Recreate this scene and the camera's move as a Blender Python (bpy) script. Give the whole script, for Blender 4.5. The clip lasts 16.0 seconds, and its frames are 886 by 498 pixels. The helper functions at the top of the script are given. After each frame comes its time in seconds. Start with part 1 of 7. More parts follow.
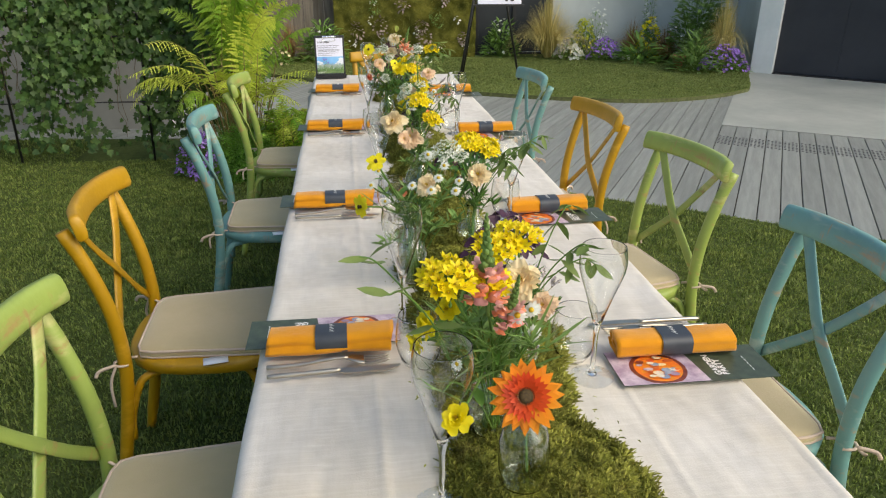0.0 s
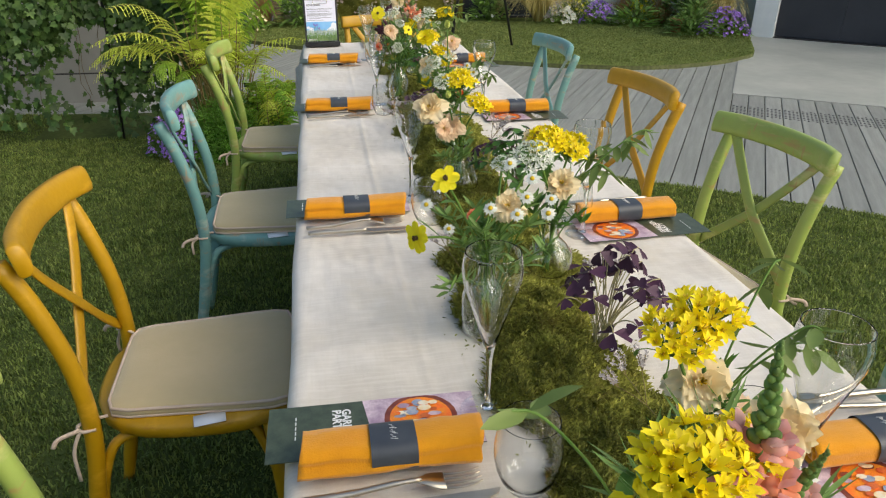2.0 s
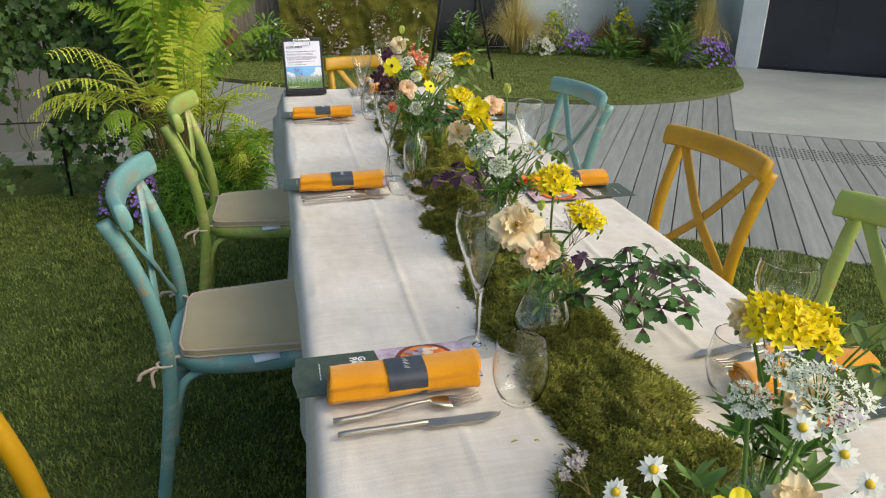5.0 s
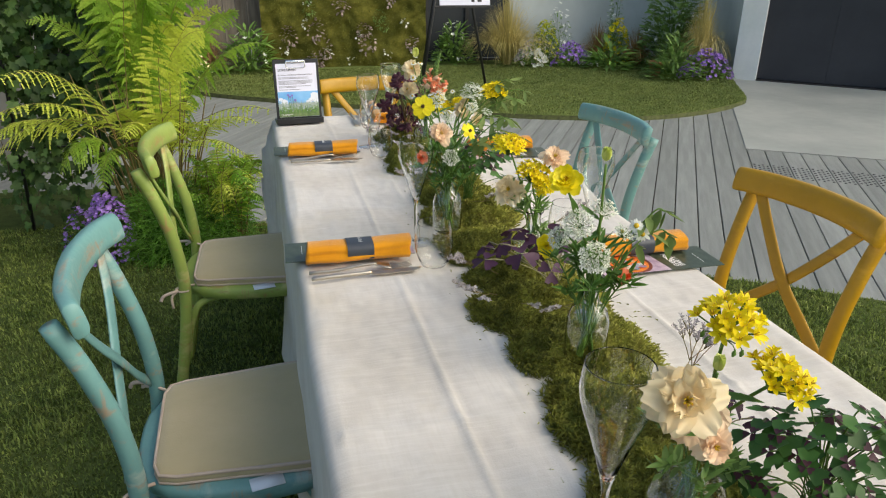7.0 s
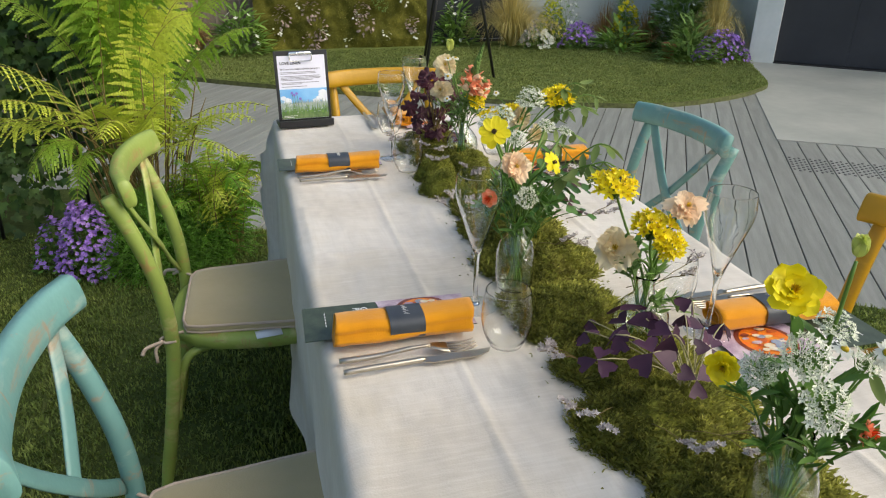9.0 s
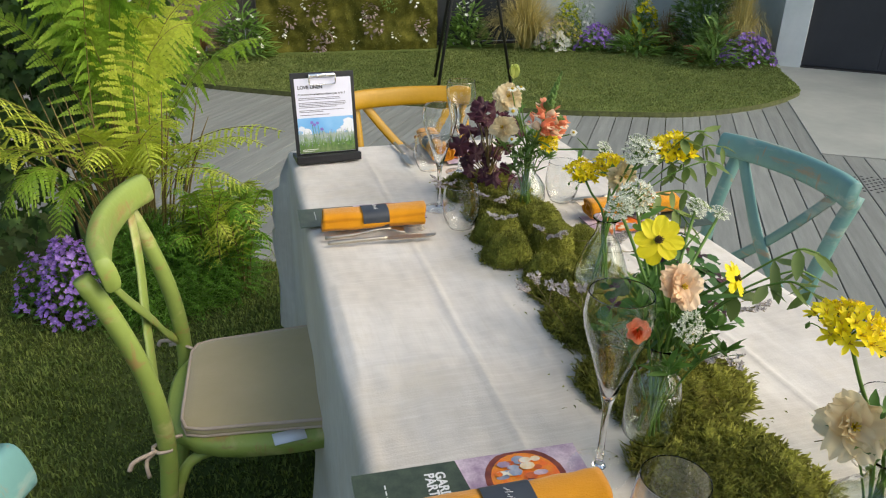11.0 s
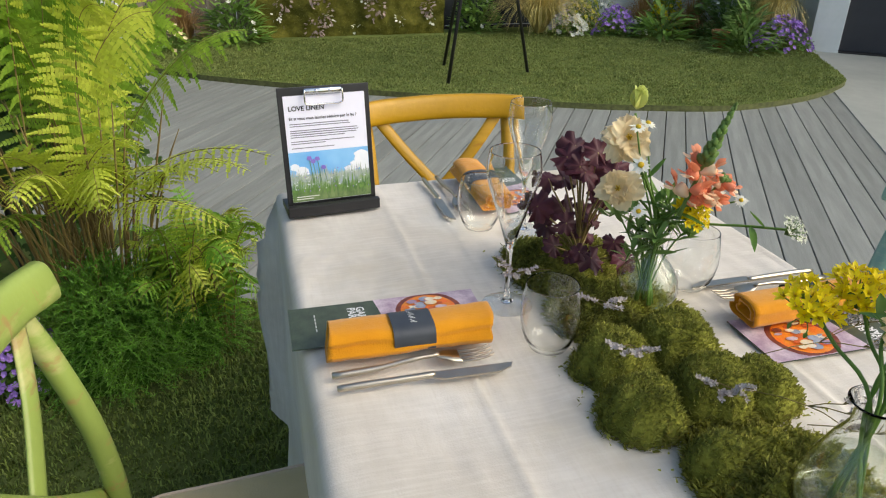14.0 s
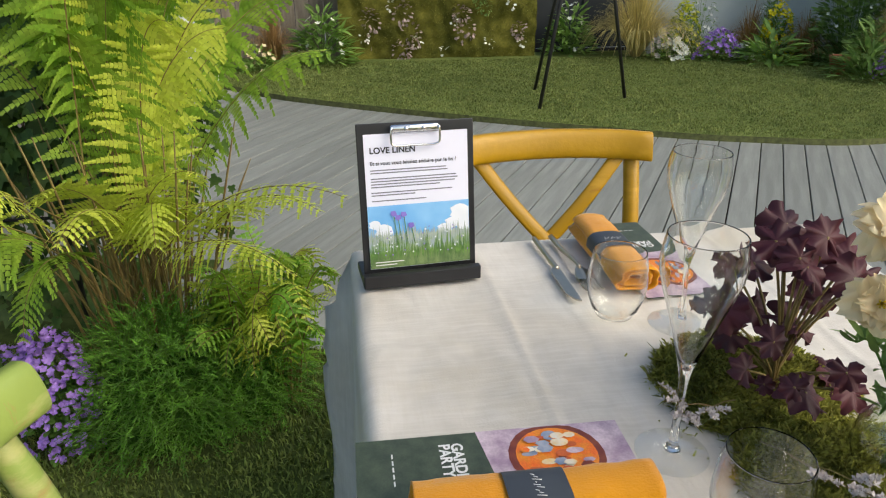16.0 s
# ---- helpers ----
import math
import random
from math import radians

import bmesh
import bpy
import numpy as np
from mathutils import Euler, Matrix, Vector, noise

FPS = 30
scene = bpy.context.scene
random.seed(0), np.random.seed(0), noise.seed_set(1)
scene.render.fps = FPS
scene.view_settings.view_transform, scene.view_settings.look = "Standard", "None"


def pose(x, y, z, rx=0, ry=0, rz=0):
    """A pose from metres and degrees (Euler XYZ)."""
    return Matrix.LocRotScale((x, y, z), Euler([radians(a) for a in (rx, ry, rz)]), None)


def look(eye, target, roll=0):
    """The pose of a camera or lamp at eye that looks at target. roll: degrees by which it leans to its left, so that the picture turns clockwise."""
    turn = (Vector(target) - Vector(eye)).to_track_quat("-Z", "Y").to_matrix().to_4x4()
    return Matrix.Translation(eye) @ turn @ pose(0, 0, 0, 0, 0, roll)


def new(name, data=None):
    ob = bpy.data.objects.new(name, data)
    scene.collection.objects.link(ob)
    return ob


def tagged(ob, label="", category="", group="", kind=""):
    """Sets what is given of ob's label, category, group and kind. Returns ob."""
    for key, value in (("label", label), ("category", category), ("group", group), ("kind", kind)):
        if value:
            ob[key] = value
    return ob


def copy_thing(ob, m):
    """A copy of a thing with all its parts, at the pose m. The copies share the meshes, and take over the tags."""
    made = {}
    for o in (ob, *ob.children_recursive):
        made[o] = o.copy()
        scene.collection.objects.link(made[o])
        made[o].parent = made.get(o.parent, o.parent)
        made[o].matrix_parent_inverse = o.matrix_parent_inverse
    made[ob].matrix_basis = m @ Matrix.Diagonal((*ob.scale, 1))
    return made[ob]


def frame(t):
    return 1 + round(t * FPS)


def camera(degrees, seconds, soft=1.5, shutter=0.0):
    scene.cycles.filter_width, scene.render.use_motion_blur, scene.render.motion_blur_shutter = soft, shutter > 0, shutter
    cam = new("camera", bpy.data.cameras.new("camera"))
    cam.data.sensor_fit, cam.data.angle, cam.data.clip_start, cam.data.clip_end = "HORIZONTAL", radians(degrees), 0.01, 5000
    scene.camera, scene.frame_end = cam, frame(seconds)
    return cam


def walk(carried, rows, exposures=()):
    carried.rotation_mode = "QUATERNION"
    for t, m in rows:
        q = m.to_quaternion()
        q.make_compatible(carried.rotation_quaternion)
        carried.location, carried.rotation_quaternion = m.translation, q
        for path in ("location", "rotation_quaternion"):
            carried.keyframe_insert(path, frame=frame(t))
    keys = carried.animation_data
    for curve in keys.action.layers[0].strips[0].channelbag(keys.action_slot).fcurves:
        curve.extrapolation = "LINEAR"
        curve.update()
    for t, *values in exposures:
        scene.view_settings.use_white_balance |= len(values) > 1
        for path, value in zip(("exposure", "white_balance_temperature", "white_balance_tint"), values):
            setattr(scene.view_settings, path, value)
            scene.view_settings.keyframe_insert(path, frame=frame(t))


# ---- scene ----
cam = camera(64.4, 16.0, 1.15)
PATH = [
    (0, (0.242, 2.029, 1.372), (0.498, 3.858, 0.604), 0.4),
    (0.5, (0.223, 2.126, 1.363), (0.492, 3.948, 0.582), 0.5),
    (1, (0.19, 2.233, 1.347), (0.463, 4.049, 0.555), 0.5),
    (1.5, (0.165, 2.348, 1.331), (0.441, 4.151, 0.512), 0.3),
    (2, (0.146, 2.449, 1.324), (0.46, 4.23, 0.47), 0.5),
    (2.5, (0.129, 2.54, 1.316), (0.49, 4.315, 0.469), 0.5),
    (3, (0.116, 2.631, 1.314), (0.513, 4.405, 0.48), 0.4),
    (3.5, (0.104, 2.729, 1.316), (0.511, 4.514, 0.512), 0.6),
    (4, (0.091, 2.826, 1.313), (0.5, 4.618, 0.525), 0.5),
    (6.5, (0.042, 3.311, 1.324), (0.493, 5.092, 0.535), 0.7),
    (7, (0.033, 3.417, 1.321), (0.504, 5.201, 0.55), 0.7),
    (7.5, (0.022, 3.517, 1.313), (0.501, 5.294, 0.53), 0.7),
    (8, (0.018, 3.621, 1.308), (0.498, 5.383, 0.492), 0.7),
    (8.5, (0.016, 3.722, 1.307), (0.499, 5.479, 0.482), 0.7),
    (9, (0.014, 3.825, 1.306), (0.501, 5.581, 0.482), 0.8),
    (11.5, (-0.008, 4.314, 1.306), (0.478, 6.068, 0.475), 0.9),
    (12, (-0.006, 4.404, 1.297), (0.505, 6.162, 0.491), 0.7),
    (12.5, (0.003, 4.495, 1.286), (0.519, 6.243, 0.462), 0.6),
    (13, (0.017, 4.598, 1.267), (0.525, 6.337, 0.419), 0.7),
    (13.5, (0.035, 4.7, 1.255), (0.533, 6.432, 0.389), 0.6),
    (14, (0.047, 4.793, 1.255), (0.531, 6.525, 0.38), 0.8),
    (14.5, (0.056, 4.878, 1.253), (0.497, 6.628, 0.392), 0.5),
    (15, (0.058, 4.954, 1.242), (0.439, 6.728, 0.401), 0.5),
    (15.5, (0.06, 5.028, 1.224), (0.378, 6.82, 0.394), 0.4),
    (16, (0.067, 5.098, 1.206), (0.344, 6.9, 0.383), 0.2),
]
walk(cam, [(t, look(eye, target, roll)) for t, eye, target, roll in PATH], [(0, 0.39, 6700, 6), (16, 0.39, 6700, 6)])

# ---- world, sun, exposure ----
SUN_EL, SUN_AZ = 38.0, 125.0          # height; compass angle from +y towards +x
world = bpy.data.worlds.new("sky")
scene.world = world
world.use_nodes = True
wn, wl = world.node_tree.nodes, world.node_tree.links
sky = wn.new("ShaderNodeTexSky")
sky.sky_type, sky.sun_disc = "NISHITA", False
sky.sun_elevation, sky.sun_rotation = radians(SUN_EL), radians(SUN_AZ)
sky.air_density, sky.dust_density = 1.0, 3.0
wl.new(sky.outputs[0], wn["Background"].inputs[0])
wn["Background"].inputs[1].default_value = 0.15
sun = new("sun", bpy.data.lights.new("sun", "SUN"))
sun.data.energy, sun.data.angle, sun.data.color = 1.5, radians(60), (1.0, 0.93, 0.82)
sa, se = radians(SUN_AZ), radians(SUN_EL)
sun.matrix_world = look((math.sin(sa) * 30 * math.cos(se), math.cos(sa) * 30 * math.cos(se), 30 * math.sin(se)), (0, 0, 0))

# ---- materials ----
def material(name, colors, rough=0.6, scale=8.0, metal=0.0, bump=0.0, bump_scale=60.0, fine=0.0, random_value=0.0, island=0.0,
             sheen=0.0, translucent=0.0, spec=0.5, stretch=(1, 1, 1), clear=0.0):
    """colors: two linear colours mixed by a broad noise; fine: strength of a second, small-scale value noise."""
    m = bpy.data.materials.new(name)
    m.use_nodes = True
    n, l = m.node_tree.nodes, m.node_tree.links
    p = n["Principled BSDF"]
    co = n.new("ShaderNodeTexCoord")
    mp = n.new("ShaderNodeMapping")
    mp.inputs["Scale"].default_value = stretch
    l.new(co.outputs["Object"], mp.inputs[0])
    t = n.new("ShaderNodeTexNoise")
    t.inputs["Scale"].default_value, t.inputs["Detail"].default_value = scale, 4
    l.new(mp.outputs[0], t.inputs["Vector"])
    ramp = n.new("ShaderNodeValToRGB")
    ramp.color_ramp.elements[0].position, ramp.color_ramp.elements[1].position = 0.35, 0.65
    ramp.color_ramp.elements[0].color, ramp.color_ramp.elements[1].color = (*colors[0], 1), (*colors[1], 1)
    l.new(t.outputs["Fac"], ramp.inputs[0])
    out = ramp.outputs[0]
    def vary(value_socket, amount, out):
        hsv = n.new("ShaderNodeHueSaturation")
        mr = n.new("ShaderNodeMapRange")
        mr.inputs["To Min"].default_value, mr.inputs["To Max"].default_value = 1 - amount, 1 + amount
        l.new(value_socket, mr.inputs["Value"])
        l.new(mr.outputs[0], hsv.inputs["Value"])
        l.new(out, hsv.inputs["Color"])
        return hsv.outputs[0]
    if fine:
        t2 = n.new("ShaderNodeTexNoise")
        t2.inputs["Scale"].default_value, t2.inputs["Detail"].default_value = scale * 9, 3
        l.new(mp.outputs[0], t2.inputs["Vector"])
        out = vary(t2.outputs["Fac"], fine, out)
    if random_value:
        oi = n.new("ShaderNodeObjectInfo")
        out = vary(oi.outputs["Random"], random_value, out)
    if island:
        ge = n.new("ShaderNodeNewGeometry")
        out = vary(ge.outputs["Random Per Island"], island, out)
    l.new(out, p.inputs["Base Color"])
    p.inputs["Roughness"].default_value, p.inputs["Metallic"].default_value = rough, metal
    p.inputs["Specular IOR Level"].default_value = spec
    p.inputs["Sheen Weight"].default_value = sheen
    p.inputs["Coat Weight"].default_value = clear
    if bump:
        tb = n.new("ShaderNodeTexNoise")
        tb.inputs["Scale"].default_value, tb.inputs["Detail"].default_value = bump_scale, 4
        l.new(mp.outputs[0], tb.inputs["Vector"])
        b = n.new("ShaderNodeBump")
        b.inputs["Strength"].default_value, b.inputs["Distance"].default_value = bump, 0.004
        l.new(tb.outputs["Fac"], b.inputs["Height"])
        l.new(b.outputs[0], p.inputs["Normal"])
    if translucent:
        tr = n.new("ShaderNodeBsdfTranslucent")
        l.new(out, tr.inputs["Color"])
        mix = n.new("ShaderNodeMixShader")
        mix.inputs[0].default_value = translucent
        l.new(p.outputs[0], mix.inputs[1])
        l.new(tr.outputs[0], mix.inputs[2])
        l.new(mix.outputs[0], n["Material Output"].inputs["Surface"])
    return m


def painted(name, base, worn, dark, bare=None):
    """Distressed paint: broad tone changes, rubbed streaks along the wood and fine grain relief."""
    m = material(name, (base, tuple(c * 0.86 for c in base)), rough=0.42, scale=6, bump=0.15, bump_scale=90, fine=0.06, random_value=0.03)
    n, l = m.node_tree.nodes, m.node_tree.links
    p = n["Principled BSDF"]
    src = p.inputs["Base Color"].links[0].from_socket
    co = n.new("ShaderNodeTexCoord")
    layers = [(8.0, 0.57, 0.66, worn, (1.0, 0.35, 1.6)), (17.0, 0.63, 0.70, dark, (1.0, 0.35, 1.6))]
    if bare:
        layers += [(1.0, 0.57, 0.66, bare, (24, 4.5, 34)), (1.0, 0.63, 0.70, bare, (44, 44, 6))]
    for sc, lo, hi, col, stretch in layers:
        mp = n.new("ShaderNodeMapping")
        mp.inputs["Scale"].default_value = stretch
        t = n.new("ShaderNodeTexNoise")
        t.inputs["Scale"].default_value, t.inputs["Detail"].default_value, t.inputs["Roughness"].default_value = sc, 6, 0.65
        l.new(co.outputs["Object"], mp.inputs[0])
        l.new(mp.outputs[0], t.inputs["Vector"])
        r = n.new("ShaderNodeMapRange")
        r.inputs["From Min"].default_value, r.inputs["From Max"].default_value = lo, hi
        r.inputs["To Max"].default_value = 0.75
        l.new(t.outputs["Fac"], r.inputs["Value"])
        mx = n.new("ShaderNodeMixRGB")
        mx.inputs[2].default_value = (*col, 1)
        l.new(r.outputs[0], mx.inputs[0])
        l.new(src, mx.inputs[1])
        src = mx.outputs[0]
    l.new(src, p.inputs["Base Color"])
    return m


def blotch(m, scale, lo, hi, col, most, stretch=(1, 1, 1)):
    """Patches of another colour over a material's own, in object space."""
    n, l = m.node_tree.nodes, m.node_tree.links
    p = n["Principled BSDF"]
    src = p.inputs["Base Color"].links[0].from_socket
    co, mp, t, r, mx = (n.new("ShaderNodeTexCoord"), n.new("ShaderNodeMapping"), n.new("ShaderNodeTexNoise"), n.new("ShaderNodeMapRange"), n.new("ShaderNodeMixRGB"))
    mp.inputs["Scale"].default_value = stretch
    t.inputs["Scale"].default_value, t.inputs["Detail"].default_value, t.inputs["Roughness"].default_value = scale, 5, 0.6
    r.inputs["From Min"].default_value, r.inputs["From Max"].default_value, r.inputs["To Max"].default_value = lo, hi, most
    mx.inputs[2].default_value = (*col, 1)
    l.new(co.outputs["Object"], mp.inputs[0])
    l.new(mp.outputs[0], t.inputs["Vector"])
    l.new(t.outputs["Fac"], r.inputs["Value"])
    l.new(r.outputs[0], mx.inputs[0])
    l.new(src, mx.inputs[1])
    l.new(mx.outputs[0], p.inputs["Base Color"])


def clear_glass(name, tint=(1, 1, 1), gloss=0.75, power=3.2):
    """Thin clear glass: see-through, with gloss that grows towards grazing angles."""
    m = bpy.data.materials.new(name)
    m.use_nodes = True
    n, l = m.node_tree.nodes, m.node_tree.links
    n.remove(n["Principled BSDF"])
    tr, gl, lw, mx = (n.new("ShaderNodeBsdfTransparent"), n.new("ShaderNodeBsdfGlossy"), n.new("ShaderNodeLayerWeight"), n.new("ShaderNodeMixShader"))
    tr.inputs[0].default_value = (*tint, 1)
    gl.inputs["Roughness"].default_value = 0.03
    lw.inputs["Blend"].default_value = 0.5
    pw, ma = n.new("ShaderNodeMath"), n.new("ShaderNodeMath")
    pw.operation, ma.operation = "POWER", "MULTIPLY_ADD"
    pw.inputs[1].default_value, ma.inputs[1].default_value, ma.inputs[2].default_value = power, gloss, 0.03
    l.new(lw.outputs["Facing"], pw.inputs[0])
    l.new(pw.outputs[0], ma.inputs[0])
    l.new(ma.outputs[0], mx.inputs[0])
    l.new(tr.outputs[0], mx.inputs[1])
    l.new(gl.outputs[0], mx.inputs[2])
    l.new(mx.outputs[0], n["Material Output"].inputs["Surface"])
    return m


GLASS = bpy.data.materials.new("clear_glass")
GLASS.use_nodes = True
_p = GLASS.node_tree.nodes["Principled BSDF"]
_p.inputs["Base Color"].default_value = (0.985, 0.995, 0.99, 1)
_p.inputs["Roughness"].default_value, _p.inputs["IOR"].default_value, _p.inputs["Transmission Weight"].default_value = 0.0, 1.5, 1.0
FOOT_GLASS = clear_glass("thin_clear_glass", (0.985, 0.992, 0.99), 0.85, 2.4)
VASE_GLASS = GLASS.copy()
VASE_GLASS.name = "vase_glass"
VASE_GLASS.node_tree.nodes["Principled BSDF"].inputs["Base Color"].default_value = (0.955, 0.975, 0.96, 1)
WATER = clear_glass("vase_water", (0.95, 0.97, 0.92), 0.2)
LINEN = material("white_linen", ((0.565, 0.515, 0.44), (0.68, 0.64, 0.58)), rough=0.85, scale=4.5, bump=0.16, bump_scale=420, fine=0.12, sheen=0.2, spec=0.2)
blotch(LINEN, 1.0, 0.45, 0.70, (0.54, 0.49, 0.40), 0.28, (200, 12, 12))
blotch(LINEN, 1.0, 0.45, 0.70, (0.80, 0.76, 0.70), 0.28, (12, 200, 12))
blotch(LINEN, 5.0, 0.54, 0.72, (0.58, 0.50, 0.36), 0.45)
YELLOW = painted("ochre_yellow_paint", (0.44, 0.24, 0.003), (0.56, 0.31, 0.02), (0.35, 0.16, 0.01))
TURQUOISE = painted("turquoise_paint", (0.150, 0.315, 0.295), (0.34, 0.42, 0.37), (0.11, 0.26, 0.27), (0.34, 0.24, 0.15))
GREEN = painted("sage_green_paint", (0.29, 0.375, 0.08), (0.48, 0.46, 0.18), (0.30, 0.20, 0.08), (0.38, 0.24, 0.09))
CUSHION = material("taupe_canvas", ((0.43, 0.355, 0.20), (0.48, 0.395, 0.23)), rough=0.9, scale=5, bump=0.2, bump_scale=350, fine=0.04, sheen=0.3, spec=0.2)
PIPING = material("beige_piping", ((0.50, 0.39, 0.31), (0.56, 0.45, 0.36)), rough=0.9, scale=30, spec=0.2)
TAG = material("white_fabric_tag", ((0.75, 0.78, 0.82), (0.80, 0.82, 0.84)), rough=0.8)
NAPKIN = material("orange_linen_napkin", ((0.60, 0.235, 0.004), (0.68, 0.28, 0.006)), rough=0.85, scale=14, bump=0.3, bump_scale=500, fine=0.06, sheen=0.3, spec=0.2)
BAND = material("slate_paper_band", ((0.035, 0.042, 0.055), (0.05, 0.058, 0.07)), rough=0.45, scale=30)
WHITE_INK = material("white_ink", ((0.75, 0.75, 0.72), (0.8, 0.8, 0.78)), rough=0.6)
DARK_INK = material("dark_ink", ((0.015, 0.015, 0.02), (0.02, 0.02, 0.025)), rough=0.6)
GREY_INK = material("grey_ink", ((0.16, 0.16, 0.2), (0.2, 0.2, 0.24)), rough=0.6)
STEEL = material("brushed_steel", ((0.50, 0.44, 0.35), (0.56, 0.50, 0.40)), rough=0.3, metal=1.0, scale=40)
CHROME = material("chrome", ((0.75, 0.75, 0.76), (0.8, 0.8, 0.8)), rough=0.1, metal=1.0)
BLACK_ACRYLIC = material("black_board", ((0.012, 0.012, 0.014), (0.02, 0.02, 0.022)), rough=0.35, scale=20)
BLACK_METAL = material("black_metal", ((0.012, 0.012, 0.013), (0.02, 0.02, 0.02)), rough=0.45, scale=20)
PAPER = material("white_paper", ((0.74, 0.74, 0.86), (0.78, 0.78, 0.89)), rough=0.6, scale=10)
MENU_GREEN = material("dark_green_print", ((0.040, 0.056, 0.036), (0.070, 0.092, 0.056)), rough=0.4, scale=60, fine=0.3)
MENU_MARBLE = material("mauve_marbled_print", ((0.36, 0.25, 0.34), (0.62, 0.50, 0.56)), rough=0.4, scale=45, fine=0.3)
PRINT_RED = material("red_print", ((0.50, 0.07, 0.02), (0.62, 0.14, 0.03)), rough=0.4, scale=60, fine=0.3)
PRINT_ORANGE = material("orange_print", ((0.80, 0.28, 0.02), (0.85, 0.16, 0.02)), rough=0.4, scale=80, fine=0.3)
PRINT_CREAM = material("cream_print", ((0.80, 0.56, 0.24), (0.76, 0.70, 0.58)), rough=0.4, scale=80)
PRINT_DARK = material("dark_red_print", ((0.16, 0.03, 0.02), (0.24, 0.06, 0.03)), rough=0.4, scale=90, fine=0.3)
PRINT_BLUE = material("slate_blue_print", ((0.20, 0.26, 0.38), (0.40, 0.42, 0.48)), rough=0.4, scale=90)
PRINT_SKY = material("blue_sky_print", ((0.10, 0.36, 0.74), (0.30, 0.58, 0.86)), rough=0.45, scale=9)
PRINT_CLOUD = material("cloud_print", ((0.72, 0.76, 0.84), (0.82, 0.84, 0.88)), rough=0.45, scale=30)
PRINT_MEADOW = material("meadow_print", ((0.06, 0.15, 0.03), (0.16, 0.30, 0.06)), rough=0.45, scale=90, fine=0.5, stretch=(1, 1, 0.3))
PRINT_MEADOW2 = material("pale_meadow_print", ((0.30, 0.40, 0.20), (0.34, 0.40, 0.48)), rough=0.45, scale=120, fine=0.4)
PRINT_MEADOW3 = material("far_meadow_print", ((0.34, 0.40, 0.42), (0.44, 0.50, 0.40)), rough=0.45, scale=120, fine=0.4)
PRINT_MEADOW4 = material("near_meadow_print", ((0.09, 0.16, 0.05), (0.20, 0.28, 0.10)), rough=0.45, scale=140, fine=0.5, stretch=(1, 0.3, 1))
PRINT_VIOLET = material("violet_print", ((0.20, 0.14, 0.55), (0.30, 0.22, 0.65)), rough=0.45)
# plants
def leafy(name, a, b, tl=0.35, isl=0.3, rough=0.5):
    return material(name, (a, b), rough=rough, scale=14, island=isl, translucent=tl, spec=0.35)


EDGE = material("turf_edge", ((0.07, 0.08, 0.028), (0.13, 0.145, 0.05)), rough=0.95, scale=30, fine=0.4, bump=0.6)
STEM = leafy("green_stem", (0.10, 0.20, 0.03), (0.15, 0.26, 0.05), 0.1, 0.15)
LEAF = leafy("green_leaf", (0.08, 0.18, 0.03), (0.14, 0.27, 0.05))
LEAF_BED = leafy("bed_leaf", (0.15, 0.28, 0.05), (0.25, 0.40, 0.09))
LEAF_PALE = leafy("pale_green_leaf", (0.16, 0.28, 0.07), (0.24, 0.36, 0.10))
STALK_PALE = leafy("pale_leaf_stalk", (0.36, 0.33, 0.16), (0.46, 0.42, 0.24), 0.1, 0.2)
PURPLE_LEAF = leafy("purple_leaf", (0.055, 0.02, 0.045), (0.09, 0.035, 0.07), 0.2)
OXALIS_GREEN = leafy("dark_green_clover_leaf", (0.035, 0.10, 0.02), (0.07, 0.17, 0.03), 0.25)
OXALIS_HEART = leafy("maroon_leaf_mark", (0.06, 0.02, 0.03), (0.09, 0.03, 0.04), 0.2)
HEUCHERA = leafy("maroon_leaf", (0.034, 0.009, 0.015), (0.082, 0.018, 0.028), 0.2)
YELLOW_PETAL = leafy("yellow_petal", (0.84, 0.71, 0.012), (0.90, 0.79, 0.03), 0.3, 0.12)
GOLD_PETAL = leafy("golden_petal", (0.88, 0.70, 0.008), (0.92, 0.78, 0.015), 0.3, 0.15)
YELLOW_EYE = leafy("yellow_stamens", (0.55, 0.36, 0.01), (0.65, 0.45, 0.02), 0.0, 0.3)
ORANGE_PETAL = leafy("orange_petal", (0.85, 0.24, 0.008), (0.88, 0.34, 0.015), 0.25, 0.12)
RED_PETAL = leafy("red_orange_petal", (0.66, 0.06, 0.01), (0.75, 0.10, 0.015), 0.25, 0.12)
DARK_EYE = material("dark_flower_eye", ((0.04, 0.02, 0.01), (0.12, 0.08, 0.02)), rough=0.8, scale=500)
CREAM_PETAL = leafy("cream_petal", (0.90, 0.73, 0.42), (0.94, 0.82, 0.56), 0.3, 0.1)
PEACH_PETAL = leafy("peach_petal", (0.90, 0.66, 0.43), (0.94, 0.77, 0.56), 0.3, 0.1)
WHITE_PETAL = leafy("white_petal", (0.78, 0.80, 0.72), (0.84, 0.85, 0.80), 0.3, 0.08)
PINK_PETAL = leafy("pink_petal", (0.80, 0.34, 0.34), (0.86, 0.54, 0.44), 0.3, 0.15)
CORAL_PETAL = leafy("coral_petal", (0.84, 0.24, 0.11), (0.87, 0.40, 0.24), 0.3, 0.15)
LILAC_PETAL = leafy("lilac_petal", (0.33, 0.17, 0.60), (0.46, 0.29, 0.72), 0.3, 0.25)
DRIED = leafy("dried_lilac_flower", (0.48, 0.43, 0.42), (0.62, 0.57, 0.55), 0.2, 0.25)
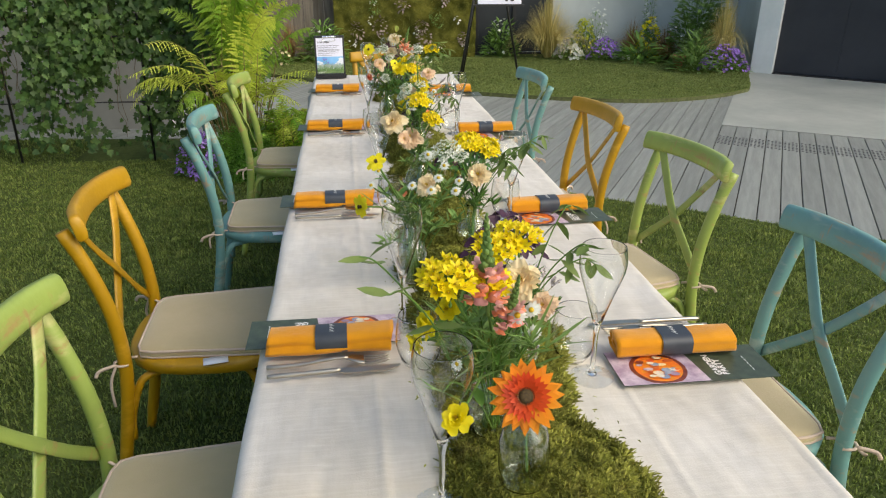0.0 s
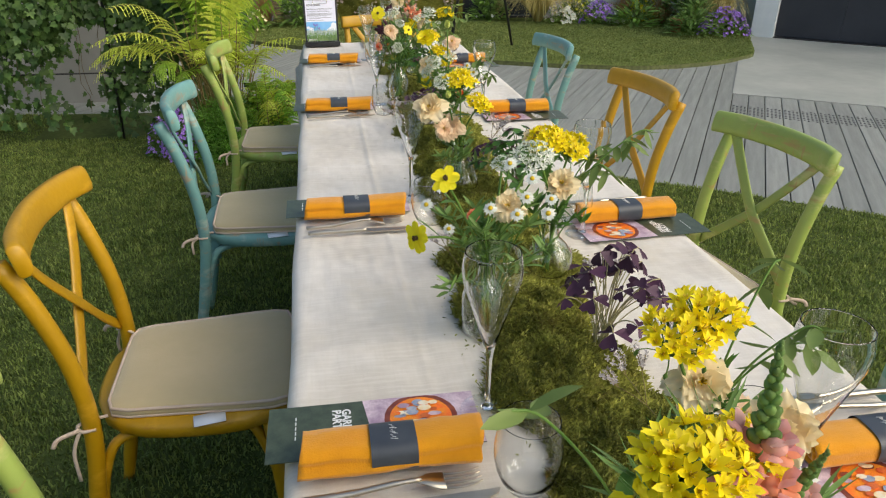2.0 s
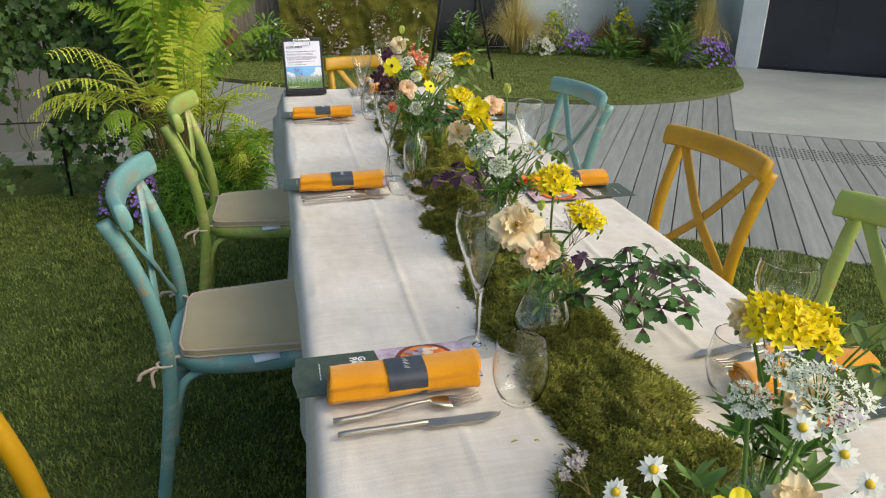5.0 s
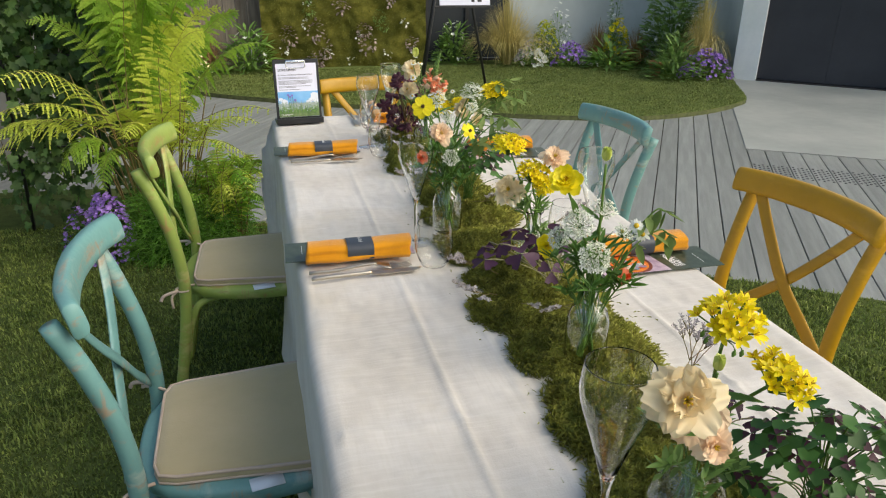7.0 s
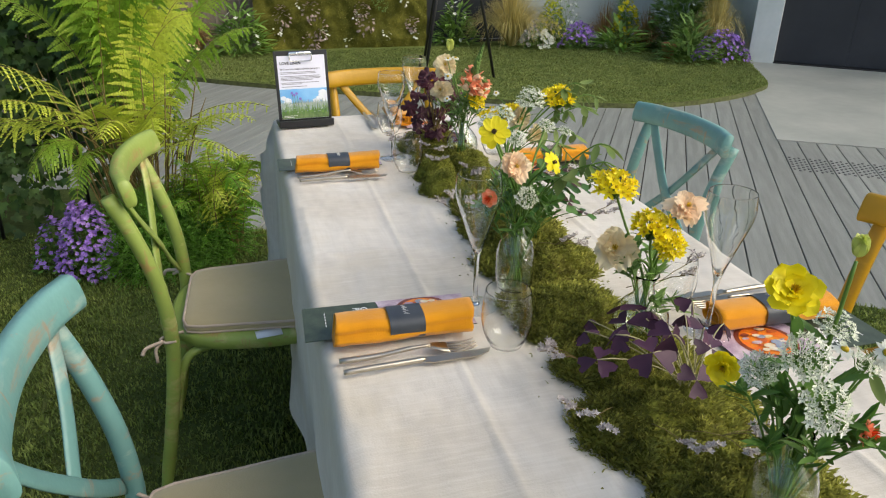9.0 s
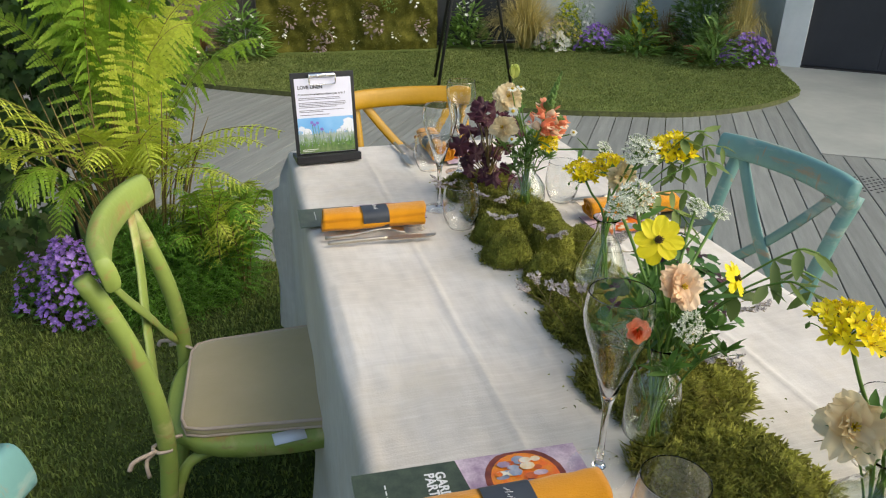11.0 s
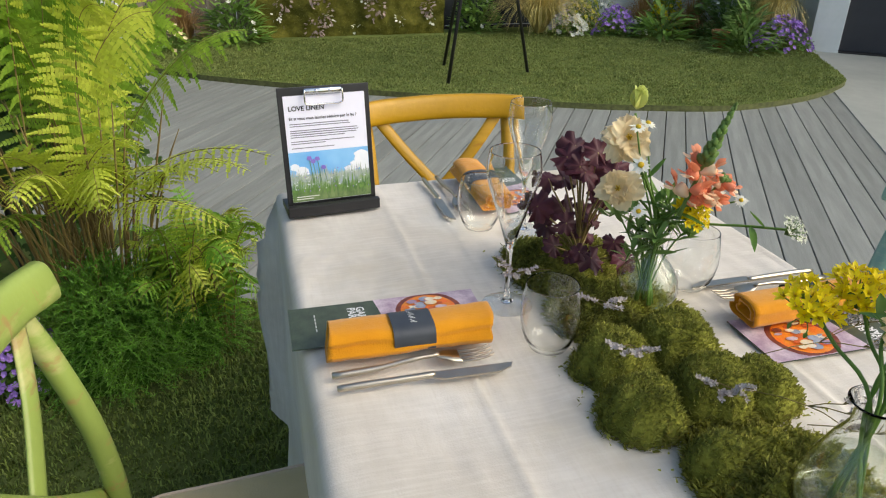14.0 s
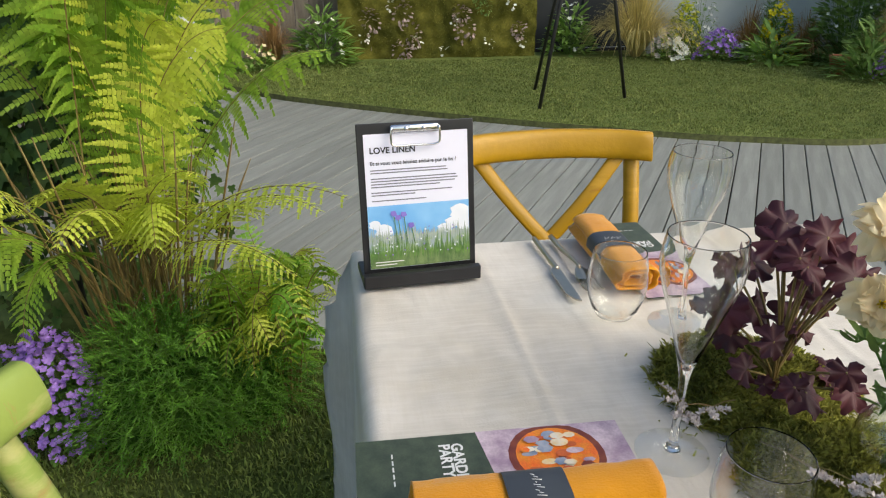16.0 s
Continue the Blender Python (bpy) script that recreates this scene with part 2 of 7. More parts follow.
MOSS = material("moss", ((0.12, 0.13, 0.02), (0.22, 0.23, 0.04)), rough=0.95, scale=16, fine=0.5, bump=1.0, bump_scale=180, spec=0.1)
MOSS_FUZZ = leafy("moss_fuzz", (0.135, 0.145, 0.024), (0.36, 0.36, 0.07), 0.35, 0.5, 0.8)
blotch(MOSS_FUZZ, 9.0, 0.55, 0.66, (0.11, 0.065, 0.025), 0.6)
blotch(MOSS_FUZZ, 22.0, 0.52, 0.66, (0.30, 0.32, 0.05), 0.6)
MOSS_PANEL = material("brown_green_moss", ((0.07, 0.075, 0.014), (0.145, 0.14, 0.026)), rough=0.95, scale=5, fine=0.5, bump=1.0, bump_scale=120, spec=0.1)
PANEL_FUZZ = leafy("brown_green_moss_fuzz", (0.075, 0.08, 0.014), (0.21, 0.20, 0.04), 0.3, 0.5, 0.8)
FERN = leafy("fern_green", (0.21, 0.38, 0.035), (0.35, 0.50, 0.06), 0.45, 0.2)
FERN_PALE = leafy("fern_lime_green", (0.55, 0.64, 0.07), (0.70, 0.76, 0.12), 0.45, 0.15)
FERN_DARK = leafy("fern_deep_green", (0.18, 0.40, 0.035), (0.28, 0.50, 0.06), 0.4, 0.25)
RACHIS = material("brown_frond_stalk", ((0.16, 0.10, 0.03), (0.22, 0.18, 0.05)), rough=0.6, scale=20)
IVY = leafy("ivy_leaf", (0.042, 0.095, 0.022), (0.115, 0.195, 0.045), 0.35, 0.45)
VINE = material("vine_wood", ((0.09, 0.07, 0.04), (0.14, 0.11, 0.06)), rough=0.9, scale=40)
STRAW = leafy("straw_grass", (0.54, 0.45, 0.15), (0.66, 0.57, 0.24), 0.3, 0.3)
RUSSET = leafy("russet_grass", (0.30, 0.18, 0.07), (0.40, 0.25, 0.10), 0.3, 0.3)
GRASS = leafy("lawn_grass", (0.125, 0.18, 0.035), (0.235, 0.285, 0.065), 0.35, 0.45, 0.6)
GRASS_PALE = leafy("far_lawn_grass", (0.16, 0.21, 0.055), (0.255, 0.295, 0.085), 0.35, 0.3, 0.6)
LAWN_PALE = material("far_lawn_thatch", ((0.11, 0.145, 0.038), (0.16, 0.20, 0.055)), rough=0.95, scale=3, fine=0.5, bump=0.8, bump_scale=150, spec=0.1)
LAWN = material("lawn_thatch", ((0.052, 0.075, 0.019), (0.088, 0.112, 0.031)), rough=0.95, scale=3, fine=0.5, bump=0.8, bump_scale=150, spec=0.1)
SOIL = material("dark_soil", ((0.03, 0.02, 0.012), (0.06, 0.042, 0.026)), rough=0.95, scale=30, fine=0.4, bump=1.0, bump_scale=120)
DECK = material("grey_deck_board", ((0.20, 0.21, 0.192), (0.265, 0.275, 0.252)), rough=0.6, scale=2.5, fine=0.10, random_value=0.10, bump=0.3, bump_scale=30, stretch=(12, 1, 12))
STUD = material("dark_rubber_stud", ((0.06, 0.06, 0.062), (0.09, 0.09, 0.09)), rough=0.7, scale=30)
CONCRETE = material("pale_concrete", ((0.29, 0.305, 0.275), (0.38, 0.39, 0.35)), rough=0.65, scale=1.2, fine=0.10, bump=0.15, bump_scale=50)
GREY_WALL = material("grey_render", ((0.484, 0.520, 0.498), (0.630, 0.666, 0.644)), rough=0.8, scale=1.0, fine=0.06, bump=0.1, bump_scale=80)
# darker grey for the ivy wall: its shade is put into the colour
SHADED_RENDER = material("shaded_grey_render", ((0.20, 0.20, 0.19), (0.28, 0.28, 0.265)), rough=0.8, scale=1.2, fine=0.10, bump=0.15, bump_scale=60)
DARK_GLASS = material("dark_glazing", ((0.03, 0.035, 0.04), (0.06, 0.065, 0.07)), rough=0.2, scale=0.8, spec=0.12)
BROWN_FENCE = material("weathered_board", ((0.16, 0.13, 0.10), (0.26, 0.22, 0.17)), rough=0.85, scale=5, fine=0.2, bump=0.4, bump_scale=40, stretch=(6, 6, 0.6), random_value=0.2)
WHITE_PAINT = material("white_wall_paint", ((0.66, 0.70, 0.68), (0.76, 0.78, 0.76)), rough=0.6, scale=2.5, fine=0.05, bump=0.1, bump_scale=60)
BLACK_DOOR = material("black_shutter_paint", ((0.022, 0.024, 0.031), (0.032, 0.034, 0.042)), rough=0.55, scale=2, fine=0.1)
TERRACOTTA = material("terracotta", ((0.36, 0.12, 0.06), (0.45, 0.17, 0.09)), rough=0.85, scale=15, fine=0.2)
TABLE_WOOD = material("table_board", ((0.25, 0.18, 0.11), (0.32, 0.23, 0.14)), rough=0.6, scale=6, stretch=(6, 1, 6))

# ---- builders ----
class Geo:
    """A growing list of vertices and faces, with a material slot for each face."""
    def __init__(self):
        self.v, self.f, self.m, self.pieces = [], [], [], []

    def add(self, verts, faces, slot=0, mat=None):
        o = len(self.v)
        if mat is not None:
            verts = [mat @ Vector(p) for p in verts]
        self.v.extend(tuple(p) for p in verts)
        self.f.extend(tuple(i + o for i in f) for f in faces)
        self.m.extend([slot] * len(faces))
        return self

    def put(self, other, mat=None, slot=None):
        o = len(self.v)
        self.v.extend([tuple(mat @ Vector(p)) for p in other.v] if mat is not None else other.v)
        self.f.extend(tuple(i + o for i in f) for f in other.f)
        self.m.extend(other.m if slot is None else [slot] * len(other.f))
        return self

    def tube(self, pts, radii, seg=8, slot=0, flat=1.0, up=None, caps=True):
        """A tube through pts; radii one number or one a point; flat squashes it along its second axis."""
        pts = [Vector(p) for p in pts]
        k = len(pts)
        if not hasattr(radii, "__len__"):
            radii = [radii] * k
        vs, fs, side = [], [], None
        for i, p in enumerate(pts):
            d = (pts[min(i + 1, k - 1)] - pts[max(i - 1, 0)]).normalized()
            if side is None:
                u = Vector(up) if up else (Vector((0, 0, 1)) if abs(d.z) < 0.9 else Vector((1, 0, 0)))
                side = d.cross(u).normalized()
            side = (side - d * side.dot(d)).normalized()
            top = side.cross(d).normalized()
            for j in range(seg):
                a = math.tau * j / seg
                vs.append(p + side * math.cos(a) * radii[i] * flat + top * math.sin(a) * radii[i])
        for i in range(k - 1):
            for j in range(seg):
                fs.append((i * seg + j, i * seg + (j + 1) % seg, (i + 1) * seg + (j + 1) % seg, (i + 1) * seg + j))
        if caps:
            fs.append(tuple(range(seg))[::-1])
            fs.append(tuple((k - 1) * seg + j for j in range(seg)))
        return self.add(vs, fs, slot)

    def lathe(self, profile, seg=24, slot=0, mat=None):
        vs, fs, k = [], [], len(profile)
        for r, z in profile:
            for j in range(seg):
                a = math.tau * j / seg
                vs.append((max(r, 1e-4) * math.cos(a), max(r, 1e-4) * math.sin(a), z))
        for i in range(k - 1):
            for j in range(seg):
                fs.append((i * seg + j, i * seg + (j + 1) % seg, (i + 1) * seg + (j + 1) % seg, (i + 1) * seg + j))
        return self.add(vs, fs, slot, mat)

    def box(self, lo, hi, slot=0, mat=None, bevel=0.0):
        bm = bmesh.new()
        bmesh.ops.create_cube(bm, size=1)
        for q in bm.verts:
            q.co = [(lo[i] + hi[i]) / 2 + q.co[i] * (hi[i] - lo[i]) for i in range(3)]
        if bevel:
            bmesh.ops.bevel(bm, geom=bm.edges[:], offset=bevel, segments=2, affect="EDGES", profile=0.6)
        bm.verts.index_update()
        self.add([q.co for q in bm.verts], [[q.index for q in f.verts] for f in bm.faces], slot, mat)
        bm.free()
        return self

    def petal(self, mat, length, width, bend=0.3, cup=0.15, slot=0, n=4, wide=0.6, ruffle=0.0):
        """A petal or leaf along +y of mat, with its face to +z: bend lifts the tip, cup lowers the midrib."""
        vs, fs = [], []
        for i in range(n + 1):
            t = i / n
            w = width * 0.5 * max(0.06, math.sin(math.pi * t ** (math.log(0.5) / math.log(wide))) ** 0.55)
            y, z = length * t, bend * length * t * t
            r = ruffle * random.uniform(-1, 1) * length
            vs += [(-w, y, z + r), (0, y, z - cup * w), (w, y, z - r)]
        for i in range(n):
            a = i * 3
            fs += [(a, a + 1, a + 4, a + 3), (a + 1, a + 2, a + 5, a + 4)]
        self.pieces.append((len(self.v), len(self.v) + len(vs), len(self.f), len(self.f) + len(fs)))
        return self.add(vs, fs, slot, mat)

    def frill(self, mat, length, width, bend, cup, slot, amp, phase):
        """A broad petal whose outer edge is gathered into waves."""
        vs, fs, n, k = [], [], 6, 9
        for i in range(n + 1):
            t = i / n
            w = width * 0.5 * max(0.12, math.sin(math.pi * min(0.86, t ** 0.75 * 0.86)) ** 0.6 if t < 0.8 else 0.93 - (t - 0.8) * 1.2)
            for j in range(k):
                u = 2 * j / (k - 1) - 1
                f = amp * length * t ** 2.5
                vs.append((u * w, length * t * (1 - 0.10 * u * u * t) + 0.3 * f * math.sin(u * 6 + phase * 2), bend * length * t * t - cup * w * (1 - u * u) + f * math.sin(u * 7.5 + phase) + 0.5 * f * math.sin(u * 13 + phase * 3)))
        for i in range(n):
            for j in range(k - 1):
                a = i * k + j
                fs.append((a, a + 1, a + k + 1, a + k))
        self.pieces.append((len(self.v), len(self.v) + len(vs), len(self.f), len(self.f) + len(fs)))
        return self.add(vs, fs, slot, mat)

    def split(self):
        """The petals as Geos of their own, and the rest as another."""
        rest, out, gone = Geo(), [], set()
        for v0, v1, f0, f1 in self.pieces:
            p = Geo()
            p.v, p.f, p.m = self.v[v0:v1], [tuple(i - v0 for i in f) for f in self.f[f0:f1]], [0] * (f1 - f0)
            out.append((p, self.m[f0]))
            gone.update(range(f0, f1))
        index = {}
        for k, f in enumerate(self.f):
            if k not in gone:
                rest.f.append(tuple(index.setdefault(i, len(index)) for i in f))
                rest.m.append(self.m[k])
        rest.v = [self.v[i] for i in index]
        return out, rest


def part(name, geo, mats, parent=None, label="", smooth=True, at=None):
    me = bpy.data.meshes.new(name)
    me.from_pydata(geo.v, [], geo.f)
    mats = mats if isinstance(mats, (list, tuple)) else [mats]
    for m in mats:
        me.materials.append(m)
    me.polygons.foreach_set("material_index", geo.m)
    me.polygons.foreach_set("use_smooth", [smooth] * len(geo.f))
    me.update()
    ob = new(name, me)
    if parent:
        ob.parent = parent
    if at is not None:
        ob.matrix_basis = at
    if label:
        ob["label"] = label
    return ob


def thing(name, label, category, group="", kind="", at=None):
    ob = new(name)
    if at is not None:
        ob.matrix_basis = at
    return tagged(ob, label, category, group, kind)


def aim(p, d, spin=0.0, scale=1.0):
    """A matrix at p whose +z points along d."""
    q = Vector(d).to_track_quat("Z", "Y").to_matrix().to_4x4()
    return Matrix.Translation(p) @ q @ Matrix.Rotation(spin, 4, "Z") @ Matrix.Scale(scale, 4)


def bezier(a, b, c, d, n=10):
    a, b, c, d = Vector(a), Vector(b), Vector(c), Vector(d)
    return [a * (1 - t) ** 3 + b * 3 * t * (1 - t) ** 2 + c * 3 * t * t * (1 - t) + d * t ** 3 for t in (i / n for i in range(n + 1))]


def smooth_path(pts, n=6):
    """A Catmull-Rom curve through pts."""
    p = [Vector(q) for q in pts]
    p = [p[0] * 2 - p[1], *p, p[-1] * 2 - p[-2]]
    out = []
    for i in range(1, len(p) - 2):
        for k in range(n):
            t = k / n
            out.append(0.5 * (2 * p[i] + (p[i + 1] - p[i - 1]) * t + (2 * p[i - 1] - 5 * p[i] + 4 * p[i + 1] - p[i + 2]) * t * t
                              + (3 * p[i] - p[i - 1] - 3 * p[i + 1] + p[i + 2]) * t ** 3))
    return out + [p[-2]]


def writing(name, text, size, mat, m, parent, spacing=1.0, bold=0.0):
    """Flat lettering as a mesh, from Blender's own font, lying in the plane of m."""
    cu = bpy.data.curves.new(name, "FONT")
    cu.body, cu.size, cu.align_x, cu.align_y, cu.space_line, cu.offset = text, size, "LEFT", "TOP", spacing, bold
    tmp = bpy.data.objects.new(name, cu)
    scene.collection.objects.link(tmp)
    me = bpy.data.meshes.new_from_object(tmp.evaluated_get(bpy.context.evaluated_depsgraph_get()))
    bpy.data.objects.remove(tmp)
    me.materials.clear()
    me.materials.append(mat)
    ob = new(name, me)
    ob.parent, ob.matrix_basis = parent, m
    return ob

# ---- ground and buildings ----
def slab(name, outline, top, depth, mats, label="", rim=0.0):
    """A flat slab with the outline (counter-clockwise) given; slot 1, if any, is its rim."""
    g, n = Geo(), len(outline)
    g.add([(x, y, top) for x, y in outline], [tuple(range(n))], 0)
    g.add([(x, y, top) for x, y in outline] + [(x, y, top - depth) for x, y in outline],
          [(i, i + n, (i + 1) % n + n, (i + 1) % n) for i in range(n)], 1 if isinstance(mats, list) else 0)
    return tagged(part(name, g, mats, smooth=False), label, name.split("_")[0], kind="structure")


g = Geo()
g.add([(-600, -600, -0.09), (600, -600, -0.09), (600, 600, -0.09), (-600, 600, -0.09)], [(0, 1, 2, 3)])
tagged(part("ground", g, SOIL, smooth=False), "bare dark earth under the lawns and the deck", "ground", kind="structure")

PLANK = Vector((0.533, 0.846, 0)).normalized()
ACROSS = Vector((PLANK.y, -PLANK.x, 0))
NEAR_EDGE = [(v.x, v.y) for v in smooth_path([(9, 2.6, 0), (4.4, 4.35, 0), (2.95, 5.2, 0), (2.3, 5.66, 0), (1.77, 6.0, 0), (0.9, 6.62, 0), (0.02, 7.02, 0), (-0.3, 7.10, 0),
                                              (-0.75, 7.5, 0), (-0.95, 7.85, 0), (-8, 8.2, 0)], 4)]
slab("lawn_1", [(-8, -4), (9, -4)] + NEAR_EDGE, 0.0, 0.08, [LAWN, SOIL], "short green lawn under and beside the long table")
FAR_EDGE = [(v.x, v.y) for v in smooth_path([(-1.6, 11.9, 0), (-0.9, 11.3, 0), (-0.3, 10.72, 0), (0.9, 9.95, 0), (2.15, 9.3, 0), (2.7, 9.09, 0), (3.3, 8.95, 0), (4.0, 9.07, 0), (4.6, 9.36, 0),
                                             (4.83, 9.6, 0), (5.1, 10.1, 0), (5.42, 10.66, 0)], 4)]
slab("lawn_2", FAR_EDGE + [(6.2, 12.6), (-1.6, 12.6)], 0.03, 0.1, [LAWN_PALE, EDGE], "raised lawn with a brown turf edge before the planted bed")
c1 = Vector((3.58, 7.88, 0))
c0, c2 = c1 + PLANK * 3.6, c1 + ACROSS * 8
slab("concrete_floor", [(q.x, q.y) for q in (c1 - ACROSS * 0.004 - PLANK * 0.004, c2 - PLANK * 0.004, Vector((14, 12, 0)), c0 - ACROSS * 0.004)], -0.004, 0.06, CONCRETE, "smooth pale concrete floor before the black door")


def wall(name, a, b, z0, z1, thick, mat, label, category="wall"):
    """A wall whose visible face runs from a to b; its thickness lies to the left of that way."""
    a, b = Vector((*a, 0)), Vector((*b, 0))
    d = (b - a).normalized()
    m = Matrix.Translation(a) @ Matrix(((d.x, -d.y, 0, 0), (d.y, d.x, 0, 0), (0, 0, 1, 0), (0, 0, 0, 1)))
    g = Geo().box((0, 0, z0), ((b - a).length, thick, z1), bevel=0.006)
    return tagged(part(name, g, mat, smooth=False, at=m), label, category, kind="structure")


wall("wall_north", (3.36, 12.75), (6.3, 12.75), -0.1, 3.4, 0.2, GREY_WALL, "plain grey rendered wall behind the flower bed")
wall("wall_east", (6.3, 12.75), (5.62, 10.9), -0.1, 3.4, 0.2, GREY_WALL, "grey rendered side wall next to the white pillar")
d_ = (Vector((6.75, 9.75)) - Vector((5.72, 10.68))).normalized()
n_ = Vector((-d_.y, d_.x))
p0 = Vector((5.52, 10.82))
p1, p2 = p0 + d_ * 0.27, p0 + d_ * 1.72
p3, p4 = p2 + d_ * 0.25, p2 + d_ * 7
wall("pillar_1", p0, p1, -0.1, 3.4, 0.4, WHITE_PAINT, "white painted pillar beside the black door", "pillar")
wall("pillar_2", p2, p3, -0.1, 3.4, 0.4, WHITE_PAINT, "white painted pillar at the far side of the black door", "pillar")
wall("wall_facade", p3 + d_ * 0.005, p4, -0.1, 3.4, 0.3, GREY_WALL, "grey rendered wall beyond the door pillar")
door = thing("door_1", "large closed black door of flat panels between white pillars", "door", kind="structure",
             at=Matrix.Translation((*(p1 + n_ * 0.10), 0)) @ Matrix.Rotation(math.atan2(d_.y, d_.x), 4, "Z"))
W = (p2 - p1).length
for i in range(2):
    part("door_panel", Geo().box((i * W / 2 + 0.001, 0, 0.01), ((i + 1) * W / 2 - 0.001, 0.05, 2.6), bevel=0.001), BLACK_DOOR, door, smooth=False)
# unseen backing, added to stop daylight showing through the panel gap
part("door_core", Geo().box((0.02, 0.052, 0.0), (W - 0.02, 0.09, 2.6)), BLACK_DOOR, door, smooth=False)
part("threshold", Geo().box((0, -0.09, -0.02), (W, 0.05, 0.008), bevel=0.003), BLACK_METAL, door, "dark metal threshold", smooth=False)
part("lintel", Geo().box((0, -0.05, 2.6), (W, 0.2, 3.4), bevel=0.004), WHITE_PAINT, door, "white lintel", smooth=False)
# glazed strip between the moss panel and the grey wall
glazing = thing("window_1", "dark full-height glazing in a black frame", "window", kind="structure", at=pose(2.2, 12.75, 0))
for x in (0.0, 0.55, 1.10):
    part("window_frame", Geo().box((x, -0.03, 0), (x + 0.05, 0.05, 3.0), bevel=0.004), BLACK_METAL, glazing, smooth=False)
for x in (0.05, 0.60):
    part("pane", Geo().box((x, 0, 0.05), (x + 0.50, 0.02, 3.0)), DARK_GLASS, glazing, smooth=False)
part("window_sill", Geo().box((0.0, -0.05, 0), (1.15, -0.031, 0.05), bevel=0.004), BLACK_METAL, glazing, smooth=False)
# weathered board fence left of the moss panel
fence = thing("fence", "weathered grey-brown board fence behind the planting", "fence", at=pose(-4.2, 12.7, 0))
for i in range(30):
    part("board", Geo().box((i * 0.145, random.uniform(0, 0.012), 0), (i * 0.145 + 0.137, 0.035, 2.4), bevel=0.004), BROWN_FENCE, fence, smooth=False)
wall("pillar_3", (-1.15, 11.0), (-0.88, 11.0), -0.1, 2.8, 0.25, WHITE_PAINT, "white painted pillar behind the big fern", "pillar")
wall("wall_behind_ivy", (-9, 8.3), (-1.25, 8.3), -0.1, 2.8, 0.2, SHADED_RENDER, "grey wall behind the ivy trellis, coloured darker for its shade")

# ---- the table and its linen ----
TX0, TX1, TY0, TY1, TZ = 0.075, 0.862, 0.9, 6.125, 0.75
table = thing("long_table", "long trestle table hidden under a white linen cloth", "table", at=pose((TX0 + TX1) / 2, (TY0 + TY1) / 2, 0))
hw, hl = (TX1 - TX0) / 2, (TY1 - TY0) / 2
part("tabletop", Geo().box((-hw + 0.02, -hl + 0.02, 0.70), (hw - 0.02, hl - 0.02, 0.738), bevel=0.004), TABLE_WOOD, table)
for sx in (-1, 1):
    for y in (-hl + 0.25, -0.05, hl - 0.35):
        part("leg", Geo().tube([(sx * 0.26, y, 0), (sx * 0.24, y, 0.70)], 0.018, 10), BLACK_METAL, table, "black metal leg")


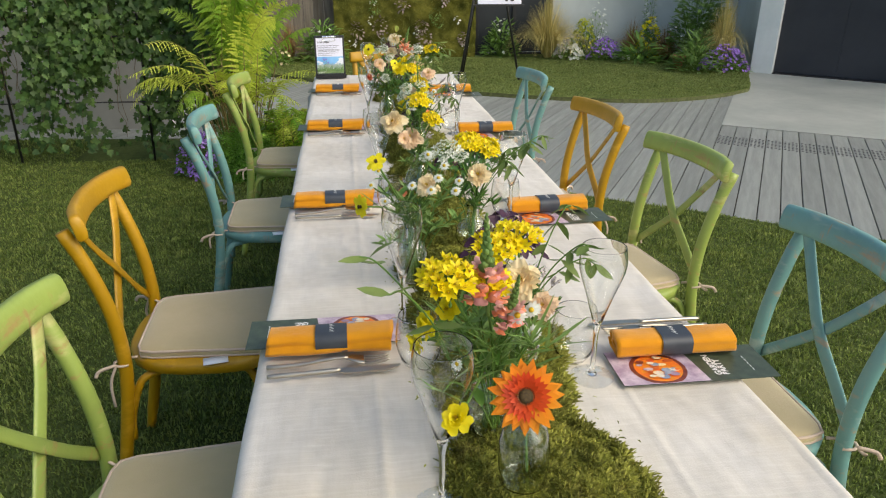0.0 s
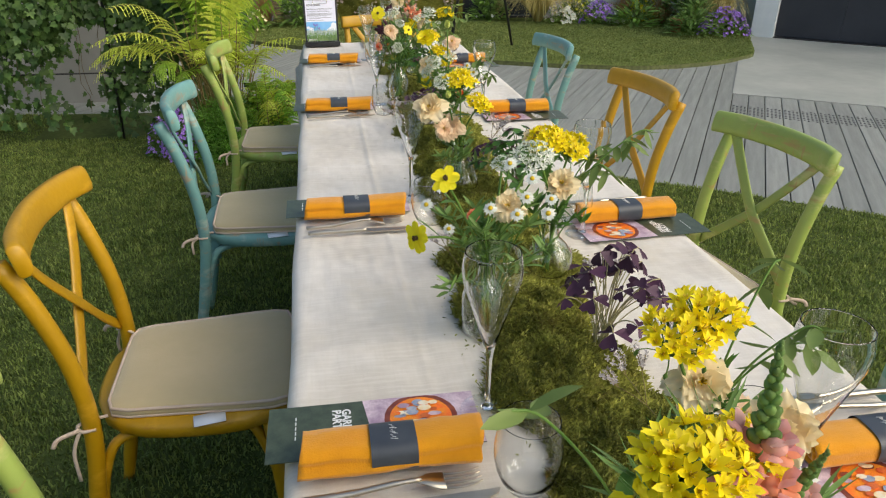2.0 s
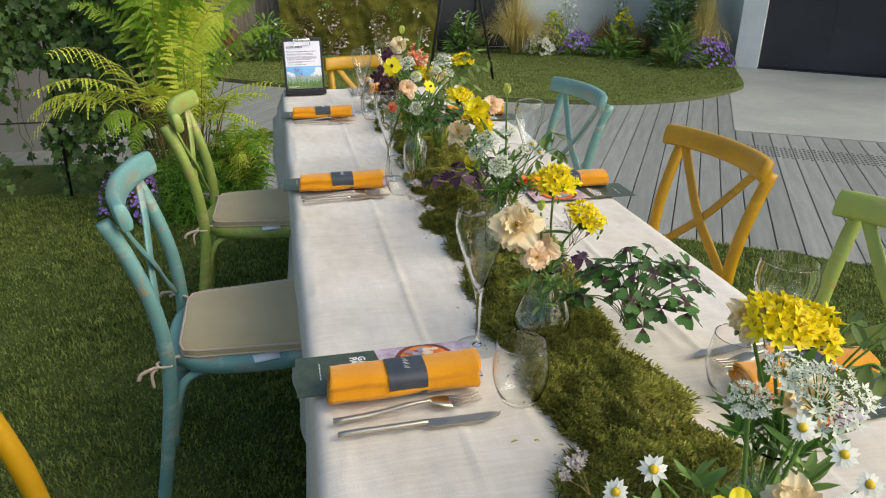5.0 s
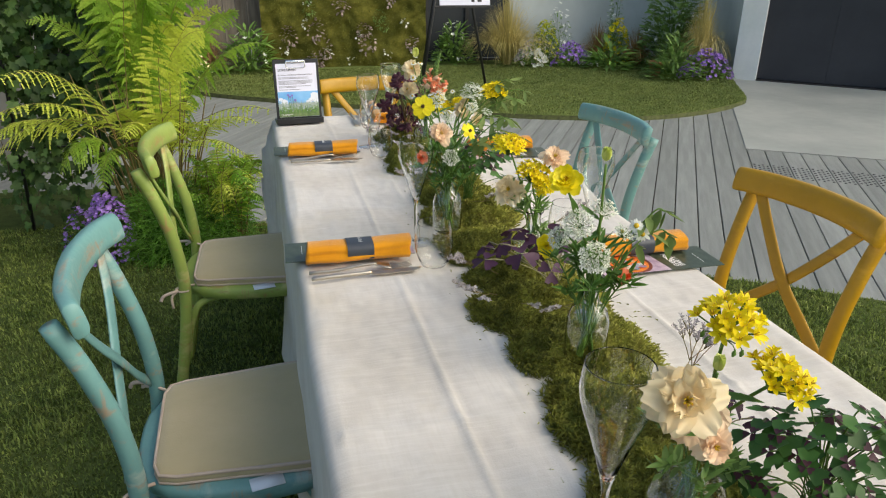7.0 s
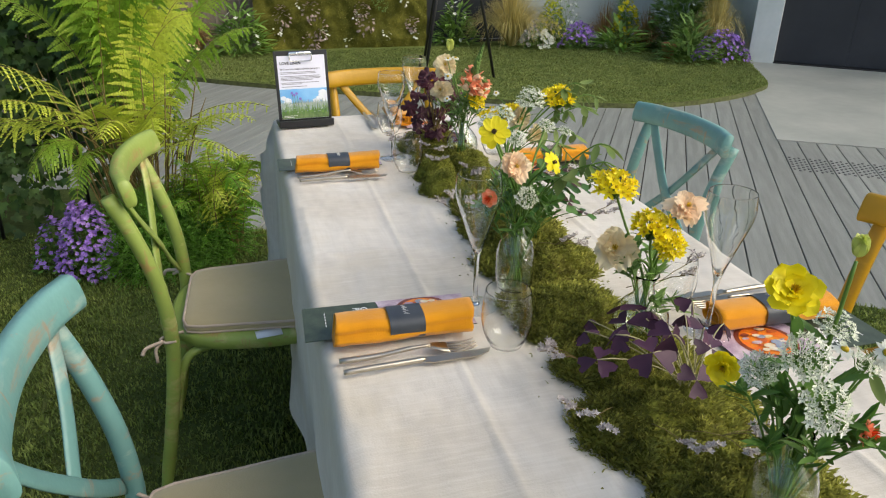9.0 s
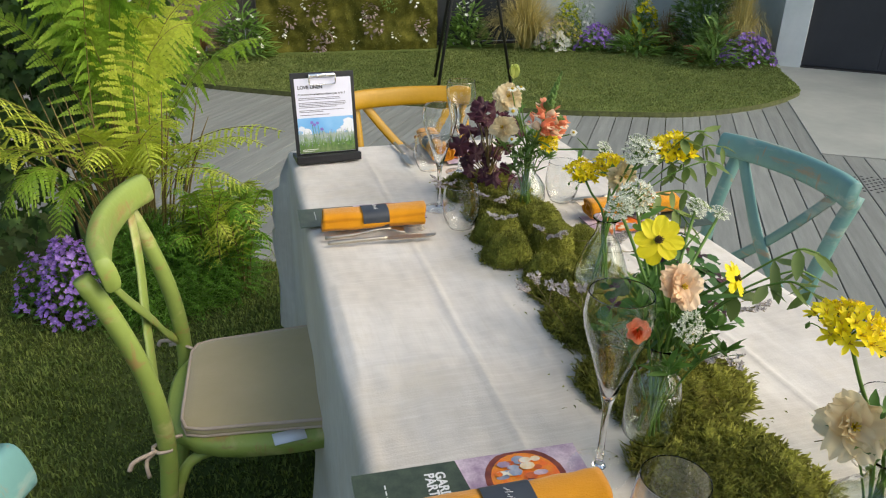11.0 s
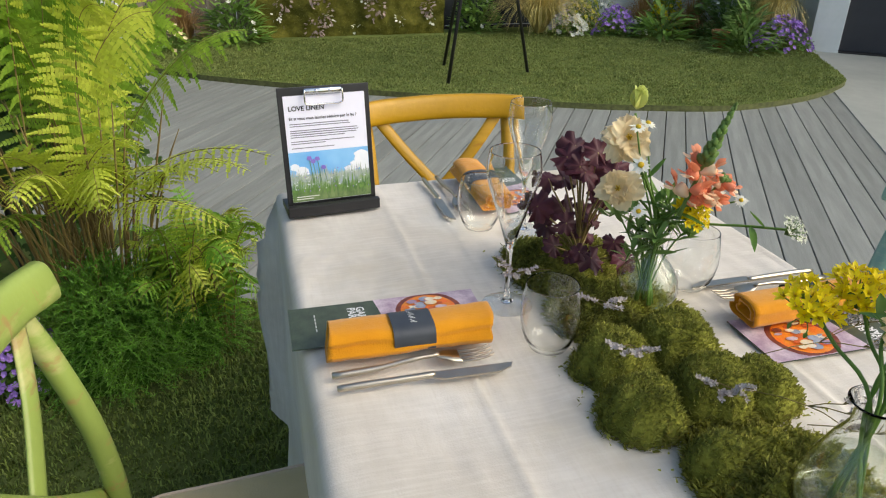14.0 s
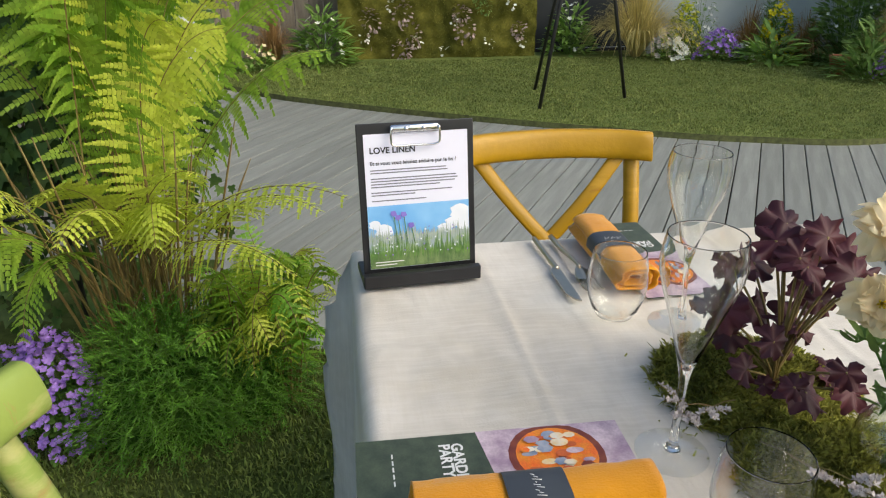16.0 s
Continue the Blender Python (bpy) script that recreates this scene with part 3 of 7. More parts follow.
def cloth():
    """A cloth draped over the table: flat top with pressed creases, rounded edge, gently waving sides."""
    g = Geo()
    nu, nv, ns = 150, 460, 12
    R, drop = 0.02, 0.56
    def wave(s, ph):
        return 0.5 * math.sin(s * 7.3 + ph) + 0.35 * math.sin(s * 17.1 + 2.1 * ph) + 0.25 * noise.noise((s * 3, ph, 0))
    # profile across the table: side, edge, top, edge, side
    cols = []
    for i in range(ns):
        cols.append(("l", 1 - i / ns))
    for i in range(5):
        cols.append(("la", i / 4))
    for i in range(1, nu):
        cols.append(("t", i / nu))
    for i in range(5):
        cols.append(("ra", i / 4))
    for i in range(1, ns + 1):
        cols.append(("r", i / ns))
    rows = []
    for j in range(10):
        rows.append(("e", 1 - j / 10))
    for j in range(4):
        rows.append(("ea", j / 4))
    for j in range(nv + 1):
        rows.append(("t", j / nv))
    def creases(x, y):
        z = 0.0
        for cx, a in ((0.265, 0.0045), (0.66, 0.0045), (0.36, 0.002), (0.56, 0.002)):
            d = abs(x - cx - 0.006 * math.sin(y * 2.1 + cx * 9))
            z += a * max(0, 1 - d / 0.008) * (0.5 + 0.5 * noise.noise((y * 1.3, cx, 0)))
        for cy in (2.45, 3.32, 4.15, 5.02, 5.8):
            d = abs(y - cy - 0.01 * math.sin(x * 9))
            z += 0.0038 * max(0, 1 - d / 0.009)
        z += 0.0035 * noise.noise((x * 6, y * 3.5, 1.7)) + 0.003 * noise.noise((x * 17, y * 9, 4.2)) + 0.0016 * noise.noise((x * 50, y * 40, 8.2)) + 0.0040 * max(0, 0.12 - abs(noise.noise((x * 9, y * 5, 6.1)))) / 0.12 * max(0, noise.noise((x * 4, y * 3, 2.2)))
        return z
    for kr, tr in rows[::-1]:
        for kc, tc in cols:
            if kr == "t":
                y, ez, ey = TY1 - R - tr * (TY1 - R - TY0), 0.0, 0.0
            elif kr == "ea":
                a = (1 - tr) * math.pi / 2
                y, ez, ey = TY1 - R + R * math.sin(a), R * (math.cos(a) - 1), 0
            else:
                y = TY1 + 0.035 * tr + 0.03 * tr * math.sin(6.0 * tc + 1)
                ez, ey = -R - tr * drop, 0
            if kc in ("l", "r"):
                sgn = -1 if kc == "l" else 1
                base = TX0 if kc == "l" else TX1
                out = 0.008 + 0.020 * tc * (0.35 + 0.8 * wave(y * 1.3, 0.7 if kc == "l" else 2.9)) * (0.6 + tc)
                x, z = base + sgn * out * (tc ** 0.8), -R - tc * drop
            elif kc in ("la", "ra"):
                a = (1 - tc if kc == "la" else tc) * math.pi / 2
                sgn = -1 if kc == "la" else 1
                edge = 0.005 * noise.noise((y * 4, sgn * 3, 0))
                x = (TX0 + R if kc == "la" else TX1 - R) + sgn * (R + edge) * math.sin(a)
                z = R * (math.cos(a) - 1)
            else:
                x, z = TX0 + R + tc * (TX1 - TX0 - 2 * R), 0.0
            if kr == "e" and kc in ("l", "r"):
                # the corner falls in a fold that stands out
                lo, hi = min(tc, tr), max(tc, tr)
                f = lo / max(hi, 1e-6) * min(1, hi * 5)
                x += (-1 if kc == "l" else 1) * (0.046 + 0.010 * math.sin(hi * 5)) * f
                y += 0.05 * f
                z = min(z, ez) - 0.02 * tc * tr
            elif kr in ("e", "ea"):
                z = min(z, ez) if kc != "t" else ez
            zz = TZ + z + (creases(x, y) if kr == "t" and kc == "t" else 0)
            g.v.append((x, y, max(zz, 0.14)))
    nc = len(cols)
    for j in range(len(rows) - 1):
        for i in range(nc - 1):
            a = j * nc + i
            g.f.append((a, a + nc, a + nc + 1, a + 1))
            g.m.append(0)
    ob = part("tablecloth", g, LINEN)
    return tagged(ob, "creased off-white linen tablecloth hanging over the long table", "tablecloth")


cloth()

# ---- chairs ----
def chair(paint, label, tail=0.425, tag_side=-1):
    """A cross-back bentwood chair that faces +x, on the ground at its seat's middle."""
    c = thing("dining_chair", label, "chair", "chairs round the long table")
    # seat
    g = Geo()
    n = 28
    def ring(k, z, grow=0.0):
        out = []
        for i in range(n):
            a = math.tau * i / n
            ca, sa_ = math.cos(a), math.sin(a)
            r = 1.0 / ((abs(ca) ** 2.9 + abs(sa_) ** 2.9) ** (1 / 2.9))
            w = 0.192 + 0.016 * ca
            out.append(((0.204 + grow) * ca * r, (w + grow + 0.006) * sa_ * r, z))
        return out
    zs = [(0.410, -0.008), (0.414, 0.0), (0.440, 0.002), (0.446, -0.006)]
    for z, gr in zs:
        g.v += ring(0, z, gr)
    for k in range(3):
        for i in range(n):
            g.f.append((k * n + i, k * n + (i + 1) % n, (k + 1) * n + (i + 1) % n, (k + 1) * n + i))
    g.f += [tuple(range(n))[::-1], tuple(3 * n + i for i in range(n))]
    g.m = [0] * len(g.f)
    part("seat", g, paint, c)
    # cushion with piping
    g, pip = Geo(), []
    k = 48
    def outline(grow):
        pts = []
        for i in range(k):
            a = math.tau * i / k
            ca, sa_ = math.cos(a), math.sin(a)
            r = 1.0 / ((abs(ca) ** 11 + abs(sa_) ** 11) ** (1 / 11))
            pts.append(((0.178 + grow) * ca * r + 0.012, (0.168 + 0.017 * ca + grow) * sa_ * r))
        return pts
    levels = [(0.447, -0.004), (0.450, 0.002), (0.463, 0.002), (0.4685, -0.004), (0.4725, -0.020), (0.4745, -0.06), (0.4755, -0.11)]
    for z, gr in levels:
        g.v += [(x, y, z) for x, y in outline(gr)]
    for q in range(len(levels) - 1):
        for i in range(k):
            g.f.append((q * k + i, q * k + (i + 1) % k, (q + 1) * k + (i + 1) % k, (q + 1) * k + i))
    g.f.append(tuple((len(levels) - 1) * k + i for i in range(k)))
    g.m = [0] * len(g.f)
    cushion = part("cushion", g, CUSHION, c, "flat taupe canvas seat pad")
    for z in (0.4655, 0.4495):
        pts = [(x, y, z) for x, y in outline(0.001)]
        part("piping", Geo().tube(pts + [pts[0]], 0.0034, 6, caps=False), PIPING, cushion, "thin beige piping")
    for s in (-1, 1):
        g = Geo()
        g.tube(smooth_path([(-0.165, s * 0.150, 0.452), (-0.19, s * 0.165, 0.458), (-0.212, s * 0.178, 0.455), (-0.20, s * 0.192, 0.452), (-0.178, s * 0.186, 0.45)], 4), 0.0035, 6)
        g.tube(smooth_path([(-0.205, s * 0.19, 0.455), (-0.222, s * 0.197, (0.455 + tail) / 2), (-0.222, s * 0.200, tail + 0.02 * s)], 4), 0.004, 6, flat=0.4)
        g.tube(smooth_path([(-0.205, s * 0.19, 0.455), (-0.24, s * 0.205, 0.45), (-0.25, s * 0.21, 0.435)], 4), 0.005, 6, flat=0.5)
        part("tie", g, PIPING, cushion, "knotted beige tie")
    part("care_tag", Geo().box((-0.03, tag_side * 0.19 - 0.020, 0.4475), (0.03, tag_side * 0.19 + 0.014, 0.4487), mat=Matrix.Rotation(0.15, 4, "Z")), TAG, cushion, "small white care tag")
    # rear posts, rail and cross
    for s in (-1, 1):
        post = smooth_path([(-0.262, s * 0.178, 0), (-0.222, s * 0.176, 0.2), (-0.190, s * 0.174, 0.42), (-0.197, s * 0.174, 0.58), (-0.231, s * 0.178, 0.72), (-0.266, s * 0.182, 0.812)], 5)
        part("rear_leg", Geo().tube(post, [0.0135, 0.014] + [0.0165] * (len(post) - 3) + [0.0150], 14), paint, c)
    rail = smooth_path([(-0.221, -0.208, 0.825), (-0.248, -0.13, 0.827), (-0.262, 0, 0.828), (-0.248, 0.13, 0.827), (-0.221, 0.208, 0.825)], 6)
    k = len(rail)
    # a bent board: flat behind, rounded in front, cut square at its ends
    g = Geo()
    sec = [(-0.011, -0.025), (-0.006, -0.0305)] + [(0.016 * abs(math.cos(a)) ** 0.6, 0.0305 * math.copysign(abs(math.sin(a)) ** 0.75, a)) for a in [math.radians(q) for q in range(-80, 81, 16)]] + [(-0.006, 0.0305), (-0.011, 0.025)]
    m = len(sec)
    lean = Vector((-0.20, 0, 1)).normalized()
    for i, p in enumerate(rail):
        d = (rail[min(i + 1, k - 1)] - rail[max(i - 1, 0)]).normalized()
        nrm = d.cross(lean).normalized()
        s = 0.93 if i in (0, k - 1) else 1.0
        if i in (1, k - 2):
            p = p.lerp(rail[0 if i == 1 else k - 1], 0.85)
        g.v += [tuple(p + nrm * a * s + lean * b * s) for a, b in sec]
    for i in range(k - 1):
        for j in range(m):
            g.f.append((i * m + j, i * m + (j + 1) % m, (i + 1) * m + (j + 1) % m, (i + 1) * m + j))
    g.f += [tuple(range(m))[::-1], tuple((k - 1) * m + j for j in range(m))]
    g.m = [0] * len(g.f)
    part("top_rail", g, paint, c)
    for s in (-1, 1):
        strip = smooth_path([(-0.247, s * 0.154, 0.812), (-0.231, s * 0.084, 0.72), (-0.216 - 0.005 * s, 0, 0.625), (-0.208, -s * 0.09, 0.540), (-0.202, -s * 0.165, 0.475)], 5)
        part("cross_strip", Geo().tube(strip, 0.0150, 10, flat=0.30, up=(0, 1, 0.6 * s)), paint, c)
    # front legs, arches, stretch hoops
    for s in (-1, 1):
        leg = smooth_path([(0.168, s * 0.186, 0), (0.152, s * 0.176, 0.22), (0.140, s * 0.165, 0.415)], 4)
        part("front_leg", Geo().tube(leg, [0.0135] * 4 + [0.0165] * (len(leg) - 4), 12), paint, c)
        for x0, x1, x2 in ((-0.205, -0.175, -0.075), (0.144, 0.118, 0.03)):
            part("side_arch", Geo().tube(smooth_path([(x0, s * 0.165, 0.215), (x0 * 0.97, s * 0.163, 0.28), (x1, s * 0.158, 0.36), (x1 * 0.72 + x2 * 0.28, s * 0.15, 0.395), (x2, s * 0.14, 0.41)], 4), 0.0105, 10), paint, c)
    part("front_arch", Geo().tube(smooth_path([(0.150, -0.165, 0.22), (0.143, -0.15, 0.33), (0.134, -0.09, 0.40), (0.134, 0.09, 0.40), (0.143, 0.15, 0.33), (0.150, 0.165, 0.22)], 4), 0.0105, 10), paint, c)
    for ob in c.children_recursive:      # seat pad 0.46 m, back 0.81 m over the lawn
        ob.data.transform(Matrix.Diagonal((1, 1, 0.98, 1)))
    return c


L_YELLOW = "ochre-yellow painted cross-back wooden chair with a taupe seat pad"
L_BLUE = "worn turquoise painted cross-back wooden chair with a taupe seat pad"
L_GREEN = "worn lime-green painted cross-back wooden chair with a taupe seat pad"
yellow, blue, green = chair(YELLOW, L_YELLOW, 0.36), chair(TURQUOISE, L_BLUE), chair(GREEN, L_GREEN)
yellow.matrix_basis = pose(-0.142, 3.794, 0, 0, 0, 1.7)
blue.matrix_basis = pose(-0.044, 4.664, 0, 0, 0, 1.2)
green.matrix_basis = pose(-0.021, 5.498, 0, 0, 0, -1.5)
copy_thing(green, pose(-0.068, 3.068, 0, 0, 0, 0.5))
tagged(copy_thing(green, pose(1.060, 4.004, 0, 0, 0, 189.4)), "sage-green painted cross-back wooden chair standing on the lawn")
copy_thing(yellow, pose(0.992, 4.659, 0, 0, 0, 185.9))
copy_thing(blue, pose(1.045, 3.270, 0, 0, 0, 180))
copy_thing(blue, pose(0.952, 5.521, 0, 0, 0, 183.9))
tagged(copy_thing(yellow, pose(0.490, 6.185, 0, 0, 0, -90)), "ochre-yellow cross-back wooden chair at the table's end on the deck")

# ---- place settings ----
S = TZ + 0.006
def knife():
    g = Geo()
    g.tube(smooth_path([(0.0, 0, 0.004), (0.03, 0, 0.005), (0.09, 0.001, 0.005), (0.115, 0.002, 0.005)], 4), [0.0036] + [0.0042] * 11 + [0.0036], 8, flat=1.0)
    k = thing("table_knife", "polished steel table knife lying on the linen", "knife", "cutlery")
    part("handle", g, STEEL, k)
    g = Geo()
    vs = [(0.112, -0.006, 0.004), (0.125, -0.009, 0.003), (0.19, -0.009, 0.003), (0.208, -0.001, 0.003), (0.212, 0.006, 0.003), (0.112, 0.006, 0.004)]
    top = [(x, y, z + 0.0022) for x, y, z in vs]
    g.add(vs + top, [(5, 4, 3, 2, 1, 0), (6, 7, 8, 9, 10, 11)] + [(i, (i + 1) % 6, (i + 1) % 6 + 6, i + 6) for i in range(6)])
    part("blade", g, STEEL, k, smooth=False)
    return k


def fork():
    k = thing("table_fork", "polished steel table fork lying on the linen", "fork", "cutlery")
    g = Geo()
    g.tube(smooth_path([(0.0, 0, 0.004), (0.05, 0, 0.005), (0.10, 0, 0.011), (0.13, 0, 0.012)], 4), [0.0040] * 5 + [0.0033] * 4 + [0.0026] * 4, 8, flat=1.1)
    part("handle", g, STEEL, k)
    g = Geo()
    rows = [(0.126, 0.0035, 0.012), (0.136, 0.0085, 0.011), (0.146, 0.0120, 0.008), (0.156, 0.0128, 0.006)]
    for x, w, z in rows:
        g.v += [(x, -w, z), (x, 0, z - 0.0015), (x, w, z), (x, w, z - 0.002), (x, 0, z - 0.0035), (x, -w, z - 0.002)]
    for i in range(3):
        for j in range(6):
            g.f.append((i * 6 + j, i * 6 + (j + 1) % 6, (i + 1) * 6 + (j + 1) % 6, (i + 1) * 6 + j))
    g.m = [0] * len(g.f)
    part("fork_head", g, STEEL, k)
    for i in range(4):
        y = -0.0108 + i * 0.0072
        part("tine", Geo().tube([(0.157, y, 0.005), (0.175, y, 0.004), (0.19, y * 0.97, 0.0062), (0.197, y * 0.95, 0.009)], [0.0019, 0.0017, 0.0015, 0.0009], 6), STEEL, k)
    return k


def napkin():
    """A napkin folded to a flat roll 0.2 m long, with a paper band."""
    k = thing("rolled_napkin", "orange linen napkin rolled and held by a dark paper band", "napkin", "rolled napkins")
    nx, na = 40, 40
    def section(x):
        """Two soft folds, one on the other, parted by a crease on the open side."""
        far = min(1.0, abs(x - 0.104) / 0.09)
        out = []
        for j in range(na):
            a = math.tau * j / na
            ca, sa_ = math.cos(a), math.sin(a)
            y = 0.0285 * math.copysign(abs(ca) ** 0.62, ca)
            z = 0.0195 + 0.0185 * math.copysign(abs(sa_) ** 0.7, sa_)
            notch = math.exp(-((z - 0.0205) / 0.0034) ** 2)
            if ca < 0:
                y += notch * (0.003 + 0.008 * far) + (0.004 * far if z > 0.0205 else -0.003)
            else:
                y -= notch * 0.003 * far
            k = 1 + 0.07 * far * noise.noise((x * 9, 5, 0.3)) - 0.05 * (1 - far)
            w = 0.0016 * noise.noise((x * 22, ca * 1.6, sa_ * 1.6)) + 0.0007 * noise.noise((x * 70, ca * 4, sa_ * 4))
            out.append((0.0285 + y * k + w, max(0.0006, z * (1 - 0.05 * (1 - far)) + w)))
        return out
    g = Geo()
    for i in range(nx + 1):
        x = i / nx * 0.205
        for j, (y, z) in enumerate(section(x)):
            slant = 0.004 * math.sin(j / na * math.tau + 0.6) if i in (0, nx) else 0.0
            g.v.append((x + slant + (0.0035 * (0.5 - abs(i / nx - 0.5)) * math.sin(j * 0.5)), y, z))
    for i in range(nx):
        for j in range(na):
            a = i * na + j
            g.f.append((a, a + na, a + na + (j + 1) % na - j, a + (j + 1) % na - j))
    # the open ends: the cloth turns in, and folded layers show inside
    for i, inward in ((0, 1), (nx, -1)):
        ring_ = [Vector(g.v[i * na + j]) for j in range(na)]
        mid = sum(ring_, Vector()) / na
        last = i * na
        for q, (sc, dx) in enumerate(((0.90, 0.0), (0.84, 0.007), (0.70, 0.009), (0.66, 0.002), (0.52, 0.002), (0.47, 0.009), (0.22, 0.010))):
            o = len(g.v)
            g.v += [(p.x + dx * inward, mid.y + (p.y - mid.y) * sc, mid.z + (p.z - mid.z) * sc) for p in ring_]
            for j in range(na):
                a, b_ = last + j, last + (j + 1) % na
                g.f.append((a, b_, o + (j + 1) % na, o + j) if inward > 0 else (b_, a, o + j, o + (j + 1) % na))
            last = o
        g.f.append(tuple(last + j for j in range(na)))
    g.m = [0] * len(g.f)
    part("cloth_roll", g, NAPKIN, k)
    g = Geo()
    m = 28
    for x in (0.078, 0.092, 0.104, 0.116, 0.130):
        for j in range(m):
            a = math.tau * j / m
            g.v.append((x, 0.0285 + 0.0290 * math.copysign(abs(math.cos(a)) ** 0.62, math.cos(a)), 0.0195 + 0.0192 * math.copysign(abs(math.sin(a)) ** 0.7, math.sin(a))))
    for i in range(4):
        for j in range(m):
            g.f.append((i * m + j, (i + 1) * m + j, (i + 1) * m + (j + 1) % m, i * m + (j + 1) % m))
    g.m = [0] * len(g.f)
    band = part("paper_band", g, BAND, k, "slate-grey paper band with white script")
    g = Geo()
    # script that cannot be read: a slanted run of short bars
    for i in range(9):
        a = i / 8
        h = 0.004 + 0.003 * ((i * 7) % 3)
        g.tube([(0.101 + 0.002 * ((i * 5) % 2), 0.042 - a * 0.024, 0.0389), (0.101 + h * 0.8, 0.0405 - a * 0.024, 0.0389)], 0.0004, 4)
    part("script_mark", g, WHITE_INK, band)
    return k


def menu():
    k = thing("menu_card", "printed menu card, dark green with a picture of a dish", "menu", "menu cards")
    L0, L1, H = -0.045, 0.215, 0.10
    part("card", Geo().box((L0, 0, 0), (L1, H, 0.0012)), MENU_GREEN, k, smooth=False)
    g = Geo().add([(0.085, 0.0, 0.0016), (L1, 0.0, 0.0016), (L1, H, 0.0016), (0.072, H, 0.0016)], [(0, 1, 2, 3)])
    photo = part("picture", g, MENU_MARBLE, k, "picture of a dish on marbled mauve", smooth=False)
    def disc(name, x, y, r, mat, z, seg=24, sy=1.0):
        g = Geo()
        g.add([(x + r * math.cos(math.tau * i / seg), min(H - 0.001, max(0.001, y + sy * r * math.sin(math.tau * i / seg))), z) for i in range(seg)], [tuple(range(seg))])
        part(name, g, mat, photo, smooth=False)
    disc("bowl_print", 0.143, 0.057, 0.046, PRINT_DARK, 0.0019)
    disc("sauce_print", 0.143, 0.057, 0.039, PRINT_ORANGE, 0.0022)
    rr = random.Random(12)
    for i in range(38):
        a, u = rr.uniform(0, math.tau), 0.032 * math.sqrt(rr.random())
        disc("food_print", 0.143 + math.cos(a) * u, 0.057 + math.sin(a) * u, rr.uniform(0.004, 0.010), rr.choice((PRINT_CREAM, PRINT_RED, PRINT_BLUE, PRINT_ORANGE, MENU_MARBLE, PRINT_RED, PRINT_DARK, PRINT_CREAM)), 0.0025 + i * 0.00005, rr.choice((6, 9, 12)), rr.uniform(0.4, 0.9))
    writing("title", "GARDEN\nPARTY", 0.0150, WHITE_INK, Matrix.Translation((0.058, 0.086, 0.0016)) @ Matrix.Rotation(-math.pi / 2, 4, "Z"), k, 0.8, 0.0005)
    g = Geo()
    for i in range(5):
        g.box((-0.012, 0.036 + i * 0.009, 0.0014), (-0.0105, 0.042 + i * 0.009, 0.0017))
    part("small_print", g, WHITE_INK, k, smooth=False)
    return k


def flute():
    k = thing("champagne_flute", "empty clear glass champagne flute on a slender stem", "glass", "champagne flutes")
    P = ([(0.0, 0.0012), (0.0335, 0.0005), (0.0343, 0.0008), (0.0345, 0.0013), (0.0343, 0.0018), (0.0335, 0.0022), (0.02, 0.0035), (0.008, 0.006), (0.0042, 0.012), (0.0036, 0.04), (0.004, 0.078), (0.0055, 0.090), (0.009, 0.104), (0.015, 0.125),
                     (0.022, 0.148), (0.030, 0.172), (0.0345, 0.188), (0.0358, 0.200), (0.0345, 0.214), (0.0328, 0.2235), (0.03262, 0.2243), (0.0323, 0.2247), (0.0319, 0.2247), (0.0316, 0.2243), (0.03175, 0.2235), (0.0337, 0.213), (0.0348, 0.200), (0.0335, 0.188), (0.029, 0.172), (0.021, 0.148),
                     (0.014, 0.126), (0.0075, 0.106), (0.003, 0.097), (0.0, 0.094)])
    for name, prof, mat in (("bowl", P[12:], GLASS), ("stem", [(0.0, 0.0042), (0.0078, 0.0058)] + P[7:13], GLASS), ("foot", P[:8], FOOT_GLASS)):
        part(name, Geo().lathe(prof, 40), mat, k).visible_shadow = False
    return k


def tumbler():
    k = thing("stemless_glass", "empty clear stemless water glass with a thick base", "glass", "water glasses")
    g = Geo().lathe([(0.030, 0.012), (0.0355, 0.028), (0.0378, 0.044), (0.0372, 0.06), (0.0350, 0.076), (0.0327, 0.0885), (0.03252, 0.0893), (0.0322, 0.0897), (0.0318, 0.0897), (0.0315, 0.0893), (0.03165, 0.0885), (0.0341, 0.076), (0.0363, 0.06),
                     (0.0368, 0.044), (0.0345, 0.029), (0.029, 0.0135), (0.0235, 0.0036), (0.0195, 0.0018), (0.0, 0.0024)], 40)
    part("bowl", g, GLASS, k).visible_shadow = False
    part("base", Geo().lathe([(0.0, 0.001), (0.020, 0.0), (0.0245, 0.002), (0.030, 0.012)], 40), GLASS, k, "thick glass base").visible_shadow = False
    return k


kn, fk, nap, mn, fl, tu = knife(), fork(), napkin(), menu(), flute(), tumbler()
def place(ob, m, used):
    """The first use moves the original, later ones copy it."""
    if ob in used:
        return copy_thing(ob, m)
    used.add(ob)
    ob.matrix_basis = m
    return ob


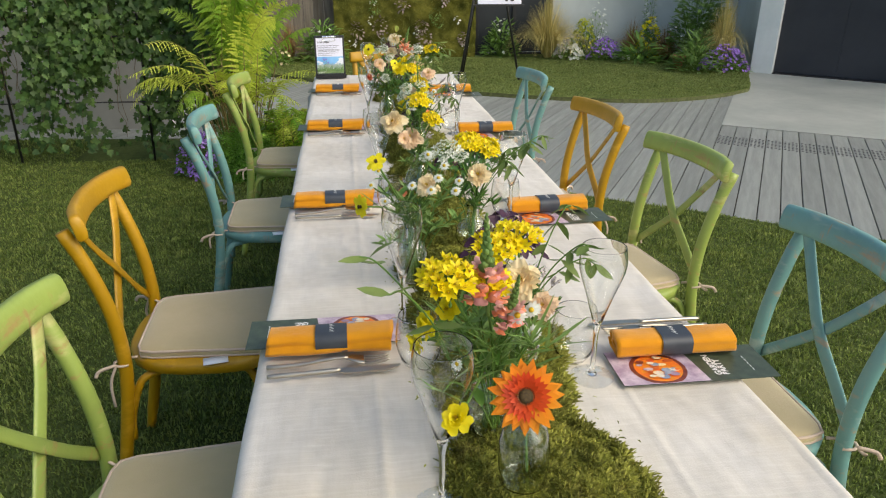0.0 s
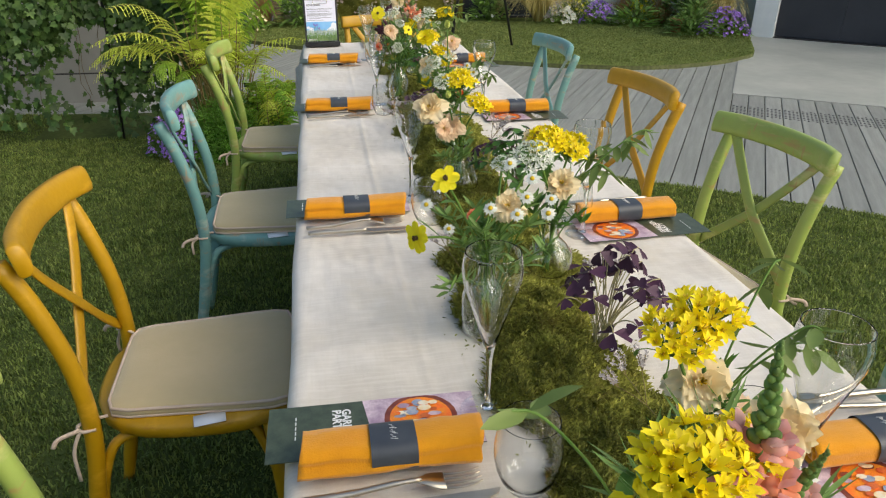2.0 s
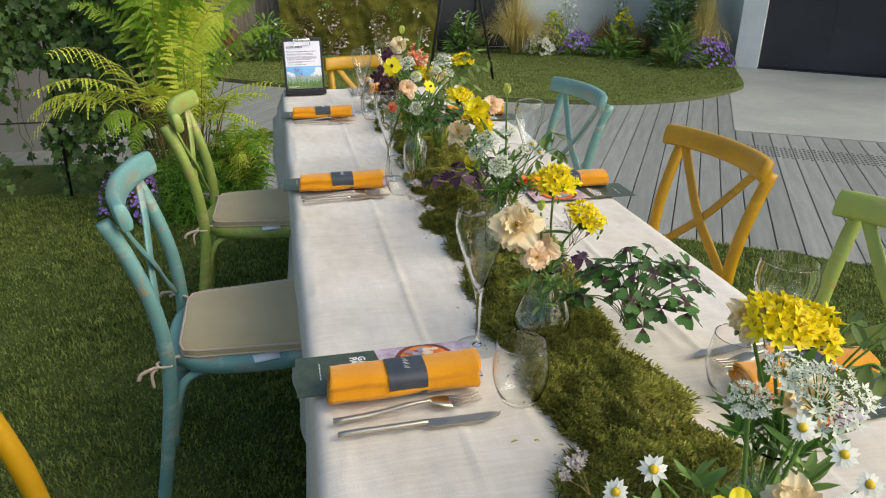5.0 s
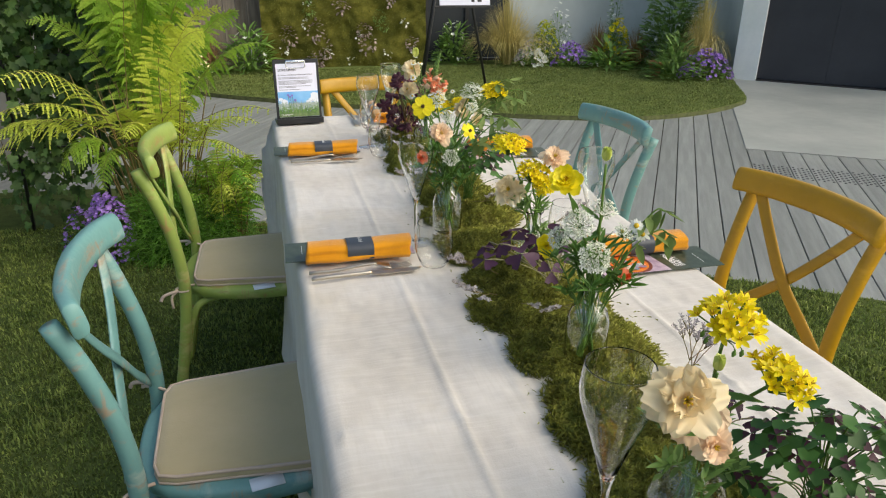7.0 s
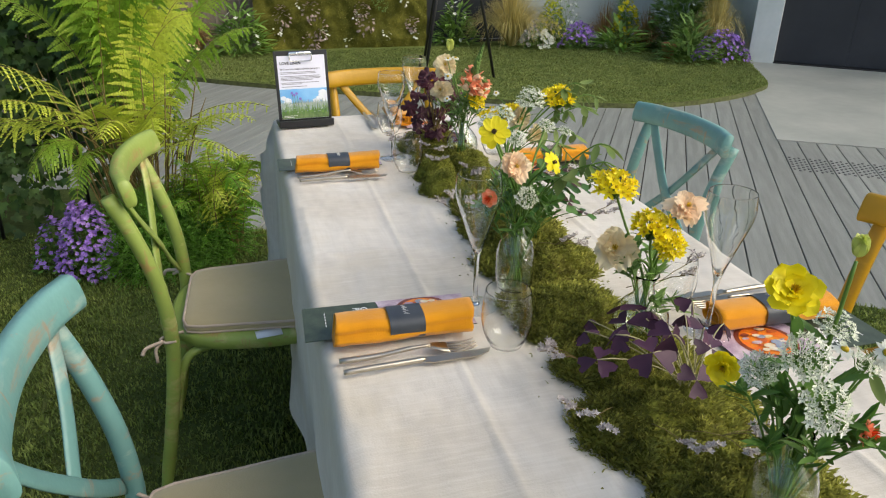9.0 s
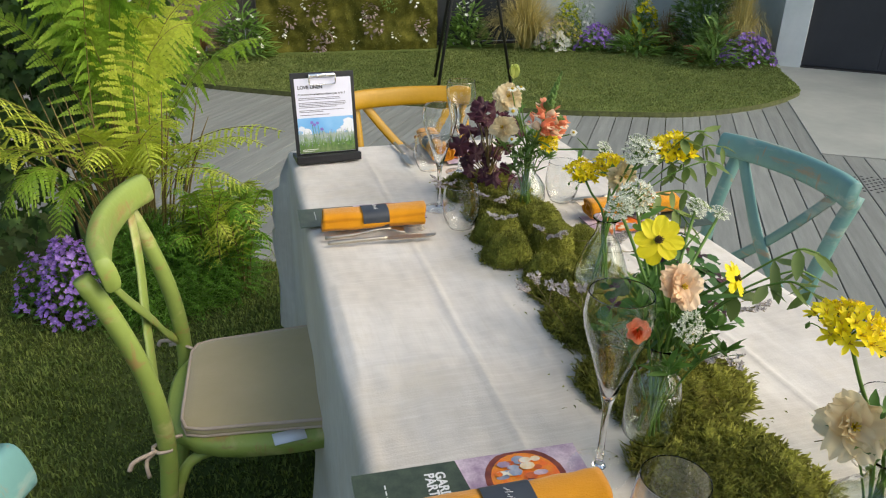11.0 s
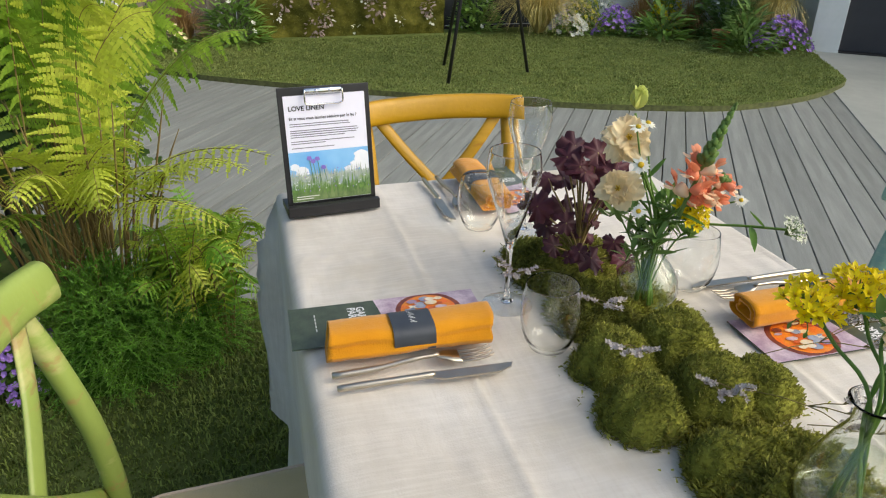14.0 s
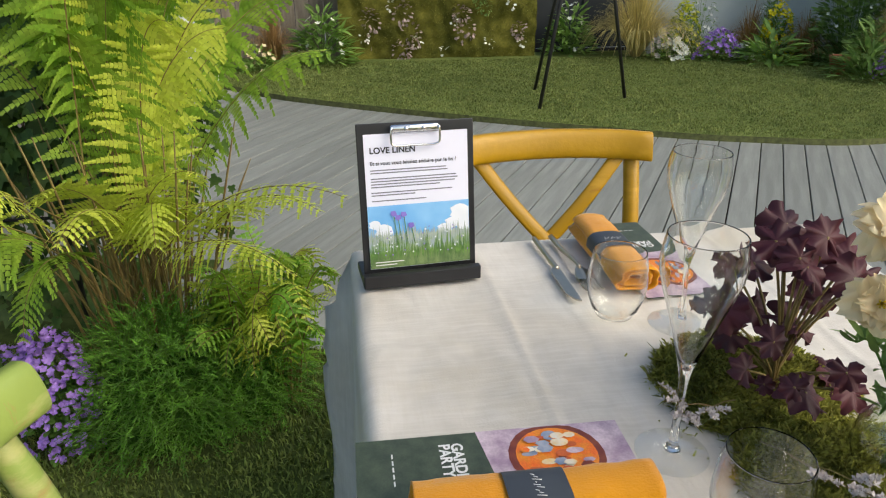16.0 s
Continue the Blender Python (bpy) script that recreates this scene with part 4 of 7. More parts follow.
used = set()
SETTINGS = [pose(0.100, 3.000, S, 0, 0, 0), pose(0.104, 3.735, S, 0, 0, 0.6), pose(0.100, 4.628, S, 0, 0, -1), pose(0.108, 5.450, S, 0, 0, -1),
            pose(0.868, 3.100, S, 0, 0, 180), pose(0.848, 3.822, S, 0, 0, 182), pose(0.862, 4.712, S, 0, 0, 180), pose(0.850, 5.565, S, 0, 0, 180.5), pose(0.367, 6.095, S, 0, 0, -89)]
for i, m in enumerate(SETTINGS):
    r = random.Random(i)
    place(kn, m @ pose(0, 0, 0, 0, 0, r.uniform(-1.5, 2.5)), used)
    place(fk, m @ pose(-0.003, 0.026 + r.uniform(-0.003, 0.003), 0, 0, 0, r.uniform(0, 4)), used)
    place(mn, m @ pose(0, 0.094, 0, 0, 0, r.uniform(-1.0, 1.0)), used)
    place(nap, m @ pose(-0.003, (0.050, 0.056, 0.056, 0.044, 0.072, 0.072, 0.072, 0.072, 0.060)[i], 0.0035, 0, 0, r.uniform(-1.0, 0.8)), used)
for x, y in ((0.335, 2.690), (0.328, 3.150), (0.330, 3.905), (0.330, 4.768), (0.362, 5.588), (0.474, 5.815), (0.610, 2.943), (0.640, 3.660), (0.650, 4.610)):
    place(fl, pose(x, y, S, 0, 0, 20 * x), used)
for x, y in ((0.342, 3.018), (0.350, 3.765), (0.340, 4.650), (0.378, 5.478), (0.406, 5.850), (0.598, 3.005), (0.640, 3.72), (0.640, 4.700), (0.640, 5.575)):
    place(tu, pose(x, y, S), used)

# ---- clipboard stand at the table's end ----
stand = thing("clipboard_stand", "black clipboard stand with a printed sheet about linen", "sign", at=pose(0.172, 5.99, S, 0, 0, 5))
part("foot", Geo().box((-0.083, -0.020, 0), (0.083, 0.05, 0.012), bevel=0.002).box((-0.083, -0.022, 0), (0.083, -0.010, 0.020), bevel=0.002), BLACK_ACRYLIC, stand, smooth=False)
tilt = Matrix.Translation((0, -0.004, 0.010)) @ Matrix.Rotation(radians(90 - 8), 4, "X")
part("board", Geo().box((-0.080, 0, -0.004), (0.080, 0.212, 0.0), bevel=0.0012), BLACK_ACRYLIC, stand, at=tilt, smooth=False)
sheet = part("sheet", Geo().box((-0.071, 0.012, 0.0008), (0.071, 0.198, 0.0016)), PAPER, stand, "white printed sheet", at=tilt, smooth=False)
def flat_on(name, pts, mat, z):
    part(name, Geo().add([(x, y, z) for x, y in pts], [tuple(range(len(pts)))]), mat, sheet, smooth=False)


flat_on("sky_print", [(-0.071, 0.013), (0.071, 0.013), (0.071, 0.101), (-0.071, 0.101)], PRINT_SKY, 0.0021)
r = random.Random(4)
for cx, cy, rad in ((0.058, 0.085, 0.014), (0.064, 0.072, 0.013), (0.046, 0.070, 0.010), (-0.062, 0.075, 0.008), (0.066, 0.060, 0.012), (0.035, 0.062, 0.010), (-0.05, 0.066, 0.012)):
    flat_on("cloud_print", [(min(0.0705, max(-0.0705, cx + rad * math.cos(a / 12 * math.tau) * (1 + 0.25 * math.sin(3 * a)))), cy + rad * 0.8 * math.sin(a / 12 * math.tau)) for a in range(12)], PRINT_CLOUD, 0.00235 + rad * 0.01)
def blades(y, amp, n):
    """The outline of a strip of meadow: many thin upright blades."""
    pts = [(-0.071, 0.013), (0.071, 0.013)]
    for i in range(n):
        x = 0.071 - 0.142 * (i + 0.5) / n
        pts += [(x + 0.071 / n, y - amp * 0.5), (x + r.uniform(-0.0012, 0.0012), y + amp * r.random() ** 1.8 * 1.6)]
    return pts + [(-0.071, y - amp * 0.5)]


for name, y, amp, n, mat, z in (("far_meadow_print", 0.062, 0.010, 70, PRINT_MEADOW3, 0.0026), ("pale_meadow_print", 0.053, 0.013, 80, PRINT_MEADOW2, 0.0028), ("meadow_print", 0.042, 0.016, 70, PRINT_MEADOW, 0.0030), ("near_meadow_print", 0.028, 0.014, 60, PRINT_MEADOW4, 0.0032)):
    flat_on(name, [(max(-0.071, min(0.071, px)), py) for px, py in blades(y, amp, n)], mat, z)
for i in range(46):
    x, y = r.uniform(-0.068, 0.068), r.uniform(0.03, 0.068)
    flat_on("bloom_print", [(x - 0.0012, y), (x, y - 0.0012), (x + 0.0012, y), (x, y + 0.0012)], r.choice((PRINT_VIOLET, PRINT_CLOUD, PRINT_CLOUD)), 0.0035)
for x, h in ((-0.036, 0.088), (-0.030, 0.082), (-0.022, 0.086), (-0.012, 0.07)):
    flat_on("stalk_print", [(x + 0.004, 0.045), (x + 0.0052, 0.045), (x + 0.001, h), (x, h)], PRINT_MEADOW, 0.0036)
    flat_on("bloom_print", [(x - 0.004, h), (x, h - 0.003), (x + 0.005, h), (x + 0.003, h + 0.005), (x - 0.003, h + 0.005)], PRINT_VIOLET, 0.0038)
writing("heading", "LOVE LINEN", 0.0114, DARK_INK, Matrix.Translation((-0.064, 0.1815, 0.0021)), sheet, bold=0.0003)
writing("subheading", "Et si vous vous laissiez séduire par le lin ?", 0.0071, DARK_INK, Matrix.Translation((-0.064, 0.1625, 0.0021)), sheet, bold=0.00012)
for i, wdt in enumerate((0.104, 0.106, 0, 0.118, 0.120, 0.116, 0.095, 0, 0.112, 0.06, 0, 0.075)):
    if wdt:
        flat_on("text_line", [(-0.064, 0.1490 - i * 0.0038), (-0.064 + wdt, 0.1490 - i * 0.0038), (-0.064 + wdt, 0.1505 - i * 0.0038), (-0.064, 0.1505 - i * 0.0038)], GREY_INK, 0.0021)
for y, w in ((0.021, 0.04), (0.017, 0.03)):
    flat_on("text_line", [(-0.064, y), (-0.064 + w, y), (-0.064 + w, y + 0.0014), (-0.064, y + 0.0014)], WHITE_INK, 0.0040)
g = Geo().box((-0.035, 0.199, 0.0018), (0.031, 0.209, 0.008), bevel=0.003)
g.tube(smooth_path([(-0.034, 0.207, 0.010), (-0.035, 0.193, 0.010), (-0.031, 0.1825, 0.009), (-0.002, 0.182, 0.008), (0.027, 0.1825, 0.009), (0.031, 0.193, 0.010), (0.030, 0.207, 0.010)], 4), 0.0017, 8)
for x in (-0.014, 0.010):
    g.lathe([(0.0032, 0.0), (0.0032, 0.001), (0.002, 0.0018), (0.0, 0.002)], 12, 0, Matrix.Translation((x, 0.204, 0.008)))
part("clip", g, CHROME, stand, "shiny metal spring clip", at=tilt)

# ---- easel on the far lawn ----
easel = thing("easel", "black tripod easel on the lawn with a white board", "easel", at=pose(1.9, 10.3, 0.03))
for fx, fy in ((-0.37, -0.28), (0.39, -0.01), (-0.22, 0.39)):
    part("leg", Geo().tube([(fx, fy, 0), (fx * 0.12 + 0.0, fy * 0.12 + 0.03, 1.65)], 0.014, 8), BLACK_METAL, easel)
part("ledge", Geo().box((-0.2, -0.16, 0.83), (0.38, -0.10, 0.85), bevel=0.003), BLACK_METAL, easel, smooth=False)
board = part("white_board", Geo().box((-0.15, -0.005, 0), (0.345, 0.006, 0.70), bevel=0.004), PAPER, easel, "white board with dark print", at=pose(0, -0.145, 0.855, -10), smooth=False)
part("print_block", Geo().box((0.16, -0.0075, 0.03), (0.19, -0.0062, 0.05)).box((0.22, -0.0075, 0.03), (0.26, -0.0062, 0.05)), DARK_INK, board, smooth=False)

# ---- lawns: blades of grass ----
def inside(poly, x, y):
    res = np.zeros(x.shape, bool)
    n = len(poly)
    for i in range(n):
        (x0, y0), (x1, y1) = poly[i], poly[(i + 1) % n]
        if y0 != y1:
            res ^= ((y0 > y) != (y1 > y)) & (x < (x1 - x0) * (y - y0) / (y1 - y0) + x0)
    return res


def grass(name, poly, lo, hi, density, height, z, seed, label, width=0.0022, mat=None):
    """Blades of two pieces each, leaning every way, over the part of poly inside the box lo..hi."""
    rng = np.random.default_rng(seed)
    k = int((hi[0] - lo[0]) * (hi[1] - lo[1]) * density)
    x, y = rng.uniform(lo[0], hi[0], k), rng.uniform(lo[1], hi[1], k)
    ok = inside(poly, x, y)
    x, y = x[ok], y[ok]
    k = len(x)
    a, lean = rng.uniform(0, math.tau, k), rng.uniform(0.15, 1.1, k)
    tuft = 0.75 + 0.35 * np.sin(x * 9.1 + np.sin(y * 7.3) * 2) * np.sin(y * 8.3)
    h, w = height * rng.uniform(0.5, 1.25, k) * tuft, width * rng.uniform(0.7, 1.4, k)
    dx, dy = np.cos(a), np.sin(a)
    v = np.empty((k, 5, 3))
    v[:, 0] = np.stack([x - dy * w, y + dx * w, np.full(k, z - 0.003)], 1)
    v[:, 1] = np.stack([x + dy * w, y - dx * w, np.full(k, z - 0.003)], 1)
    mx, my, mz = x + dx * h * lean * 0.35, y + dy * h * lean * 0.35, z + h * 0.6
    v[:, 2] = np.stack([mx + dy * w * 0.8, my - dx * w * 0.8, mz], 1)
    v[:, 3] = np.stack([mx - dy * w * 0.8, my + dx * w * 0.8, mz], 1)
    v[:, 4] = np.stack([x + dx * h * lean, y + dy * h * lean, z + h * (1.0 - 0.25 * lean)], 1)
    base = (np.arange(k) * 5)[:, None]
    quad, tri = base + np.array([0, 1, 2, 3]), base + np.array([3, 2, 4])
    me = bpy.data.meshes.new(name)
    me.vertices.add(k * 5)
    me.vertices.foreach_set("co", v.ravel())
    me.loops.add(k * 7)
    loops = np.concatenate([quad, tri], 1).ravel()
    me.loops.foreach_set("vertex_index", loops)
    me.polygons.add(k * 2)
    starts = (np.arange(k)[:, None] * 7 + np.array([0, 4])).ravel()
    me.polygons.foreach_set("loop_start", starts)
    me.update(calc_edges=True)
    me.validate()
    me.materials.append(mat or GRASS)
    return tagged(new(name, me), label, "grass", kind="stuff")


NEAR_POLY, FAR_POLY = [(-8, -4), (9, -4)] + NEAR_EDGE, FAR_EDGE + [(6.2, 12.6), (-1.6, 12.6)]
grass("lawn_grass", NEAR_POLY, (-1.7, 3.4), (0.35, 7.2), 17000, 0.022, 0.0, 1, "dense short green grass of the lawn beside the table")
grass("lawn_grass", NEAR_POLY, (-2.9, 5.0), (-1.7, 8.0), 8000, 0.024, 0.0, 2, "short green grass by the ivy trellis", 0.003)
grass("lawn_grass", NEAR_POLY, (0.7, 3.1), (3.2, 6.6), 15000, 0.022, 0.0, 3, "dense short green grass between table and deck")
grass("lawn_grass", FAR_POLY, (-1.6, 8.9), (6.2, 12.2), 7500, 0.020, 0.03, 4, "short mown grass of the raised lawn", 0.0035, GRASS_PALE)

# ---- moss runner along the table ----
def moss_mound(x, y, rx, ry, h, seed, label="clump of green moss laid on the tablecloth", spiky=1.0):
    """A low, ragged cushion of moss with a fuzz of small curled shoots."""
    r = random.Random(seed)
    top = thing("moss_clump", label, "moss", "moss table runner", at=pose(x, y, TZ + 0.003))
    g = Geo()
    nr, na = 7, 36
    def height(u, a):
        px, py = math.cos(a) * u, math.sin(a) * u
        e = 1 + 0.16 * noise.noise((math.cos(a) * 1.6 + seed, math.sin(a) * 1.6, 0)) + 0.10 * noise.noise((math.cos(a) * 5 + seed, math.sin(a) * 5, 2))
        z = h * (1 - u ** 3.2) * (0.80 + (0.5 if spiky > 0.9 else 0.12) * noise.noise((px * 2.2 + seed, py * 2.2, 0.5))) + (0.008 if spiky > 0.9 else 0.003) * noise.noise((px * 7, py * 7, seed))
        return px * rx * e, py * ry * e, max(z, 0.0)
    g.v.append(height(0, 0))
    for i in range(1, nr + 1):
        for j in range(na):
            g.v.append(height(i / nr, math.tau * j / na))
    for j in range(na):
        g.f.append((0, 1 + j, 1 + (j + 1) % na))
    for i in range(nr - 1):
        for j in range(na):
            a = 1 + i * na
            g.f.append((a + j, a + na + j, a + na + (j + 1) % na, a + (j + 1) % na))
    g.m = [0] * len(g.f)
    part("cushion", g, MOSS, top)
    f = Geo()
    area = rx * ry * math.pi
    for _ in range(int(area * 440000)):
        u, a = math.sqrt(r.random()), r.uniform(0, math.tau)
        if r.random() < 0.12:
            u = r.uniform(0.95, 1.08)
        px, py, pz = height(min(u, 1), a)
        if u > 1:
            px, py = px * u, py * u
        b, tilt_ = r.uniform(0, math.tau), r.uniform(0.5, 1.75)
        L, w = r.uniform(0.005, 0.013) * spiky * (1.6 if u > 0.9 else 1), r.uniform(0.0006, 0.0013)
        dx, dy = math.cos(b) * math.sin(tilt_), math.sin(b) * math.sin(tilt_)
        dz = math.cos(tilt_)
        sx, sy = -math.sin(b) * w, math.cos(b) * w
        o = len(f.v)
        f.v += [(px - sx, py - sy, pz - 0.002), (px + sx, py + sy, pz - 0.002), (px + dx * L * 0.6 + sx, py + dy * L * 0.6 + sy, max(0.001, pz + dz * L * 0.7)), (px + dx * L, py + dy * L, max(0.001, pz + dz * L * 0.75))]
        f.f += [(o, o + 1, o + 2), (o, o + 2, o + 3)]
    f.m = [0] * len(f.f)
    tagged(part("fuzz", f, MOSS_FUZZ, top), kind="stuff")


MOUNDS = [(0.46, 2.50, 0.115, 0.13, 0.030), (0.475, 2.72, 0.115, 0.14, 0.030), (0.46, 2.93, 0.11, 0.13, 0.030), (0.49, 3.06, 0.10, 0.11, 0.026), (0.45, 3.20, 0.100, 0.12, 0.034), (0.44, 3.39, 0.105, 0.12, 0.030),
          (0.47, 3.56, 0.115, 0.12, 0.034), (0.47, 3.76, 0.095, 0.13, 0.028), (0.46, 3.95, 0.095, 0.12, 0.028), (0.475, 4.12, 0.100, 0.11, 0.030), (0.49, 4.30, 0.105, 0.11, 0.034), (0.475, 4.43, 0.12, 0.09, 0.045),
          (0.49, 4.56, 0.095, 0.085, 0.034), (0.47, 4.72, 0.095, 0.11, 0.030), (0.49, 4.90, 0.105, 0.10, 0.036), (0.50, 5.06, 0.095, 0.10, 0.024), (0.505, 5.19, 0.090, 0.09, 0.026),
          (0.425, 5.325, 0.050, 0.048, 0.042), (0.515, 5.335, 0.055, 0.05, 0.046), (0.575, 5.33, 0.045, 0.05, 0.034), (0.435, 5.415, 0.052, 0.05, 0.046), (0.525, 5.425, 0.06, 0.055, 0.050),
          (0.455, 5.235, 0.032, 0.03, 0.036), (0.50, 5.54, 0.090, 0.085, 0.034), (0.49, 5.68, 0.095, 0.085, 0.044)]
for i, (x, y, rx, ry, h) in enumerate(MOUNDS):
    round_one = rx < 0.07
    moss_mound(x, y, rx, ry, h * (1.45 if round_one else 1.0), i + 1, "rounded bright green cushion of moss on the cloth" if round_one else "ragged olive-green sheet of moss laid on the tablecloth", 0.5 if round_one else 1.0)

# crumbs of moss shed on the cloth
r = random.Random(808)
g = Geo()
for i in range(520):
    x, y, rx, ry, h = MOUNDS[i % len(MOUNDS)]
    side = r.choice((-1, 1))
    p = Vector((x + side * rx * (1.0 + abs(r.gauss(0, 0.18))), y + r.uniform(-ry, ry), TZ + 0.0075))
    a, L, w = r.uniform(0, math.tau), r.uniform(0.003, 0.011), r.uniform(0.0006, 0.0013)
    d, s_ = Vector((math.cos(a), math.sin(a), 0)) * L, Vector((-math.sin(a), math.cos(a), 0)) * w
    if TX0 + 0.03 < p.x < TX1 - 0.03:
        o = len(g.v)
        g.v += [tuple(p - s_), tuple(p + s_), tuple(p + d * 0.6 + s_ + Vector((0, 0, 0.002))), tuple(p + d)]
        g.f += [(o, o + 1, o + 2), (o, o + 2, o + 3)]
        g.m += [0, 0]
tagged(part("moss_crumb", g, MOSS_FUZZ), "loose crumbs of moss shed on the tablecloth", "moss", kind="stuff")

# ---- vases ----
def vase(x, y, shape="bottle", h=0.115, z=0.022):
    v = thing("glass_vase", "clear glass bud vase with water, set in the moss", "vase", "bud vases", at=pose(x, y, TZ + z))
    P = {"bottle": [(0.0, 0.002), (0.026, 0.0), (0.030, 0.004), (0.0315, 0.03), (0.031, 0.06), (0.026, 0.078), (0.014, 0.090), (0.0115, 0.10), (0.0115, 0.108), (0.015, 0.115)],
         "round": [(0.0, 0.002), (0.022, 0.0), (0.034, 0.008), (0.041, 0.028), (0.038, 0.05), (0.026, 0.068), (0.015, 0.080), (0.013, 0.098), (0.014, 0.108), (0.0185, 0.115)],
         "flask": [(0.0, 0.002), (0.040, 0.0), (0.046, 0.006), (0.043, 0.024), (0.034, 0.05), (0.024, 0.074), (0.0155, 0.09), (0.0145, 0.104), (0.0155, 0.109), (0.022, 0.115)]}[shape]
    k = h / 0.115
    P = [(r_, z_ * k) for r_, z_ in P]
    (ra, za) = P[-1]
    lip = [(ra + 0.0001, za - 0.0006), (ra - 0.0001, za + 0.0004), (ra - 0.0007, za + 0.0008), (ra - 0.0013, za + 0.0004), (ra - 0.0015, za - 0.0006)]
    inner = [(max(r_ - 0.0016, 0), z_ + (0.0015 if z_ < 0.01 else 0.0)) for r_, z_ in P[-2::-1]]
    part("body", Geo().lathe(P[:-1] + lip + inner, 40), VASE_GLASS, v).visible_shadow = False
    lvl = [(max(r_ - 0.0022, 0), z_ + 0.003) for r_, z_ in P if z_ < 0.062 * k]
    part("water", Geo().lathe(lvl + [(0.0, lvl[-1][1])], 28), WATER, v, "clear water").visible_shadow = False
    return (x, y, TZ + z, h)


# ---- flowers ----
def bloom_gerbera(r):
    g = Geo()
    for n, L, w, b, s in ((19, 0.044, 0.0125, -0.06, 0), (19, 0.039, 0.0115, 0.06, 0), (26, 0.029, 0.007, 0.16, 1), (22, 0.020, 0.006, 0.30, 1)):
        for i in range(n):
            m = Matrix.Rotation(math.tau * (i + r.uniform(-0.2, 0.2)) / n, 4, "Z") @ Matrix.Rotation(r.uniform(-0.08, 0.1), 4, "X")
            g.petal(m, L * r.uniform(0.9, 1.05), w, b, 0.1, s, 4, 0.62)
    g.lathe([(0.0085, 0.001), (0.0085, 0.004), (0.005, 0.006), (0.0, 0.0055)], 14, 2)
    for i in range(30):
        a = math.tau * i / 30
        g.petal(Matrix.Rotation(a, 4, "Z") @ Matrix.Translation((0, 0.008, 0.003)) @ Matrix.Rotation(1.0, 4, "X"), 0.006, 0.0014, 0.2, 0.1, 2, 3, 0.6)
    return g, [ORANGE_PETAL, RED_PETAL, DARK_EYE]


def bloom_buttercup(r, mats=None, size=1.0):
    """A loose double cup of broad petals round a ring of stamens."""
    g = Geo()
    for n, L, w, up, s in ((7, 0.029, 0.020, 0.10, 0), (7, 0.026, 0.018, 0.38, 0), (6, 0.020, 0.014, 0.7, 0), (4, 0.013, 0.010, 1.0, 0)):
        for i in range(n):
            m = Matrix.Rotation(math.tau * (i + r.uniform(-0.2, 0.2)) / n + up, 4, "Z") @ Matrix.Rotation(up + r.uniform(-0.12, 0.12), 4, "X")
            g.petal(m, L * size * r.uniform(0.9, 1.08), w * size, r.uniform(-0.35, 0.35), 0.22, s, 7, 0.70, 0.11)
    for i in range(22):
        a, t = r.uniform(0, math.tau), r.uniform(0.1, 0.7)
        g.petal(Matrix.Rotation(a, 4, "Z") @ Matrix.Rotation(math.pi / 2 - t, 4, "X"), 0.012, 0.0018, 0.1, 0.1, 1, 3, 0.7)
    g.lathe([(0.0055, -0.004), (0.007, -0.001), (0.0, 0.004)], 10, 2)
    return g, mats or [YELLOW_PETAL, YELLOW_EYE, STEM]


def bloom_cluster(r, mats=None, n=32, spread=0.031, floret=0.0128):
    """A domed umbel of upright six-petalled stars on short stalks."""
    g = Geo()
    for i in range(n):
        a, t = i * 2.399, math.acos(1 - (i + 0.5) / n * 0.78)
        d = Vector((math.cos(a) * math.sin(t), math.sin(a) * math.sin(t), math.cos(t) * 0.75 + 0.1))
        p = d * spread * r.uniform(0.75, 1.1) + Vector((0, 0, -0.012))
        g.tube([(0, 0, -0.026), p * 0.5 + Vector((0, 0, -0.010)), p], 0.0009, 4, 1)
        m = aim(p, d + Vector((r.uniform(-0.3, 0.3), r.uniform(-0.3, 0.3), 0.55)), r.uniform(0, 6))
        up = r.uniform(0.55, 1.15)
        for k in range(6):
            g.petal(m @ Matrix.Rotation(math.tau * k / 6, 4, "Z") @ Matrix.Rotation(up, 4, "X"), floret * r.uniform(0.8, 1.1), 0.0054, -0.25, 0.35, 0, 4, 0.55)
        for k in range(3):
            g.tube([m @ Vector((0, 0, 0)), m @ Vector((0.002 * math.cos(k * 2.1), 0.002 * math.sin(k * 2.1), 0.007))], 0.0006, 4, 2)
    for i in range(4):
        a = r.uniform(0, math.tau)
        p = Vector((math.cos(a) * 0.034, math.sin(a) * 0.034, r.uniform(-0.024, -0.008)))
        g.tube(bezier((0, 0, -0.026), (p.x * 0.6, p.y * 0.6, -0.012), p + Vector((0, 0, 0.008)), p, 4), 0.0007, 4, 1)
        g.lathe([(0.001, -0.004), (0.0025, 0.0), (0.0, 0.005)], 6, 1, Matrix.Translation(p))
    return g, mats or [GOLD_PETAL, STEM, YELLOW_EYE]


LACE_PETAL = leafy("lace_petal", (0.64, 0.68, 0.52), (0.80, 0.81, 0.72), 0.3, 0.25)


